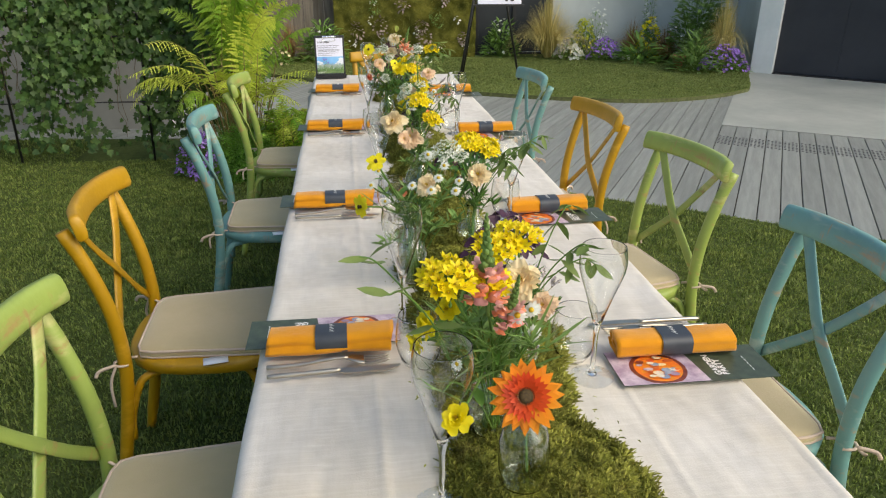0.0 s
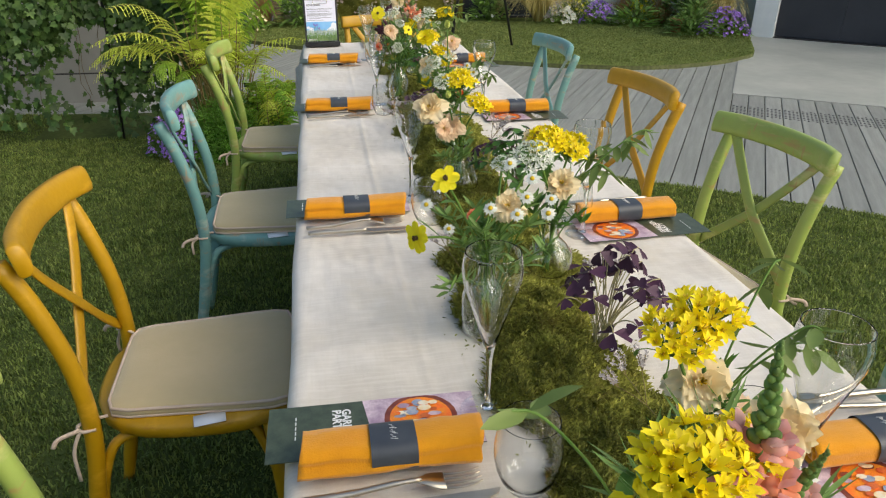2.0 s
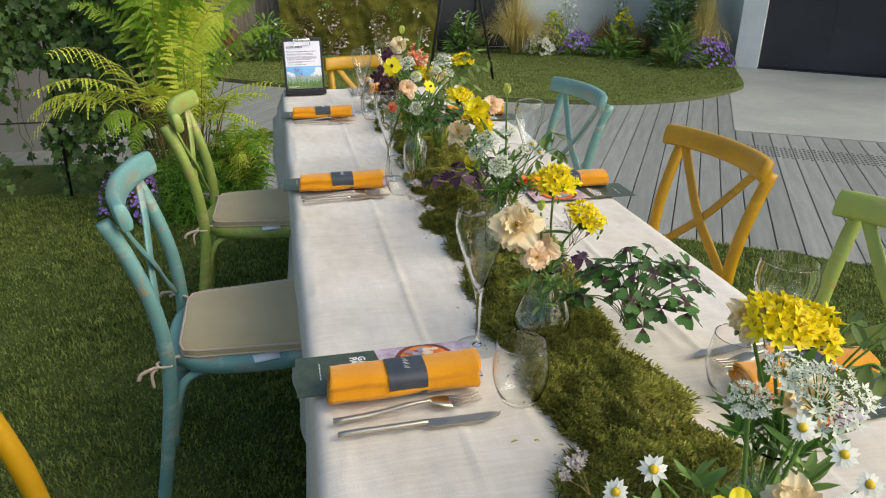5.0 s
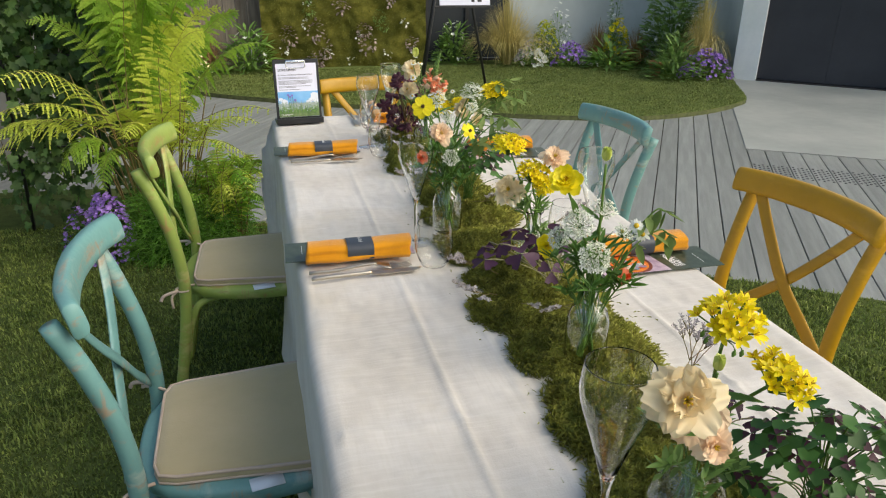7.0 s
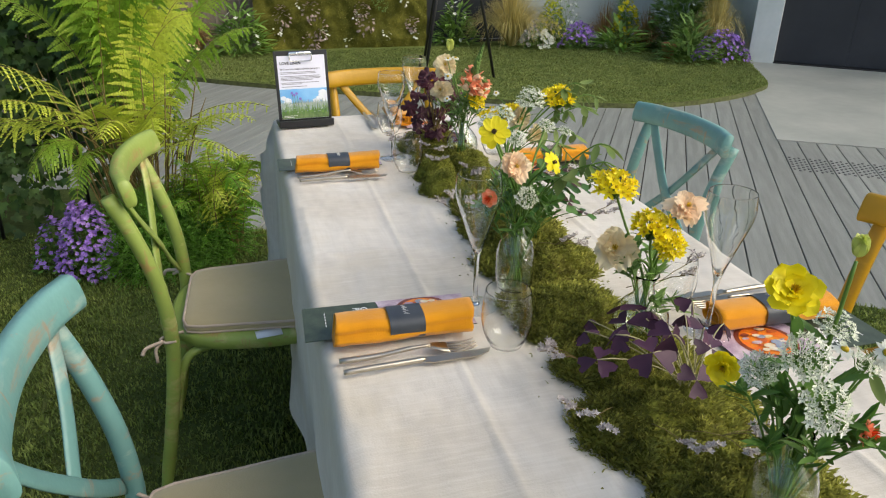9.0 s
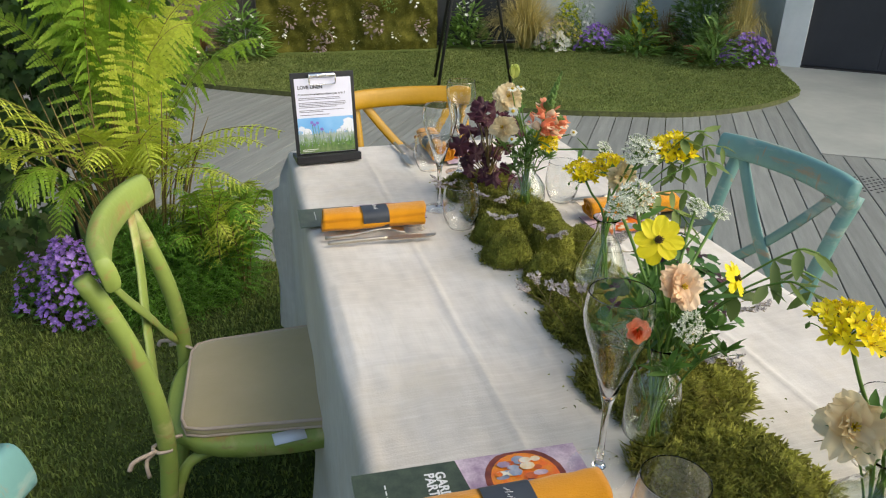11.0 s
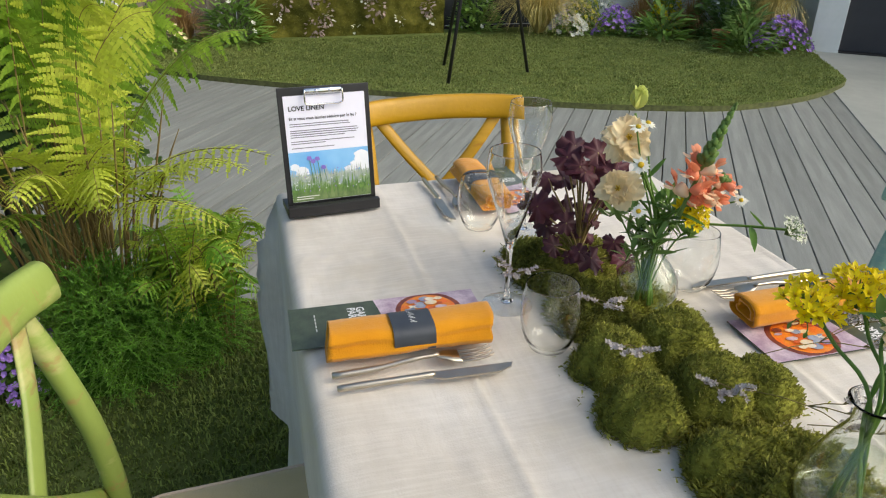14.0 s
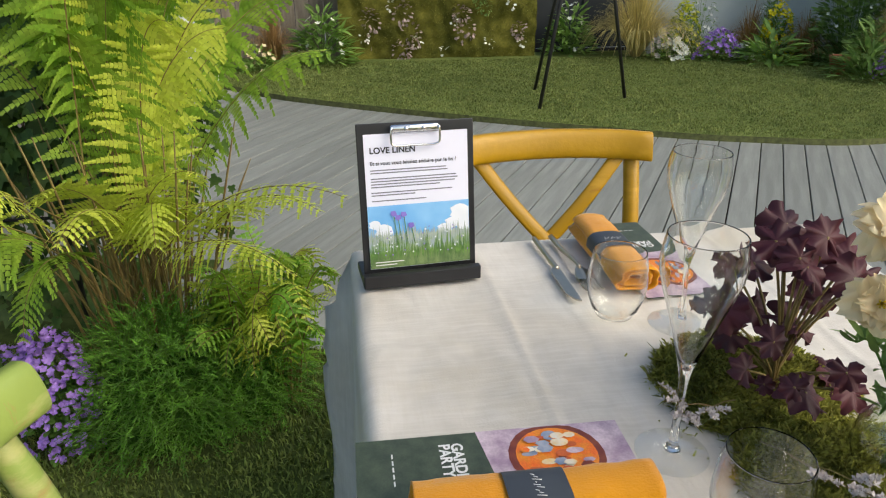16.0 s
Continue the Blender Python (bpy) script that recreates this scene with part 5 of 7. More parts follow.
def bloom_lace(r, mats=None, rad=0.031, n=76):
    """A flat white umbel: many florets of five petals, larger towards the rim."""
    g = Geo()
    for i in range(n):
        u = math.sqrt((i + 0.5) / n)
        a = i * 2.399
        p = Vector((math.cos(a) * u * rad, math.sin(a) * u * rad, 0.010 * (1 - u * u) + r.uniform(-0.009, 0.007)))
        if i % 2 == 0:
            g.tube([(0, 0, -0.026), p * 0.6 + Vector((0, 0, -0.008)), p], 0.0006, 4, 1)
        m = aim(p, Vector((p.x * 14, p.y * 14, 1)), r.uniform(0, 6))
        big = 1.15 + 1.3 * u ** 6
        for k in range(5):
            g.petal(m @ Matrix.Rotation(math.tau * k / 5, 4, "Z") @ Matrix.Rotation(0.25, 4, "X"), 0.0036 * big * r.uniform(0.6, 1.3), 0.0022 * big, 0.1, 0.15, 0, 2, 0.7)
        g.lathe([(0.0009, 0.0), (0.0, 0.0012)], 5, 1, m)
    return g, mats or [LACE_PETAL, STEM]


def bloom_rose(r, mats=None, size=1.0):
    """A full lisianthus: ruffled petals in four whorls."""
    g = Geo()
    for n, L, w, up, z in ((6, 0.037, 0.034, 0.38, 0.0), (5, 0.035, 0.033, 0.72, 0.001), (5, 0.031, 0.028, 1.02, 0.002), (3, 0.025, 0.018, 1.30, 0.003)):
        for i in range(n):
            m = Matrix.Translation((0, 0, z)) @ Matrix.Rotation(math.tau * (i + r.uniform(-0.2, 0.2)) / n + up * 3, 4, "Z") @ Matrix.Rotation(up + r.uniform(-0.2, 0.2), 4, "X")
            g.frill(m, L * 0.9 * size * r.uniform(0.82, 1.1), w * size, r.uniform(-0.75, 0.0), 0.3, 0, r.uniform(0.08, 0.17), r.uniform(0, 6))
    g.lathe([(0.003, -0.012), (0.0065, -0.004), (0.004, 0.002)], 10, 1)
    for k in range(5):
        g.petal(Matrix.Translation((0, 0, -0.008)) @ Matrix.Rotation(k * 1.257, 4, "Z") @ Matrix.Rotation(0.2, 4, "X"), 0.026, 0.004, 0.2, 0.2, 1, 3, 0.4)
    for k in range(6):
        g.tube([(0, 0, 0.004), (0.004 * math.cos(k), 0.004 * math.sin(k), 0.016)], [0.0006, 0.0013], 4, 2)
    return g, mats or [CREAM_PETAL, STEM, YELLOW_EYE]


def bloom_cosmos(r, mats=None):
    """A flat open flower: eight broad notched petals round a dark eye."""
    g = Geo()
    for i in range(8):
        m = Matrix.Rotation(math.tau * (i + r.uniform(-0.12, 0.12)) / 8, 4, "Z") @ Matrix.Translation((0, 0.003, 0)) @ Matrix.Rotation(r.uniform(-0.05, 0.22), 4, "X")
        g.frill(m, 0.028 * r.uniform(0.92, 1.06), 0.0205, r.uniform(-0.25, 0.1), 0.12, 0, r.uniform(0.02, 0.05), r.uniform(0, 6))
    g.lathe([(0.0042, 0.0), (0.0045, 0.0018), (0.0032, 0.0038), (0.0, 0.0044)], 14, 1)
    for i in range(26):
        a, u = i * 2.399, 0.0046 * math.sqrt(i / 26)
        p = Vector((math.cos(a) * u, math.sin(a) * u, 0.004))
        g.tube([p, p + Vector((math.cos(a) * 0.001, math.sin(a) * 0.001, 0.0035))], [0.0005, 0.0008], 4, 1)
    g.lathe([(0.0015, -0.009), (0.0055, -0.003), (0.005, 0.0005)], 10, 2)
    return g, mats or [YELLOW_PETAL, DARK_EYE, STEM]


def bloom_daisy(r, mats=None, size=1.0):
    g = Geo()
    n = 14
    for i in range(n):
        g.petal(Matrix.Rotation(math.tau * (i + r.uniform(-0.25, 0.25)) / n, 4, "Z") @ Matrix.Rotation(r.uniform(-0.25, 0.1), 4, "X"), 0.0118 * size * r.uniform(0.85, 1.12), 0.0044 * size, -0.15, 0.15, 0, 3, 0.62)
    g.lathe([(0.0036 * size, -0.0005), (0.0038 * size, 0.0008), (0.0025 * size, 0.0024), (0.0, 0.0029)], 10, 1)
    g.lathe([(0.0012, -0.005), (0.0042 * size, -0.0012), (0.004 * size, 0.0)], 8, 2)
    return g, mats or [WHITE_PETAL, YELLOW_EYE, STEM]


def bloom_snapdragon(r, mats=None, length=0.135):
    """A spike: puffed, lipped blossoms below, a long taper of green buds above. Its origin is the lowest blossom."""
    g = Geo()
    g.tube([(0, 0, -0.02), (0.001, 0, length * 0.5), (0.006, 0, length)], [0.003, 0.0026, 0.0012], 6, 1)
    for i in range(7):
        a, z = i * 2.4, i * 0.0085
        k = 1.28 - 0.05 * i
        m = Matrix.Translation((0, 0, z)) @ Matrix.Rotation(a, 4, "Z") @ Matrix.Rotation(r.uniform(0.1, 0.4), 4, "X")
        g.lathe([(0.0032, 0.0), (0.0062 * k, 0.007), (0.0075 * k, 0.014), (0.0068 * k, 0.019), (0.0, 0.021)], 10, 2 if i % 2 else 0, m @ Matrix.Rotation(-1.35, 4, "X"))
        for x, up, w, L, slot in ((-0.5, 1.15, 0.0115, 0.015, 0), (0.5, 1.15, 0.0115, 0.015, 0), (-0.75, -0.55, 0.009, 0.011, 2), (0.0, -0.85, 0.0105, 0.012, 2), (0.75, -0.55, 0.009, 0.011, 0)):
            g.petal(m @ Matrix.Translation((x * 0.006, 0.017 * k, 0.004 if up > 0 else 0.001)) @ Matrix.Rotation(-x * 0.7, 4, "Z") @ Matrix.Rotation(up, 4, "X"), L * k * r.uniform(0.85, 1.15), w * 1.15 * k, -0.5 if up > 0 else 0.5, -0.4, slot, 5, 0.66, 0.05)
    k = 34 if length > 0.1 else 8
    for i in range(k):
        t = i / k
        z = 0.050 + (length - 0.050) * t
        m = Matrix.Translation((0.006 * (z / length) ** 2, 0, z)) @ Matrix.Rotation(i * 2.4, 4, "Z") @ Matrix.Rotation(-0.75 + 0.5 * t, 4, "X")
        b = 1.15 - 0.75 * t
        g.lathe([(0.0012 * b, 0.0), (0.0046 * b, 0.005 * b), (0.0050 * b, 0.009 * b), (0.0030 * b, 0.0135 * b), (0.0, 0.0155 * b)], 8, 1, m)
    return g, mats or [PINK_PETAL, LEAF_PALE, CORAL_PETAL]


def bloom_tulip(r, mats=None):
    g = Geo()
    for n, up, L in ((4, 1.32, 0.031), (4, 1.5, 0.031)):
        for i in range(n):
            g.petal(Matrix.Rotation(math.tau * i / n + up, 4, "Z") @ Matrix.Rotation(up, 4, "X"), L, 0.024, 0.35, 0.5, 0, 6, 0.5)
    return g, mats or [leafy("lime_petal", (0.62, 0.68, 0.16), (0.70, 0.74, 0.26), 0.3, 0.1)]


def flower(name, label, category, bloom, pos, face, foot, neck=None, leaves=2, scale=1.0, seed=0, stem_r=0.0014, group=""):
    """One cut stem: it stands in its vase at foot, passes neck and ends in its bloom at pos, which looks along face."""
    r = random.Random(seed)
    pos, foot = Vector(pos), Vector(foot)
    f = Vector(face).normalized()
    top = thing(name, label, category, group, at=Matrix.Translation(foot))
    neck = Vector(neck) if neck else foot.lerp(pos, 0.45) + Vector((r.uniform(-0.01, 0.01), r.uniform(-0.01, 0.01), 0.02))
    end = pos - f * 0.006 * scale
    path = smooth_path([foot, neck, neck.lerp(end, 0.55) + Vector((0, 0, 0.012)) - f * 0.012, end], 5)
    part("stem", Geo().tube([p - foot for p in path], [stem_r * 1.2] * (len(path) - 1) + [stem_r], 6), STEM, top)
    geo, mats = bloom(r)
    at = aim(pos - foot, f, r.uniform(0, 6), scale)
    if len(geo.pieces) <= 110 and name not in ("golden_garlic", "lace_flower"):
        petals, rest = geo.split()
        head = part("bloom", rest, mats, top, at=at)
        for p, slot in petals:
            part("petal", p, mats[slot], head)
    else:
        tagged(part("bloom", geo, mats, top, at=at), kind="stuff")
    for i in range(leaves):
        p = path[int(len(path) * r.uniform(0.45, 0.85))] - foot
        d = Vector((r.uniform(-1, 1), r.uniform(-1, 1), r.uniform(0.1, 0.9)))
        m = aim(p, d.cross(Vector((0, 0, 1))).cross(d) if d.cross(Vector((0, 0, 1))).length > 0.05 else (0, 1, 0))
        q = d.to_track_quat("Y", "Z").to_matrix().to_4x4()
        part("leaf", Geo().petal(Matrix.Translation(p) @ q, r.uniform(0.025, 0.05), r.uniform(0.008, 0.014), r.uniform(-0.4, 0.1), 0.3, 0, 5, 0.45), LEAF, top)
    return top


def spray(name, label, foot, tips, leaf=(0.03, 0.010), mat=None, seed=0, pairs=6, category="foliage", hang=0.0):
    """Leafy stems that rise from foot to each tip, leaves in pairs along them; hang lets the leaves droop."""
    r = random.Random(seed)
    foot = Vector(foot)
    top = thing(name, label, category, at=Matrix.Translation(foot))
    for tip in tips:
        tip = Vector(tip) - foot
        path = smooth_path([(0, 0, 0), tip * 0.4 + Vector((0, 0, 0.03)), tip * 0.8 + Vector((0, 0, 0.025)), tip], 6)
        g = Geo().tube(path, [0.0012] * (len(path) - 1) + [0.0005], 5, 0)
        for i in range(pairs):
            t = 0.35 + 0.65 * (i + r.random()) / pairs
            p = path[min(len(path) - 1, int(t * len(path)))]
            for s in (-1, 1):
                d = Vector((s * r.uniform(0.4, 1) , r.uniform(-0.8, 0.8), r.uniform(-0.2, 0.7) - hang))
                d = (d + tip.normalized() * 0.6).normalized()
                q = d.to_track_quat("Y", "Z").to_matrix().to_4x4() @ Matrix.Rotation(r.uniform(-0.6, 0.6), 4, "Y")
                g.petal(Matrix.Translation(p) @ q, leaf[0] * r.uniform(0.7, 1.2), leaf[1] * r.uniform(0.8, 1.2), r.uniform(-0.4, 0.2), 0.3, 1, 4, 0.45)
        if hang:
            leaves_, rest = g.split()
            sprig = part("sprig", rest, [STEM, mat or LEAF], top)
            for p, _ in leaves_:
                part("leaf", p, mat or LEAF, sprig)
        else:
            tagged(part("sprig", g, [STEM, mat or LEAF], top), kind="stuff")
    return top


def clover(x, y, z, reach, n, label, leaf_mats, seed, size=0.030, height=0.11, mid=(0, 0)):
    """A tuft of oxalis: thin stalks, each with three notched leaflets that droop a little."""
    r = random.Random(seed)
    top = thing("oxalis_plant", label, "plant", at=pose(x, y, z))
    for i in range(n):
        a, u = i * 2.399 + r.uniform(-0.3, 0.3), math.sqrt((i + 0.5) / n)
        tip = Vector((mid[0] + math.cos(a) * u * reach[0], mid[1] + math.sin(a) * u * reach[1], height * (1.15 - 0.55 * u * u) * r.uniform(0.75, 1.2)))
        path = bezier((r.uniform(-0.012, 0.012), r.uniform(-0.012, 0.012), 0), (tip.x * 0.2, tip.y * 0.2, tip.z * 0.6), (tip.x * 0.7, tip.y * 0.7, tip.z * 1.05), tip, 7)
        g = Geo().tube(path, 0.0009, 5, 0)
        s = size * r.uniform(0.65, 1.15)
        m0 = aim(tip, Vector((math.cos(a) * 0.5 + r.uniform(-0.4, 0.4), math.sin(a) * 0.5 + r.uniform(-0.5, 0.3), 1)), r.uniform(0, 6))
        fold = r.uniform(-0.95, -0.1) if len(leaf_mats) == 1 else r.uniform(-0.5, 0.15)
        for k in range(3):
            m = m0 @ Matrix.Rotation(k * math.tau / 3, 4, "Z") @ Matrix.Rotation(fold, 4, "X")
            vs = [(0, 0, 0), (-0.42 * s, 0.55 * s, 0.06 * s), (-0.55 * s, 0.92 * s, 0.0), (-0.22 * s, 1.05 * s, -0.02 * s), (0, 0.86 * s, -0.06 * s), (0.22 * s, 1.05 * s, -0.02 * s), (0.55 * s, 0.92 * s, 0.0), (0.42 * s, 0.55 * s, 0.06 * s), (0, 0.45 * s, -0.07 * s)]
            g.add(vs, [(0, 8, 1), (8, 2, 1), (8, 3, 2), (8, 4, 3), (8, 5, 4), (8, 6, 5), (8, 7, 6), (0, 7, 8)], 1, m)
            if len(leaf_mats) > 1:
                g.add([(vx * 0.42, vy * 0.36 + 0.02 * s, vz * 0.4 + 0.0012) for vx, vy, vz in vs], [(0, 8, 1), (8, 2, 1), (8, 3, 2), (8, 4, 3), (8, 5, 4), (8, 6, 5), (8, 7, 6), (0, 7, 8)], 2, m)
        part("leaf_stalk", g, [STALK_PALE if len(leaf_mats) == 1 else STEM, *leaf_mats], top)


def heuchera(x, y, z, leaves, seed):
    r = random.Random(seed)
    top = thing("heuchera_plant", "dark maroon ruffled coral-bell leaves standing in the moss", "plant", at=pose(x, y, z))
    extra = [(a + r.uniform(-0.03, 0.03), b + r.uniform(-0.03, 0.03), max(z + 0.03, c - r.uniform(0.005, 0.04)), s * r.uniform(0.5, 0.75)) for a, b, c, s in leaves[::4]]
    for (lx, ly, lz, s) in [(a, b, c, s * 0.86) for a, b, c, s in leaves] + extra:
        tip = Vector((lx - x, ly - y, lz - z))
        g = Geo().tube(bezier((0, 0, 0), (0, 0, tip.z * 0.5), tip * 0.8, tip, 6), 0.0014, 5, 0)
        d = Vector((tip.x * 3 + r.uniform(-0.4, 0.4), tip.y * 2 - 0.5 + r.uniform(-0.4, 0.4), 0.6 + r.uniform(-0.3, 0.4)))
        m = aim(tip, d, r.uniform(0, 6))
        n = 56
        vs = [(0, 0, 0)]
        for ring, k in ((0, 0.4), (1, 0.75), (2, 1.0)):
            for i in range(n):
                a = math.tau * i / n
                rad = s * k * (0.80 + (0.20 * abs(math.sin(a * 3.5)) ** 0.5 - 0.02 + 0.07 * math.sin(a * 14)) * k) * (0.45 if abs(a - math.pi * 1.5) < 0.3 else 1)
                vs.append((math.cos(a) * rad, math.sin(a) * rad, -0.22 * s * k * k + 0.22 * s * k ** 3 * math.sin(a * 2 + lx * 90) + 0.20 * s * k ** 4 * math.sin(a * 7 + ly * 70) + 0.06 * s * k ** 3 * r.uniform(-1, 1)))
        fs = [(0, 1 + i, 1 + (i + 1) % n) for i in range(n)] + [(1 + q * n + i, 1 + q * n + n + i, 1 + q * n + n + (i + 1) % n, 1 + q * n + (i + 1) % n) for q in range(2) for i in range(n)]
        g.add(vs, fs, 1, m)
        part("leaf", g, [RACHIS, HEUCHERA], top)


def sea_lavender(x, y, z, d, seed, size=0.10):
    """A dried, forked sprig with rows of tiny papery flowers."""
    r = random.Random(seed)
    top = thing("dried_sprig", "dried grey-lilac sea lavender sprig resting on the moss", "flower", "dried sprigs", at=pose(x, y, z))
    g, fl_ = Geo(), Geo()
    def grow(p, v, L, depth):
        q = p + v * L
        q.z = max(q.z, 0.004)
        g.tube([p, p.lerp(q, 0.5) + Vector((0, 0, 0.002)), q], 0.0007, 4)
        if depth == 0:
            for i in range(9):
                c = p.lerp(q, 0.25 + 0.75 * i / 8) + Vector((r.uniform(-0.002, 0.002), r.uniform(-0.002, 0.002), 0.002))
                m = aim(c, (r.uniform(-1, 1), r.uniform(-1, 1), 0.8), r.uniform(0, 6))
                for k in range(4):
                    fl_.petal(m @ Matrix.Rotation(k * 1.57, 4, "Z") @ Matrix.Rotation(0.6, 4, "X"), 0.0046, 0.0028, 0, 0.2, 0, 2, 0.65)
            return
        for s in (-1, 0.1, 1):
            w = (Matrix.Rotation(s * r.uniform(0.35, 0.75), 3, "Z") @ v + Vector((0, 0, r.uniform(-0.15, 0.35)))).normalized()
            grow(q, w, L * r.uniform(0.55, 0.8), depth - 1)
    grow(Vector((0, 0, 0)), Vector((*d, 0.30)).normalized(), size * 0.48, 2)
    tagged(part("twig", g, RACHIS, top), kind="stuff")
    tagged(part("floret_mass", fl_, DRIED, top), kind="stuff")

# ---- the arrangements, from the near end to the far end ----
LAB = {"gerb": ("gerbera", "orange gerbera with a red ring and dark eye", "flower"), "butter": ("buttercup", "large bright yellow ranunculus bloom in a bud vase", "flower"),
       "gold": ("golden_garlic", "golden-yellow star flower cluster on a bare stem", "flower"), "lace": ("lace_flower", "flat white lace flower umbel in a bud vase", "flower"),
       "cream": ("lisianthus", "ruffled cream lisianthus bloom in a bud vase", "flower"), "peach": ("lisianthus", "ruffled pale peach lisianthus bloom in a bud vase", "flower"),
       "daisy": ("chamomile", "small white chamomile daisy with a yellow eye", "flower"), "snap": ("snapdragon", "pink snapdragon spike with green buds above", "flower"),
       "coral": ("snapdragon", "coral-orange snapdragon spike with green buds above", "flower"), "orange": ("marigold", "small orange marigold tucked among the leaves", "flower"),
       "short": ("snapdragon", "short coral-orange snapdragon with open lipped blossoms", "flower"), "cosmos": ("cosmos", "flat open yellow flower with a dark eye", "flower"), "lime": ("tulip", "closed lime-yellow tulip bud in a bud vase", "flower")}
BLOOM = {"gerb": bloom_gerbera, "butter": bloom_buttercup, "gold": bloom_cluster, "lace": bloom_lace, "cream": bloom_rose,
         "peach": lambda r: bloom_rose(r, [PEACH_PETAL, STEM, YELLOW_EYE]), "daisy": bloom_daisy, "snap": bloom_snapdragon,
         "coral": lambda r: bloom_snapdragon(r, [CORAL_PETAL, LEAF_PALE, PEACH_PETAL]), "orange": lambda r: bloom_buttercup(r, [CORAL_PETAL, RED_PETAL, STEM], 0.42), "lime": bloom_tulip, "cosmos": bloom_cosmos, "short": lambda r: bloom_snapdragon(r, [CORAL_PETAL, LEAF_PALE, PEACH_PETAL], 0.058)}
count = 0


def arrange(v, stems):
    """Fill vase v with stems: kind, place of the bloom, the way it looks, size."""
    global count
    x, y, z, h = v
    for k, pos, face, size in stems:
        count += 1
        r = random.Random(count)
        a = r.uniform(0, math.tau)
        name, label, cat = LAB[k]
        foot = (x + 0.012 * math.cos(a), y + 0.012 * math.sin(a), z + 0.006)
        neck = (x - 0.006 * math.cos(a), y - 0.006 * math.sin(a), z + h)
        flower(name, label, cat, BLOOM[k], pos, face, foot, neck, leaves=0 if k in ("gold", "daisy", "gerb") else 2, scale=size, seed=count * 7 + 3, stem_r=0.0010 if k == "daisy" else 0.0015)


CAM = (-0.35, -0.75, 0.75)     # a bloom turned to the near, left side
UP = (0.05, -0.25, 1.0)
v1 = vase(0.438, 2.705, "bottle", 0.115)
arrange(v1, [("gerb", (0.430, 2.682, 0.912), (-0.22, -0.72, 0.5), 1.0)])
v2 = vase(0.420, 2.815, "bottle", 0.10)
arrange(v2, [("butter", (0.347, 2.660, 0.905), (-0.35, -0.45, 0.7), 0.64), ("gold", (0.345, 2.735, 1.040), UP, 1.0), ("gold", (0.40, 2.76, 1.02), UP, 0.8), ("snap", (0.395, 2.745, 1.000), (-0.05, -0.05, 1), 0.81), ("snap", (0.42, 2.755, 0.965), (0.1, -0.3, 0.8), 0.59),
             ("cream", (0.445, 2.79, 1.005), CAM, 0.7), ("daisy", (0.43, 2.74, 0.985), CAM, 1.0), ("daisy", (0.468, 2.80, 0.925), CAM, 1.0), ("daisy", (0.455, 2.77, 0.975), CAM, 0.9),
             ("daisy", (0.475, 2.83, 0.945), CAM, 0.9), ("daisy", (0.365, 2.77, 0.905), CAM, 0.7), ("butter", (0.325, 2.765, 0.965), (-0.9, -0.3, 0.3), 0.67), ("butter", (0.355, 2.785, 0.975), (-0.5, -0.5, 0.4), 0.59),
             ("butter", (0.315, 2.79, 0.93), (-0.8, -0.4, -0.3), 0.56)])
v3 = vase(0.492, 2.955, "bottle", 0.10)
arrange(v3, [("gold", (0.442, 2.935, 0.990), UP, 0.95), ("gold", (0.482, 2.955, 0.998), UP, 1.0), ("cream", (0.480, 2.943, 0.930), CAM, 0.85), ("peach", (0.515, 2.92, 0.90), CAM, 0.6)])
v4 = vase(0.362, 3.330, "bottle", 0.115, 0.012)
arrange(v4, [("cosmos", (0.262, 3.315, 0.928), (-0.75, -0.45, 0.10), 0.74), ("cosmos", (0.292, 3.262, 1.030), (-0.2, -0.45, 0.75), 0.64), ("cream", (0.392, 3.325, 0.960), CAM, 0.68), ("orange", (0.345, 3.34, 0.945), CAM, 0.9),
             ("daisy", (0.425, 3.33, 1.000), CAM, 0.88), ("daisy", (0.455, 3.33, 0.968), CAM, 0.88), ("daisy", (0.360, 3.30, 0.972), CAM, 0.88), ("daisy", (0.395, 3.34, 1.020), CAM, 0.88), ("daisy", (0.395, 3.29, 0.965), CAM, 0.88),
             ("daisy", (0.30, 3.36, 0.985), CAM, 0.9), ("daisy", (0.285, 3.38, 0.950), CAM, 0.9), ("daisy", (0.445, 3.31, 0.955), CAM, 1.0), ("lace", (0.435, 3.365, 1.022), (-0.1, -0.35, 0.8), 0.89), ("lace", (0.40, 3.40, 1.0), (-0.2, -0.3, 0.8), 0.52),
             ("daisy", (0.31, 3.335, 0.93), CAM, 0.8), ("daisy", (0.41, 3.30, 0.985), CAM, 0.9)])
v5 = vase(0.515, 3.490, "round", 0.10, 0.015)
arrange(v5, [("gold", (0.505, 3.505, 1.000), UP, 1.0), ("gold", (0.545, 3.510, 0.985), (0.2, -0.2, 1), 1.0), ("cream", (0.520, 3.470, 0.935), CAM, 0.75), ("cream", (0.485, 3.52, 0.995), CAM, 0.6), ("lace", (0.475, 3.45, 0.985), (-0.1, -0.3, 0.9), 0.59)])
v6 = vase(0.440, 3.925, "flask", 0.10)
arrange(v6, [("cream", (0.366, 3.855, 0.970), (-0.35, -0.7, 0.5), 0.92), ("peach", (0.412, 3.900, 0.918), (-0.2, -0.7, 0.5), 0.84), ("peach", (0.39, 3.84, 0.93), (-0.1, -0.8, 0.3), 0.53), ("gold", (0.437, 3.905, 1.015), UP, 0.95), ("gold", (0.468, 3.862, 0.975), (0.25, -0.3, 1), 0.85), ("lime", (0.405, 3.87, 0.985), (0, 0, 1), 0.5)])
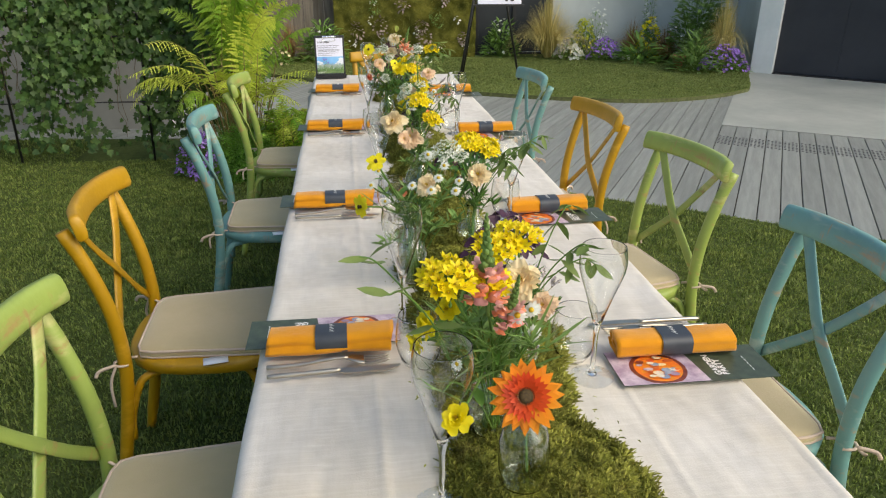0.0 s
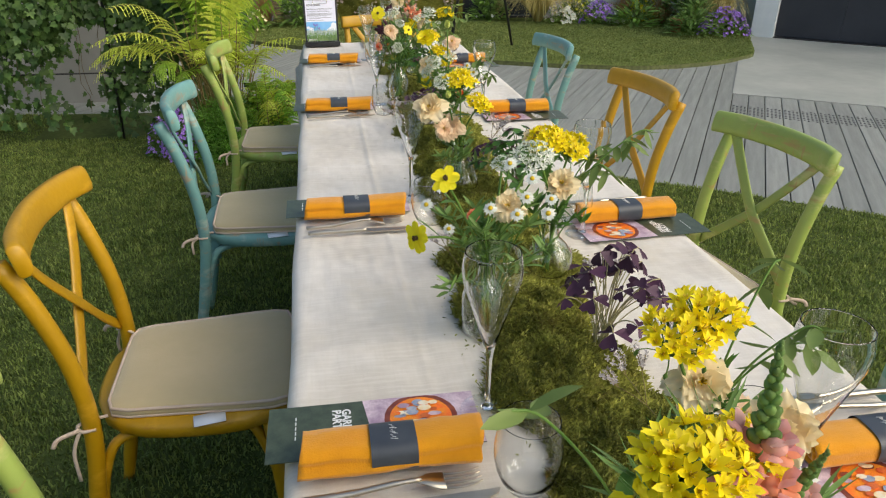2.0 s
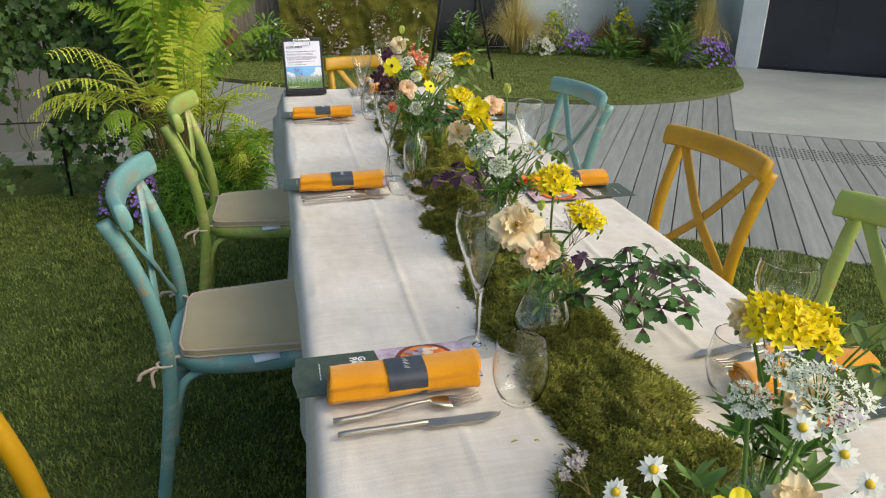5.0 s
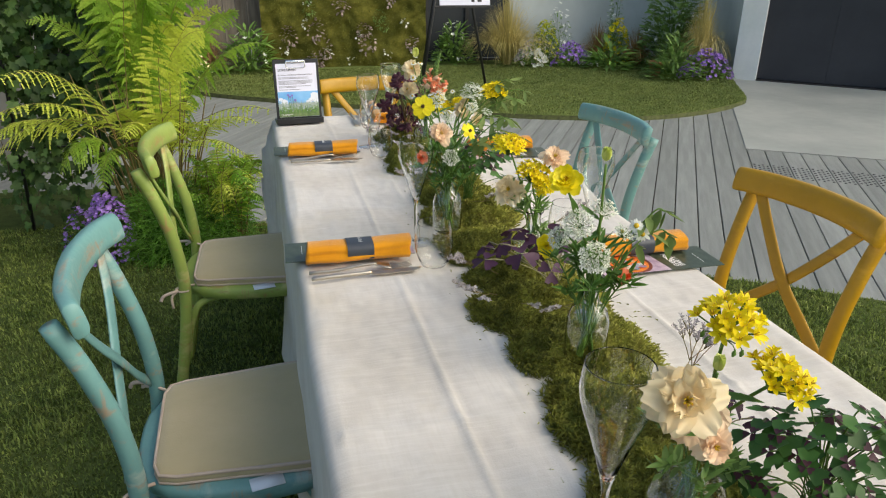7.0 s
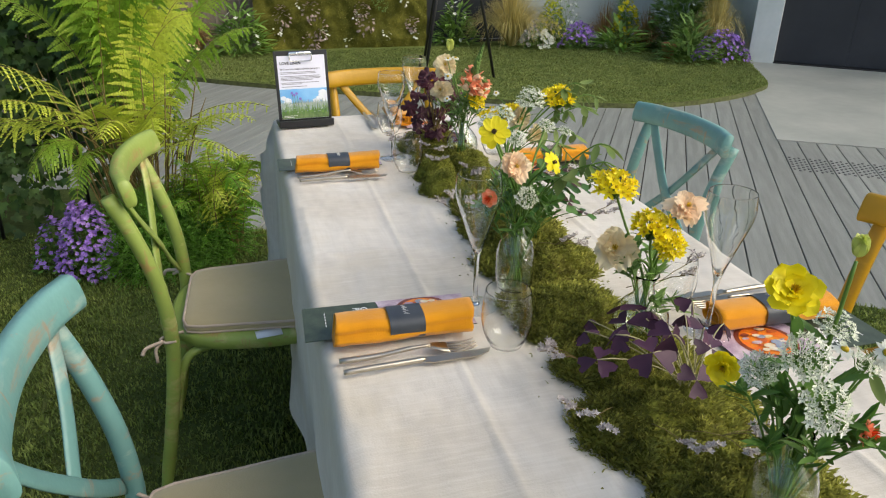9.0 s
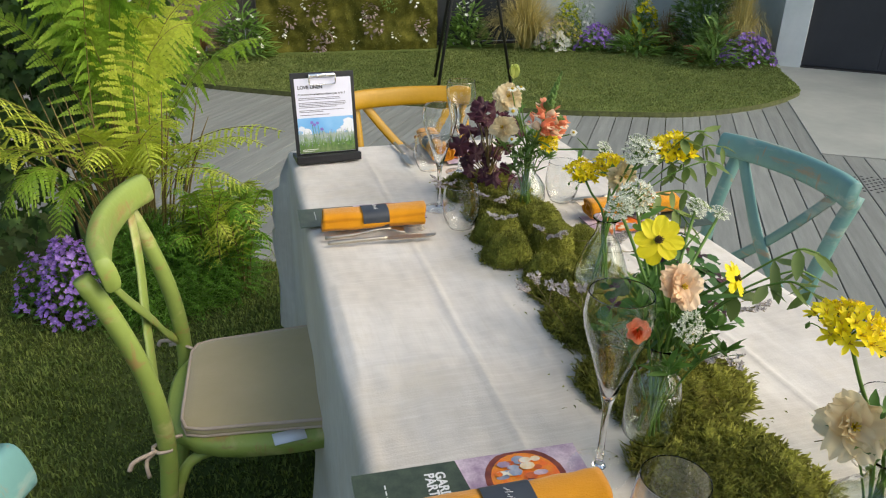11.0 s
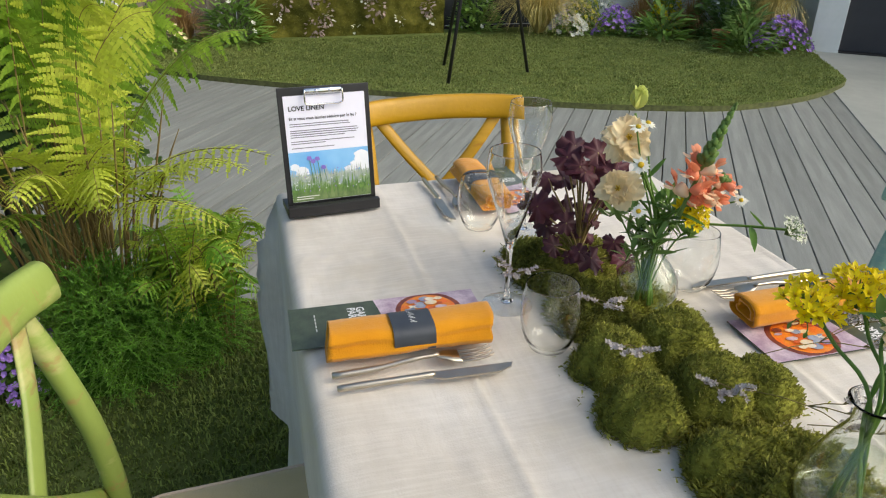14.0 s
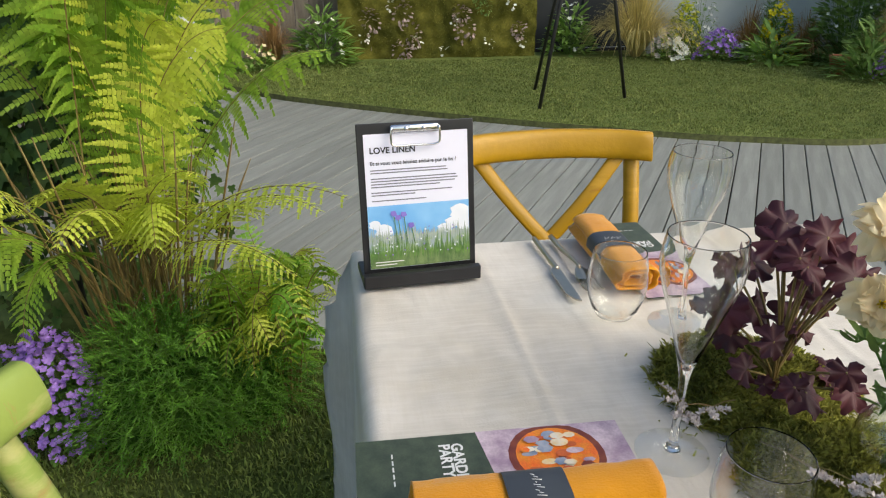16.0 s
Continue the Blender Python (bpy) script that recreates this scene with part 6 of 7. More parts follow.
v7 = vase(0.470, 4.240, "bottle", 0.12, 0.020)
arrange(v7, [("butter", (0.410, 4.225, 1.052), (-0.3, -0.55, 0.7), 0.82), ("butter", (0.425, 4.300, 0.930), (-0.6, -0.6, 0.1), 0.64), ("orange", (0.492, 4.195, 0.922), (0.5, -0.7, 0.1), 1.0),
             ("lace", (0.430, 4.215, 0.995), (-0.3, -0.6, 0.6), 0.61), ("lace", (0.450, 4.20, 0.950), (-0.2, -0.8, 0.5), 0.66), ("lace", (0.475, 4.235, 1.005), (0.0, -0.4, 0.9), 0.55), ("lace", (0.415, 4.245, 0.965), (-0.6, -0.5, 0.5), 0.48),
             ("lace", (0.50, 4.22, 0.975), (0.3, -0.4, 0.8), 0.43), ("daisy", (0.515, 4.215, 0.985), CAM, 1.0), ("daisy", (0.535, 4.23, 0.965), CAM, 1.0), ("daisy", (0.52, 4.26, 0.96), UP, 1.0), ("lime", (0.465, 4.225, 1.075), (0, 0, 1), 0.6)])
v8 = vase(0.525, 4.600, "round", 0.10)
arrange(v8, [("peach", (0.538, 4.555, 0.988), (-0.1, -0.7, 0.6), 0.66), ("gold", (0.503, 4.567, 0.960), UP, 0.9), ("cream", (0.474, 4.605, 0.913), (-0.4, -0.6, 0.6), 0.88), ("gold", (0.484, 4.643, 0.994), UP, 0.95), ("gold", (0.52, 4.55, 0.94), CAM, 0.6)])
v9 = vase(0.405, 4.795, "bottle", 0.12, 0.020)
arrange(v9, [("cosmos", (0.337, 4.732, 1.052), (-0.25, -0.8, 0.45), 0.74), ("peach", (0.376, 4.742, 0.995), (-0.1, -0.85, 0.4), 0.66), ("cosmos", (0.432, 4.735, 1.000), (0.5, -0.5, 0.4), 0.6), ("orange", (0.340, 4.745, 0.950), (-0.5, -0.7, 0.1), 1.1),
             ("lace", (0.400, 4.880, 1.035), (-0.2, -0.6, 0.7), 0.62), ("lace", (0.372, 4.865, 1.030), (-0.4, -0.5, 0.7), 0.48), ("lace", (0.420, 4.855, 1.005), (-0.1, -0.7, 0.6), 0.45), ("lace", (0.478, 4.875, 1.018), (0.1, -0.5, 0.8), 0.42), ("lace", (0.515, 4.88, 1.005), (0.2, -0.4, 0.9), 0.36), ("lace", (0.398, 4.745, 0.945), (0.1, -0.8, 0.3), 0.51)])
v10 = vase(0.517, 5.145, "flask", 0.115, 0.030)
arrange(v10, [("gold", (0.510, 5.225, 0.945), UP, 0.85), ("gold", (0.555, 5.220, 0.955), UP, 0.85), ("lace", (0.556, 5.135, 1.000), (-0.2, -0.4, 0.9), 0.85), ("lace", (0.563, 5.15, 1.012), (0.1, -0.2, 1), 0.67), ("gold", (0.622, 5.153, 0.998), UP, 1.05),
              ("cream", (0.545, 5.165, 0.955), (0.1, -0.8, 0.2), 0.75), ("cream", (0.575, 5.15, 0.925), (0.3, -0.8, -0.1), 0.57)])
v11 = vase(0.528, 5.510, "round", 0.115, 0.024)
arrange(v11, [("coral", (0.522, 5.450, 0.950), (0.25, -0.1, 1), 0.9), ("short", (0.545, 5.455, 0.945), (0.35, -0.5, 0.8), 0.72), ("cream", (0.490, 5.540, 1.000), (-0.3, -0.7, 0.5), 0.84), ("cream", (0.475, 5.52, 0.945), (-0.5, -0.6, 0.3), 0.75), ("lime", (0.502, 5.550, 1.035), (0.05, -0.1, 1), 0.9),
              ("gold", (0.548, 5.470, 0.930), (0.3, -0.6, 0.6), 0.75), ("daisy", (0.565, 5.455, 0.955), CAM, 1.0), ("daisy", (0.482, 5.49, 0.985), CAM, 1.0), ("daisy", (0.490, 5.52, 1.022), UP, 0.9), ("daisy", (0.515, 5.54, 1.02), UP, 0.9), ("daisy", (0.475, 5.47, 0.935), CAM, 0.8),
              ("lace", (0.640, 5.400, 0.925), (0.4, -0.5, 0.6), 0.55), ("daisy", (0.59, 5.44, 0.95), CAM, 0.7)])

clover(0.515, 3.245, TZ + 0.03, (0.080, 0.085), 30, "purple-leaved oxalis with thin arching stalks", [PURPLE_LEAF], 5, 0.0210, 0.118, (0.01, -0.01))
clover(0.568, 3.885, TZ + 0.03, (0.100, 0.10), 48, "green oxalis with maroon leaf centres", [OXALIS_GREEN, OXALIS_HEART], 6, 0.0225, 0.108, (0.0, -0.02))
clover(0.510, 4.450, TZ + 0.03, (0.115, 0.095), 17, "purple-leaved oxalis with pale bent stalks", [PURPLE_LEAF], 7, 0.026, 0.088, (-0.04, 0.04))
clover(0.500, 4.960, TZ + 0.03, (0.085, 0.07), 28, "green oxalis with maroon leaf centres", [OXALIS_GREEN, OXALIS_HEART], 8, 0.027, 0.125, (0.01, -0.01))
clover(0.53, 4.02, TZ + 0.02, (0.06, 0.05), 7, "purple-leaved oxalis with thin arching stalks", [PURPLE_LEAF], 9, 0.024, 0.07)
r = random.Random(77)
HEU = []
for i in range(25):
    a, u = i * 2.399, math.sqrt((i + 0.5) / 25)
    HEU.append((0.488 + math.cos(a) * 0.082 * u, 5.635 + math.sin(a) * 0.075 * u, 0.975 - 0.10 * u * u - 0.09 * (i % 3 == 0) - r.uniform(0, 0.035), r.uniform(0.019, 0.031)))
heuchera(0.488, 5.635, TZ + 0.03, HEU, 3)
# loose green sprays in and between the vases
FOL = "fine green foliage sprays tucked between the flower stems"
for i, (fx, fy, n, top, wid) in enumerate(((0.42, 2.81, 12, 0.97, 0.075), (0.49, 2.955, 6, 0.96, 0.05), (0.375, 3.34, 14, 0.965, 0.085), (0.51, 3.49, 7, 0.94, 0.06), (0.44, 3.92, 8, 0.91, 0.06), (0.47, 4.24, 12, 0.97, 0.07), (0.525, 4.60, 7, 0.92, 0.055),
                                           (0.405, 4.79, 12, 0.99, 0.075), (0.527, 5.51, 10, 0.95, 0.06))):
    r = random.Random(50 + i)
    tips = []
    for k in range(n):
        a, u = k * 2.399, math.sqrt((k + 0.5) / n)
        tips.append((fx + math.cos(a) * wid * u, fy + math.sin(a) * wid * u, top - 0.07 * u * r.random() - 0.06 * r.random()))
    spray("foliage_spray", FOL, (fx, fy, TZ + 0.035), tips, (0.026, 0.0065), LEAF if i % 2 else LEAF_PALE, 60 + i, 9)
# grassy leaves of the nearest bunch
spray("grassy_spray", "long narrow green leaves among the near flowers", (0.42, 2.80, TZ + 0.03), [(0.34, 2.72, 0.90), (0.36, 2.78, 0.95), (0.46, 2.76, 0.93), (0.49, 2.80, 0.90), (0.40, 2.74, 0.94), (0.44, 2.85, 0.95), (0.37, 2.83, 0.93)], (0.06, 0.004), LEAF_PALE, 91, 7)
SPRIG_LEAF = leafy("olive_sprig_leaf", (0.13, 0.20, 0.05), (0.22, 0.29, 0.08))
TRAIL = "trailing sprig with pale drooping green leaves"
for i, (foot, tips) in enumerate((((0.495, 2.955, 0.87), [(0.585, 2.93, 0.985), (0.60, 2.95, 0.95), (0.57, 2.99, 1.03)]), ((0.52, 3.49, 0.87), [(0.64, 3.47, 1.00), (0.61, 3.52, 0.975), (0.68, 3.50, 1.01), (0.59, 3.46, 0.96)]),
                                  ((0.52, 5.145, 0.88), [(0.66, 5.13, 1.03), (0.68, 5.11, 0.98), (0.645, 5.10, 0.93), (0.70, 5.14, 1.00), (0.62, 5.08, 0.90)]), ((0.41, 4.79, 0.89), [(0.52, 4.73, 1.02), (0.50, 4.71, 0.99), (0.545, 4.75, 0.98)]),
                                  ((0.49, 4.24, 0.88), [(0.56, 4.22, 1.00), (0.585, 4.24, 0.955)]), ((0.37, 2.80, 0.87), [(0.246, 2.785, 1.050), (0.275, 2.66, 1.060)]))):
    spray("trailing_sprig", TRAIL, foot, tips, (0.034, 0.013), SPRIG_LEAF, 120 + i, 4 if i != 5 else 2, hang=1.15 if i != 5 else 0.55)
for i, (x, y, dx, dy, s) in enumerate(((0.545, 5.30, 0.3, -0.9, 0.12), (0.47, 5.44, -0.5, -0.8, 0.12), (0.43, 5.56, 0.2, -1, 0.11), (0.56, 5.24, 0.6, -0.7, 0.13), (0.60, 5.36, 0.8, -0.3, 0.13), (0.50, 5.36, -0.2, -1, 0.10), (0.44, 5.62, -0.8, -0.5, 0.10),
                                       (0.40, 4.44, -0.6, -0.5, 0.10), (0.43, 4.40, 0.1, -1, 0.10), (0.46, 4.38, 0.5, -0.7, 0.09), (0.52, 4.08, 0.3, 0.2, 0.12), (0.55, 4.12, 0.6, 0.5, 0.10), (0.52, 3.02, -0.3, 0.9, 0.12), (0.56, 3.08, 0.3, 0.8, 0.12),
                                       (0.54, 3.33, 0.4, 0.8, 0.11), (0.50, 4.92, 0.3, -0.9, 0.10), (0.57, 4.72, 0.5, -0.4, 0.12), (0.40, 5.02, -0.2, 0.8, 0.09), (0.36, 3.50, -0.3, 0.8, 0.08), (0.60, 5.02, 0.4, -0.6, 0.12), (0.44, 4.98, -0.2, 0.6, 0.10), (0.43, 4.52, -0.7, 0.1, 0.09))):
    sea_lavender(x, y, TZ + 0.035, (dx, dy), 200 + i, s)

# ---- the big fern group beside the table ----
def frond(g, path, half, n, r, droop=0.25, slot=0, start=0.3, stalk=1, roll=0.0, lobes=0.088):
    """A feathery frond along path: tapering side leaflets of uneven length and hang, each cut into small lobes."""
    k = len(path)
    g.tube(path, [0.0032 - 0.0026 * i / (k - 1) for i in range(k)], 5, stalk, caps=False)
    wind = r.uniform(-0.5, 0.5)
    for i in range(n):
        t = start + (1 - start) * (i + 0.5) / n
        f = t * (k - 1)
        a, w = int(f), f - int(f)
        p = path[a].lerp(path[min(a + 1, k - 1)], w)
        d = (path[min(a + 1, k - 1)] - path[max(a - 1, 0)]).normalized()
        side = d.cross(Vector((0, 0, 1)))
        side = side.normalized() if side.length > 0.05 else Vector((1, 0, 0))
        u = (t - start) / (1 - start)
        side = Matrix.Rotation(roll + wind * u, 3, d) @ side
        full = half * (min(1, (u + 0.12) * 4) ** 0.7) * (1 - u) ** 0.58 + 0.008
        for s in (-1, 1):
            if r.random() < 0.04:
                continue
            L = full * r.uniform(0.78, 1.12)
            hang = droop * r.uniform(0.4, 1.7)
            out = (side * s + d * r.uniform(0.15, 0.5) + Vector((0, 0, r.uniform(-0.22, 0.12)))).normalized()
            nrm = out.cross(d).normalized() * s
            m = max(3, int(L / 0.010))
            row = []
            for j in range(m + 1):
                v = j / m
                row.append(p + out * L * v + Vector((0, 0, -hang * L * v * v)) + d * 0.12 * L * v * v)
            for j in range(m):
                v = j / m
                c, e = row[j], row[j + 1]
                lobe = max(0.0022, lobes * half * (1 - v) ** 0.6 * min(1.0, L / half + 0.3)) * r.uniform(0.85, 1.1)
                step = (e - c)
                for q in (-1, 1):
                    tip = c + step * 1.0 + d * q * lobe + nrm * 0.0015
                    mid = c + step * 0.15 + d * q * lobe * 0.75
                    o = len(g.v)
                    g.v += [tuple(c), tuple(mid), tuple(tip), tuple(c + step * 0.95)]
                    g.f.append((o, o + 1, o + 2, o + 3))
                    g.m.append(slot)


def fern(name, label, base, fronds, seed, mats, half=0.11, n=24, start=0.34, turn=0.6, lobes=0.088):
    """fronds: tips relative to the base, each with the height of its arch and its green."""
    r = random.Random(seed)
    top = thing(name, label, "fern", at=pose(*base))
    for tx, ty, tz, arch, mi in fronds:
        b = Vector((r.uniform(-0.09, 0.09), r.uniform(-0.07, 0.07), 0))
        tip = Vector((tx, ty, tz))
        bend = Vector((r.uniform(-0.06, 0.06), r.uniform(-0.06, 0.06), 0))
        path = bezier(b, (b.x + tx * 0.10, b.y + ty * 0.10, arch * 0.60), Vector((tx * 0.55, ty * 0.55, max(tz, arch * 1.08))) + bend, tip, 26)
        g = Geo()
        frond(g, path, half * r.uniform(0.75, 1.2), n, r, r.uniform(0.15, 0.6), 0, start + r.uniform(-0.06, 0.10), 1, r.uniform(-turn, turn), lobes)
        part("frond", g, [mats[mi], RACHIS], top)


r = random.Random(31)
# lime fronds that arch low over the lawn, the deck and towards the table
arching = [(0.56, -0.42, 0.66, 0.66, 0), (0.50, -0.28, 0.58, 0.62, 0), (0.44, -0.36, 0.46, 0.58, 0), (0.36, -0.15, 0.52, 0.62, 0), (-0.46, -0.76, 0.53, 0.82, 0), (-0.30, -0.86, 0.88, 0.88, 0), (-0.52, -0.48, 0.66, 0.78, 0),
           (-0.60, -0.30, 0.52, 0.74, 0), (0.14, -0.30, 0.52, 0.68, 0), (-0.04, -0.36, 0.56, 0.66, 0), (-0.16, -0.34, 0.33, 0.62, 1), (-0.32, -0.30, 0.40, 0.66, 1), (-0.14, -0.24, 0.60, 0.66, 0), (0.24, -0.22, 0.66, 0.64, 0)]
fern("tall_fern", "tall arching lime-green fern standing beside the table", (-0.48, 6.88, 0.05), arching, 32, [FERN_PALE, FERN], 0.105, 24, 0.46, 0.5, 0.10)
# upright green fronds behind them
upright = [(0.54, 0.02, 0.88, 0.86, 1), (0.46, 0.08, 1.02, 0.95, 1), (0.30, -0.06, 0.95, 0.9, 0)]
for i in range(30):
    a = i * 2.399
    u = math.sqrt((i + 0.5) / 30)
    tz = r.uniform(1.20, 1.80) - 0.45 * u
    upright.append((math.cos(a) * u * 0.40 + r.uniform(-0.05, 0.05), math.sin(a) * u * 0.26 + 0.02, tz, tz * r.uniform(0.95, 1.08), r.choice((0, 1, 1, 1))))
fern("tall_fern", "tall upright green fern fronds above a clump of brown stalks", (-0.48, 6.90, 0.05), upright, 36, [FERN_PALE, FERN], 0.130, 30, 0.38, 1.5, 0.105)
stalks = thing("fern_stalks", "bare brown upright fern stalks rising from the root", "fern", at=pose(-0.46, 6.88, 0.02))
for i in range(34):
    a, u = i * 2.399, 0.16 * math.sqrt(i / 34)
    b = Vector((math.cos(a) * u, math.sin(a) * u * 0.7, 0))
    part("stalk", Geo().tube(bezier(b, b * 1.2 + Vector((0, 0, 0.3)), b * 1.7 + Vector((0, 0, 0.5)), b * 2.2 + Vector((0, 0, r.uniform(0.5, 0.85))), 6), [0.004] * 4 + [0.003] * 2 + [0.0012], 5), RACHIS, stalks)
low = []
for i in range(46):
    a = i * 2.399
    u = 0.06 + 0.25 * math.sqrt((i + 0.5) / 46)
    low.append((math.cos(a) * u * 0.85, math.sin(a) * u * 0.75 - 0.03, r.uniform(0.34, 0.56) - 1.1 * max(0, u - 0.12) - 0.05, r.uniform(0.28, 0.52), r.choice((0, 0, 1, 2))))
fern("low_fern", "low spreading green fern at the foot of the tall one", (-0.16, 6.82, 0.02), low, 33, [FERN, FERN_DARK, FERN_PALE], 0.070, 20, 0.14, 0.9, 0.115)


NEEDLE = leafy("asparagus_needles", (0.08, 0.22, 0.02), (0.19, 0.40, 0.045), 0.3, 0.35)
# darker needle green, with the mound's inner shade put into the colour
NEEDLE_SHADE = material("shaded_needle_green", ((0.03, 0.08, 0.012), (0.07, 0.15, 0.02)), rough=0.9, scale=60, fine=0.5, bump=1.0, bump_scale=150, spec=0.1)


def needle_mound(x, y, rx, ry, h, seed, n=900):
    r = random.Random(seed)
    top = thing("asparagus_fern", "dense mound of fine feathery asparagus fern on the lawn", "fern", at=pose(x, y, 0))
    g = Geo()
    for i in range(n):
        a, u = r.uniform(0, math.tau), math.sqrt(r.random())
        hz = h * (1 - u ** 2.4) * r.uniform(0.75, 1.1)
        p = Vector((math.cos(a) * u * rx, math.sin(a) * u * ry, hz + 0.01))
        d = Vector((math.cos(a) * u + r.uniform(-0.7, 0.7), math.sin(a) * u + r.uniform(-0.7, 0.7), 0.9 - u + r.uniform(-0.3, 0.4))).normalized()
        L = r.uniform(0.07, 0.13)
        pts = [p - d * L * 0.3, p + d * L * 0.35 + Vector((0, 0, 0.006)), p + d * L + Vector((0, 0, -0.02))]
        g.tube(pts, 0.0008, 3, 1, caps=False)
        for k in range(22):
            t = k / 22
            c = pts[0].lerp(pts[1], min(1, t * 2)) if t < 0.5 else pts[1].lerp(pts[2], (t - 0.5) * 2)
            e = Vector((r.uniform(-1, 1), r.uniform(-1, 1), r.uniform(-0.6, 1))).normalized() * r.uniform(0.008, 0.018) + d * 0.008
            s = e.cross(d)
            s = s.normalized() * 0.0019 if s.length > 1e-6 else Vector((0.0019, 0, 0))
            o = len(g.v)
            g.v += [tuple(c - s), tuple(c + s), tuple(c + e)]
            g.f.append((o, o + 1, o + 2))
            g.m.append(0)
    tagged(part("needle_mass", g, [NEEDLE, STEM], top), kind="stuff")
    # a solid filler dome, coloured dark for the shade between the needles
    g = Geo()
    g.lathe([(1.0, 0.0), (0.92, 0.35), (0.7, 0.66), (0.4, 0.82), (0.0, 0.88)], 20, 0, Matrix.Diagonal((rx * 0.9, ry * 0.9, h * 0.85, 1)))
    part("leaf_core", g, NEEDLE_SHADE, top)


needle_mound(-0.43, 6.76, 0.22, 0.19, 0.27, 41, 1300)
needle_mound(-0.25, 6.80, 0.17, 0.13, 0.21, 42, 600)


def mound_plant(name, label, pos, rx, ry, h, leaf_mat, petal_mat, seed, leaves=160, blooms=120, leaf=(0.03, 0.014), bloom=0.011, category="plant", spread=1.0, petals=5):
    """A bushy plant: leaves all through a dome, open blooms over its outside."""
    r = random.Random(seed)
    top = thing(name, label, category, at=pose(*pos))
    g = Geo()
    for i in range(leaves):
        a, u = r.uniform(0, math.tau), math.sqrt(r.random())
        z = h * (1 - u ** 2.2) * r.uniform(0.3, 1.0)
        d = Vector((math.cos(a) * (u + 0.3), math.sin(a) * (u + 0.3), r.uniform(-0.1, 0.9))).normalized()
        q = d.to_track_quat("Y", "Z").to_matrix().to_4x4() @ Matrix.Rotation(r.uniform(-0.5, 0.5), 4, "Y")
        p = Vector((math.cos(a) * u * rx, math.sin(a) * u * ry, z + 0.01))
        g.petal(Matrix.Translation(p) @ q, leaf[0] * r.uniform(0.7, 1.3), leaf[1] * r.uniform(0.8, 1.2), r.uniform(-0.5, 0.1), 0.3, 0, 4, 0.45)
        if i % 3 == 0:
            g.tube([(p.x * 0.2, p.y * 0.2, 0), tuple(p)], 0.0016, 4, 1, caps=False)
    tagged(part("foliage", g, [leaf_mat, STEM], top), kind="stuff")
    if blooms:
        b = Geo()
        for i in range(blooms):
            a, u = r.uniform(0, math.tau), math.sqrt(r.random())
            z = h * (1 - u ** 2.4) * r.uniform(0.85, 1.12) * spread + 0.015
            p = Vector((math.cos(a) * u * rx * 1.04, math.sin(a) * u * ry * 1.04, z))
            m = aim(p, (math.cos(a) * u + r.uniform(-0.4, 0.4), math.sin(a) * u + r.uniform(-0.4, 0.4) - 0.2, 0.8), r.uniform(0, 6))
            up = r.uniform(0.1, 0.6)
            for k in range(petals):
                b.petal(m @ Matrix.Rotation(math.tau * k / petals, 4, "Z") @ Matrix.Rotation(up, 4, "X"), bloom * r.uniform(0.85, 1.15), bloom * 0.72, 0.1, 0.2, 0, 3, 0.6)
        tagged(part("blossom_mass", b, petal_mat, top), kind="stuff")


mound_plant("campanula", "purple flowering bellflower in full bloom at the lawn's edge", (-0.675, 6.70, 0.0), 0.13, 0.11, 0.28, LEAF, LILAC_PETAL, 51, 260, 440, (0.028, 0.014), 0.0115)
mound_plant("campanula", "purple flowering bellflower in full bloom at the lawn's edge", (-0.81, 6.80, 0.0), 0.10, 0.09, 0.20, LEAF, LILAC_PETAL, 52, 160, 110, (0.028, 0.014), 0.0115)

# ---- ivy on its trellis ----
trellis = thing("trellis", "black metal stakes and wires grown over with ivy", "trellis", at=pose(-1.5, 7.18, 0))
for x in (-0.95, -0.53, 0.37, 0.75, 1.0):
    part("stake", Geo().tube([(x, 0.02 * math.sin(x * 9), 0), (x + 0.03 * math.sin(x * 5), 0.05, 1.9)], 0.009, 8), BLACK_METAL, trellis)
for z in (0.42, 0.86, 1.3):
    part("wire", Geo().tube([(-1.3, 0.03, z), (1.1, 0.03, z)], 0.005, 6), BLACK_METAL, trellis)
IVY_LEAF = [(0, 0), (-0.30, -0.10), (-0.52, 0.12), (-0.34, 0.28), (-0.46, 0.58), (-0.20, 0.56), (0, 1.0), (0.20, 0.56), (0.46, 0.58), (0.34, 0.28), (0.52, 0.12), (0.30, -0.10)]


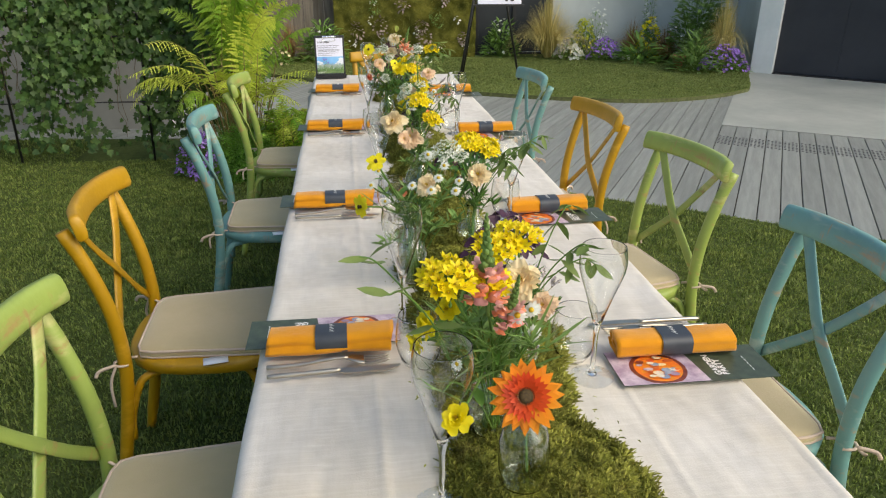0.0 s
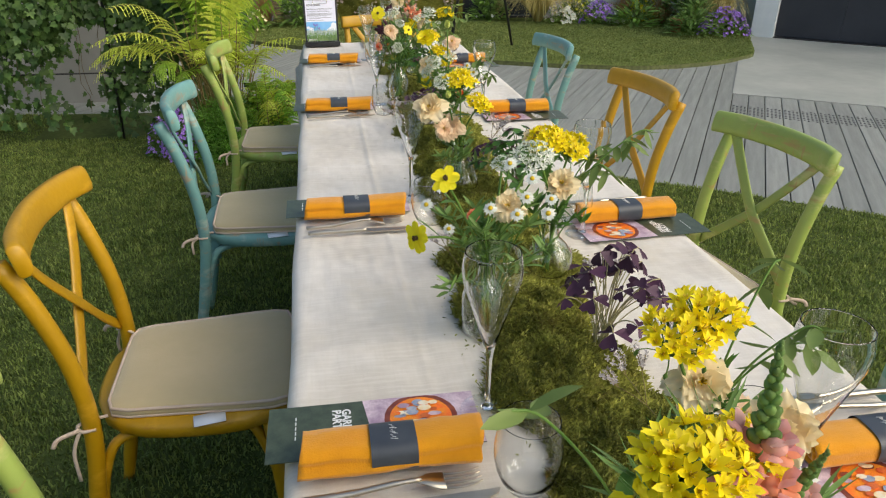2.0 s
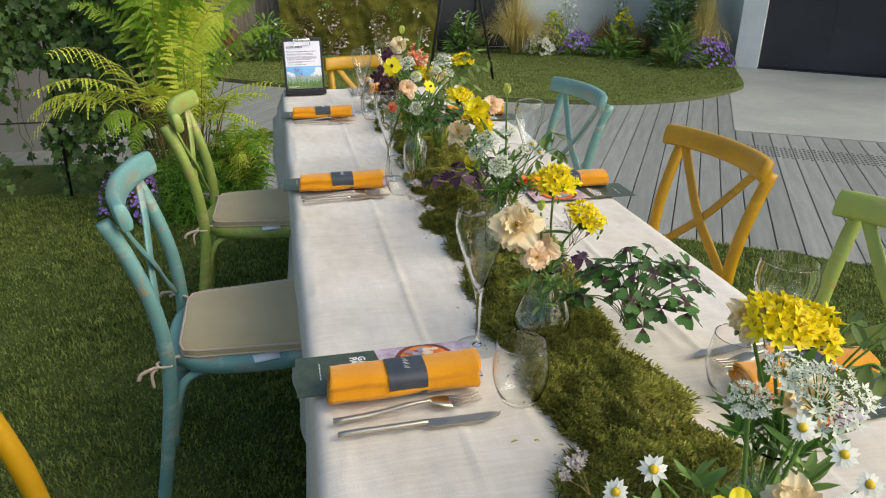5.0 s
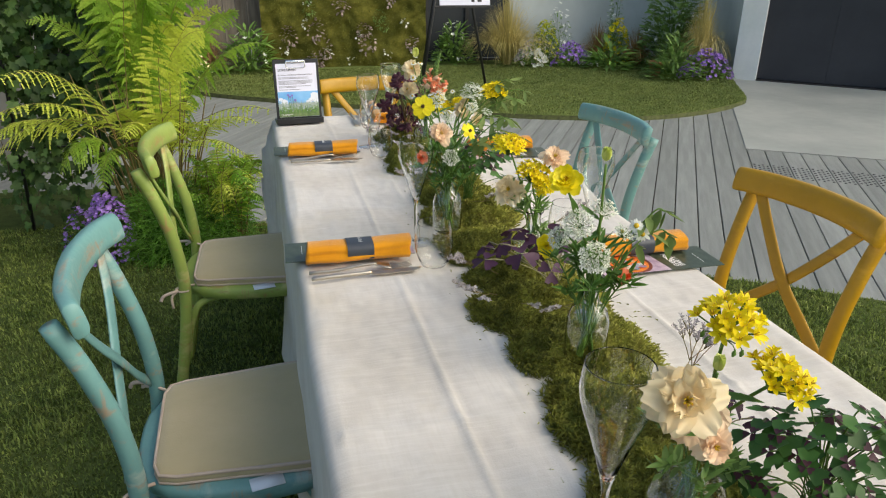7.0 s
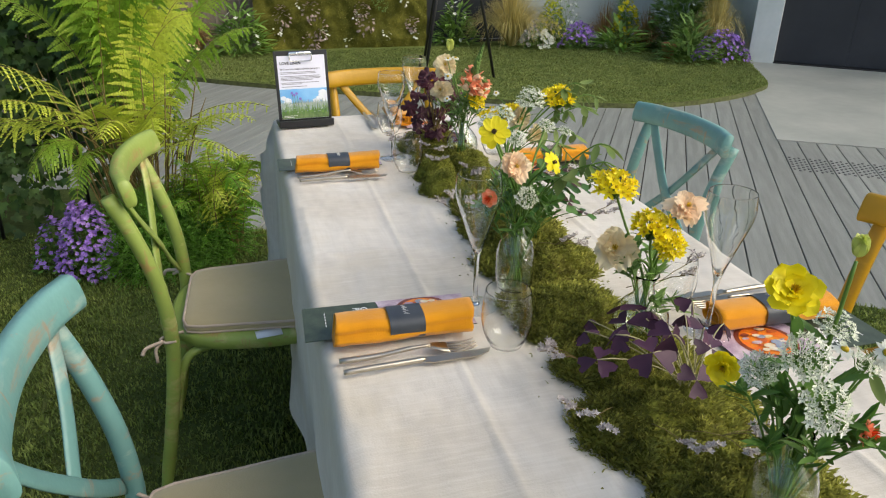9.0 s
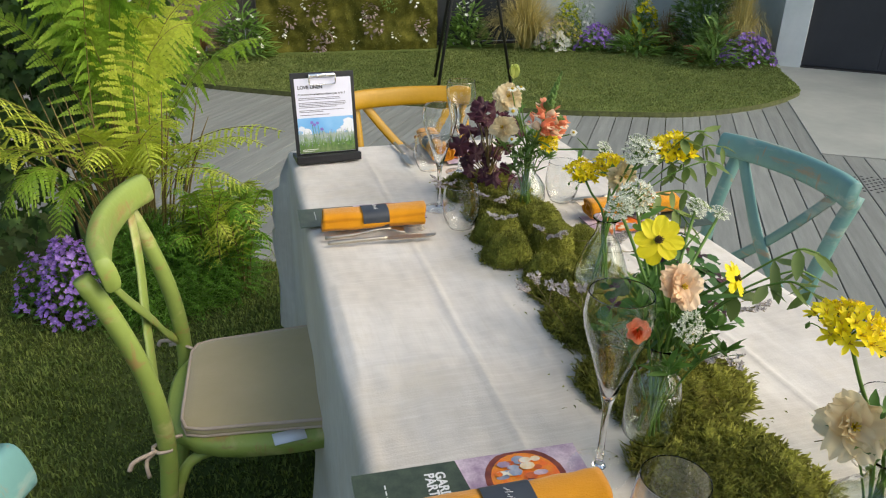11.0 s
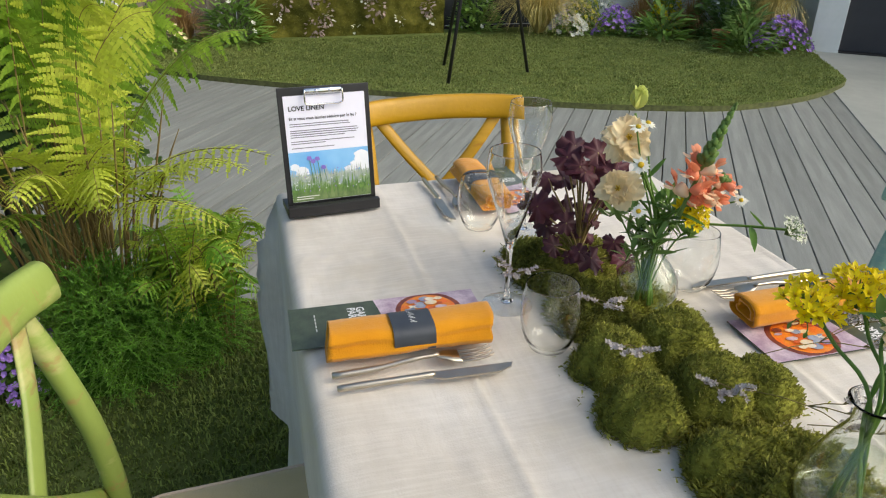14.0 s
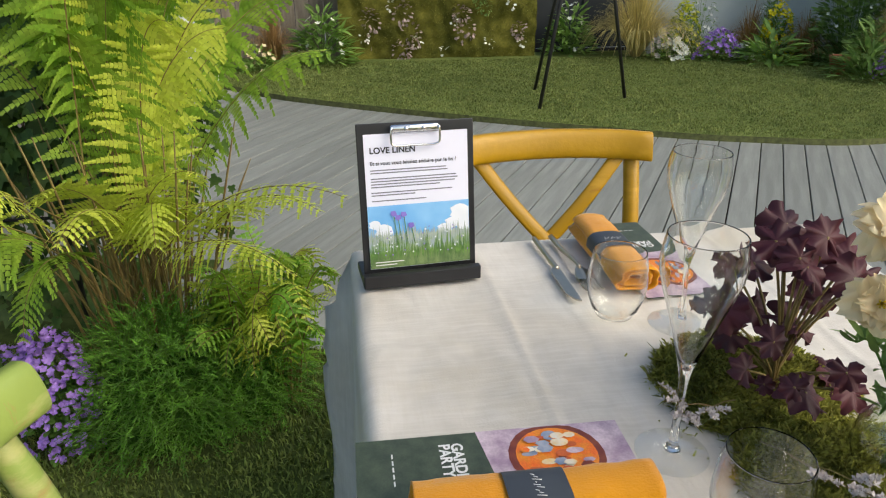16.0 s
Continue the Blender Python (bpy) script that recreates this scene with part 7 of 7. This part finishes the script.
def ivy(name, label, x0, x1, y, depth, z0, z1, n, seed, size=0.042, gaps=()):
    r = random.Random(seed)
    top = thing(name, label, "ivy", at=pose((x0 + x1) / 2, y, 0))
    w = (x1 - x0) / 2
    strands = Geo()
    g = Geo()
    for i in range(max(10, int(w * 22))):
        x = r.uniform(-w, w)
        bottom = z0 + abs(r.gauss(0, 0.20)) + 0.05 * math.sin(x * 9)
        pts = []
        z = z1
        while z > bottom:
            pts.append((x, r.uniform(-0.03, 0.03), z))
            x += r.uniform(-0.03, 0.03)
            z -= 0.09
        if len(pts) > 2:
            strands.tube(pts, 0.002, 4, 0, caps=False)
    tagged(part("vine_mass", strands, VINE, top), kind="stuff")
    k = 0
    while k < n:
        x, z = r.uniform(-w, w), z1 - (z1 - z0) * r.random() ** 1.25
        dens = 0.62 + 0.55 * noise.noise((x * 2.3 + seed, z * 1.6, 0.3)) + 0.35 * noise.noise((x * 7 + seed, z * 2.0, 3.3))
        low = (z - z0) / 0.45
        if r.random() > dens + 0.15 or (low < 1 and r.random() > 0.22 + 0.78 * low * (0.5 + 0.5 * math.sin((x + x0) * 11 + seed))):
            k += 0.35
            continue
        if r.random() < 0.95 and any(a < x + (x0 + x1) / 2 + 0.05 * math.sin(z * 9 + seed) < b and c < z < d for a, b, c, d in gaps):
            k += 0.35
            continue
        k += 1
        s = size * r.uniform(0.55, 1.25)
        d = Vector((r.uniform(-0.7, 0.7), -1.0, r.uniform(-0.1, 0.8)))
        m = aim((x, r.uniform(-depth, depth) - 0.03 * noise.noise((x * 3, z * 3, 7)), z), d) @ Matrix.Rotation(math.pi + r.gauss(0, 0.6), 4, "Z")
        f = r.uniform(-0.15, 0.2)
        vs = [(0, 0.3 * s, -0.05 * s)] + [(a * s, b * s, f * abs(a) * s - 0.12 * b * b * s) for a, b in IVY_LEAF]
        g.add(vs, [(0, 1 + j, 1 + (j + 1) % 12) for j in range(12)], 0, m)
    tagged(part("leaf_mass", g, IVY, top), kind="stuff")


# openings in the ivy where the wall shows
GAPS = ((-1.42, -1.17, 0.0, 0.72), (-2.02, -1.90, 0.12, 0.95))
ivy("ivy_curtain", "curtain of lobed green ivy leaves trailing to the lawn", -2.75, -1.28, 7.17, 0.13, 0.10, 1.45, 6000, 61, 0.050, GAPS)
ivy("ivy_curtain", "dense ivy growing up the trellis behind the ferns", -1.42, -0.55, 7.24, 0.13, 0.04, 1.45, 4200, 62, 0.048, GAPS)
ivy("ivy_curtain", "dark ivy backing the tall fern", -1.0, -0.30, 7.42, 0.08, 0.20, 1.5, 1300, 63, 0.046)

# ---- moss wall and the far flower bed ----
moss_wall = thing("moss_wall", "upright panel covered with lumpy moss and small plants", "moss wall", at=pose(0.14, 12.42, 0))
g = Geo()
nx, nz = 70, 80
WX, WZ = 2.0, 2.3
def lump(x, z):
    return -0.05 - 0.05 * noise.noise((x * 4, z * 4, 0)) - 0.03 * noise.noise((x * 11, z * 11, 2)) - 0.012 * noise.noise((x * 30, z * 30, 5))


for j in range(nz + 1):
    for i in range(nx + 1):
        x, z = WX * i / nx, WZ * j / nz
        g.v.append((x, lump(x, z), z))
for j in range(nz):
    for i in range(nx):
        a = j * (nx + 1) + i
        g.f.append((a, a + 1, a + nx + 2, a + nx + 1))
        g.m.append(0)
part("moss_face", g, MOSS_PANEL, moss_wall)
part("backing", Geo().box((0, 0.0, 0), (WX, 0.08, WZ), bevel=0.004), BROWN_FENCE, moss_wall, smooth=False)
r = random.Random(71)
g = Geo()
for i in range(16000):
    x, z = r.uniform(0, WX), r.uniform(0, WZ) ** 1.0
    p = Vector((x, lump(x, z), z))
    e = Vector((r.uniform(-1, 1), -r.uniform(0.4, 1), r.uniform(-0.9, 0.6))).normalized() * r.uniform(0.012, 0.032)
    s = e.cross(Vector((r.uniform(-1, 1), 0.3, 1))).normalized() * r.uniform(0.002, 0.004)
    o = len(g.v)
    g.v += [tuple(p - s), tuple(p + s), tuple(p + e)]
    g.f.append((o, o + 1, o + 2))
    g.m.append(0)
tagged(part("moss_fuzz", g, PANEL_FUZZ, moss_wall), kind="stuff")
MAUVE = leafy("mauve_leaf", (0.34, 0.26, 0.24), (0.46, 0.37, 0.34), 0.2, 0.3)


def wall_plant(x, z, rad, mat, seed, n=40, leaf=(0.035, 0.03), label="", name="wall_plant"):
    r = random.Random(seed)
    top = thing(name, label, "plant", at=pose(0.14 + x, 12.36, z))
    g = Geo()
    for i in range(n):
        a, u = r.uniform(0, math.tau), math.sqrt(r.random())
        p = Vector((math.cos(a) * u * rad, -0.05 * (1 - u) - r.uniform(0, 0.03), math.sin(a) * u * rad * 1.2))
        d = Vector((math.cos(a), -0.7, math.sin(a) - 0.3)).normalized()
        g.petal(Matrix.Translation(p) @ d.to_track_quat("Y", "Z").to_matrix().to_4x4() @ Matrix.Rotation(r.uniform(-0.7, 0.7), 4, "Y"), leaf[0] * r.uniform(0.7, 1.2), leaf[1], -0.2, 0.3, 0, 3, 0.6)
    tagged(part("leaf_tuft", g, mat, top), kind="stuff")


for i, (x, z, rad) in enumerate(((0.30, 0.40, 0.10), (0.62, 0.48, 0.10), (0.70, 0.25, 0.11), (0.62, 0.12, 0.09), (1.25, 0.30, 0.10), (1.22, 0.45, 0.08), (1.82, 0.30, 0.07), (0.95, 0.75, 0.09), (1.55, 0.85, 0.10))):
    wall_plant(x, z, rad, MAUVE, 80 + i, label="mauve-brown rosette of leaves growing in the moss wall")
for i, (x, z) in enumerate(((0.50, 0.55), (0.78, 0.20), (1.15, 0.40), (1.50, 0.18), (1.72, 0.55), (0.25, 0.25), (1.85, 0.18), (1.05, 0.10), (0.55, 0.80))):
    wall_plant(x, z, 0.045, WHITE_PETAL, 95 + i, 9, (0.03, 0.028), "small white pansies growing in the moss wall", "wall_pansy")
for i, (x, z) in enumerate(((0.55, 0.85), (0.56, 0.70), (1.40, 0.62), (1.45, 0.52))):
    wall_plant(x, z, 0.07, LEAF_PALE, 110 + i, 50, (0.03, 0.012), "pale green trailing plant on the moss wall", "wall_creeper")


def plume_grass(label, pos, rad, h, mat, seed, n=420):
    r = random.Random(seed)
    top = thing("ornamental_grass", label, "grass", at=pose(*pos))
    g = Geo()
    for i in range(n):
        a, u = r.uniform(0, math.tau), r.random() ** 0.6
        tip = Vector((math.cos(a) * u * rad, math.sin(a) * u * rad, h * (1.05 - 0.95 * u ** 1.6) * r.uniform(0.7, 1.05)))
        b = Vector((math.cos(a) * 0.04 * u, math.sin(a) * 0.04 * u, 0))
        path = bezier(b, b + Vector((tip.x * 0.25, tip.y * 0.25, h * 0.40)), (tip.x * 0.8, tip.y * 0.8, max(tip.z, h * 0.72 * (1.1 - 0.4 * u))), tip, 6)
        s = Vector((-math.sin(a), math.cos(a), 0)) * 0.0028
        o = len(g.v)
        for j, p in enumerate(path):
            w = 1 - 0.7 * j / 6
            g.v += [tuple(p - s * w), tuple(p + s * w)]
        for j in range(6):
            g.f.append((o + 2 * j, o + 2 * j + 1, o + 2 * j + 3, o + 2 * j + 2))
            g.m.append(0)
    tagged(part("blade_mass", g, mat, top), kind="stuff")


plume_grass("straw-coloured feathery grass tuft in the far bed", (3.15, 12.15, 0.03), 0.70, 0.86, STRAW, 130, 1300)
plume_grass("russet feathery grass tuft in the far bed", (4.45, 12.25, 0.03), 0.40, 0.52, RUSSET, 131)
plume_grass("russet feathery grass tuft in the far bed", (4.75, 11.75, 0.03), 0.42, 0.50, RUSSET, 132)
plume_grass("straw-coloured feathery grass tuft by the white pillar", (5.20, 11.05, 0.03), 0.40, 0.95, STRAW, 133, 900)
plume_grass("russet feathery grass tuft by the fence", (-0.50, 12.25, 0.03), 0.40, 0.55, RUSSET, 134)
LIME_BRACT = leafy("lime_bract", (0.50, 0.56, 0.03), (0.62, 0.62, 0.05), 0.3, 0.2)
BED = "in the far flower bed"
mound_plant("campanula", "purple flowering bellflower " + BED, (3.92, 11.88, 0.03), 0.26, 0.16, 0.27, LEAF_BED, LILAC_PETAL, 140, 200, 170, (0.05, 0.025), 0.024)
mound_plant("campanula", "purple flowering bellflower beside the white pillar", (5.10, 10.74, 0.03), 0.34, 0.22, 0.28, LEAF_BED, LILAC_PETAL, 141, 220, 260, (0.05, 0.025), 0.024)
mound_plant("pansy_clump", "white pansies flowering " + BED, (3.47, 11.95, 0.03), 0.16, 0.12, 0.17, LEAF_BED, WHITE_PETAL, 142, 120, 60, (0.045, 0.022), 0.034)
mound_plant("pansy_clump", "white pansies flowering " + BED, (4.16, 11.85, 0.03), 0.12, 0.10, 0.14, LEAF_BED, WHITE_PETAL, 143, 90, 45, (0.045, 0.022), 0.034)
mound_plant("campanula", "pale lilac flowers under the straw grass", (3.34, 11.98, 0.03), 0.14, 0.10, 0.26, LEAF_BED, DRIED, 144, 90, 60, (0.045, 0.02), 0.024)
mound_plant("spurge", "yellow-green spurge in bloom " + BED, (3.72, 12.30, 0.03), 0.20, 0.16, 0.50, LEAF_PALE, LIME_BRACT, 145, 420, 150, (0.07, 0.02), 0.026)
mound_plant("spurge", "yellow-green spurge in bloom " + BED, (4.62, 12.05, 0.03), 0.20, 0.15, 0.50, LEAF_BED, YELLOW_PETAL, 146, 420, 150, (0.07, 0.02), 0.028)
mound_plant("stock_flower", "tall white stock flowers " + BED, (3.95, 12.40, 0.03), 0.22, 0.10, 0.68, LEAF_BED, WHITE_PETAL, 147, 160, 46, (0.06, 0.016), 0.024)
mound_plant("stock_flower", "tall white stock flowers " + BED, (4.72, 12.35, 0.03), 0.12, 0.10, 0.95, LEAF_BED, WHITE_PETAL, 148, 220, 70, (0.06, 0.018), 0.026)
mound_plant("shrub", "leafy green shrub by the grey wall", (5.12, 11.55, 0.03), 0.46, 0.34, 1.3, LEAF_PALE, WHITE_PETAL, 149, 1100, 40, (0.085, 0.045), 0.02, "shrub")
mound_plant("leafy_clump", "broad-leaved green plant " + BED, (4.32, 11.62, 0.03), 0.22, 0.18, 0.30, LEAF_BED, WHITE_PETAL, 150, 130, 0, (0.17, 0.042), 0.02)
mound_plant("leafy_clump", "broad-leaved green plant in front of the pot", (4.72, 10.76, 0.03), 0.28, 0.20, 0.40, LEAF_PALE, WHITE_PETAL, 151, 260, 0, (0.15, 0.030), 0.02)
mound_plant("leafy_clump", "green plant with white flowers by the glazing", (2.52, 12.42, 0.03), 0.22, 0.14, 0.50, LEAF_BED, WHITE_PETAL, 152, 260, 16, (0.12, 0.035), 0.030)
mound_plant("leafy_clump", "green plant with white flowers by the moss wall", (-0.02, 12.12, 0.03), 0.26, 0.16, 0.52, LEAF_BED, WHITE_PETAL, 153, 300, 16, (0.15, 0.035), 0.030)
mound_plant("leafy_clump", "low green plant with pale pink flowers by the fence", (-0.62, 11.85, 0.0), 0.20, 0.14, 0.24, LEAF_BED, CREAM_PETAL, 154, 160, 26, (0.07, 0.03), 0.026)
mound_plant("leafy_clump", "bright green plant behind the pot", (4.95, 11.10, 0.03), 0.24, 0.16, 0.52, LEAF_PALE, WHITE_PETAL, 155, 360, 0, (0.09, 0.03), 0.02)
pot = thing("flower_pot", "small terracotta pot standing on the lawn", "pot", at=pose(4.60, 11.0, 0.03))
part("body", Geo().lathe([(0.0, 0.0), (0.055, 0.0), (0.078, 0.13), (0.085, 0.13), (0.087, 0.165), (0.078, 0.165), (0.072, 0.14), (0.0, 0.138)], 24), TERRACOTTA, pot)
part("soil", Geo().lathe([(0.074, 0.15), (0.0, 0.155)], 20), SOIL, pot, "dark potting soil")

# ---- deck boards ----
deck = thing("deck", "weathered grey timber deck of narrow boards with dark joints", "deck", kind="structure")
g = Geo()
g.box((-0.0592, -9, -0.03), (0.0592, 9, -0.010), bevel=0.003)
plank = bpy.data.meshes.new("board")
plank.from_pydata(g.v, [], g.f)
plank.materials.append(DECK)
short = Geo().box((-0.0592, -9, -0.03), (0.0592, 0, -0.010), bevel=0.003)
plank_cut = bpy.data.meshes.new("board")
plank_cut.from_pydata(short.v, [], short.f)
plank_cut.materials.append(DECK)
spin = Matrix.Rotation(math.atan2(PLANK.y, PLANK.x) - math.pi / 2, 4, "Z")
edge_s, edge_r = c1.dot(ACROSS), c1.dot(PLANK)
for i in range(-58, 34):
    s = edge_s - 0.062 + i * 0.1245
    cut = i >= 1
    at = ACROSS * s + PLANK * ((edge_r - 0.004) if cut else 6.0)
    b = new("board", plank_cut if cut else plank)
    b.parent, b.matrix_basis = deck, Matrix.Translation(at) @ spin
# rows of dark studs set into the cut boards, by the concrete
studs = Geo()
r = random.Random(2)
for i in range(1, 30):
    for k in range(6):
        for n_h, h in enumerate((-0.042, -0.014, 0.014, 0.042)):
            p = ACROSS * (edge_s - 0.062 + i * 0.1245 + h) + PLANK * (edge_r - 0.44 - k * 0.052 - (0.026 if n_h % 2 else 0))
            studs.lathe([(0.0085, -0.012), (0.0085, -0.0075), (0.006, -0.006), (0.0, -0.006)], 8, 0, Matrix.Translation(p))
tagged(part("tactile_studs", studs, STUD, deck), "rows of small dark studs", kind="stuff")
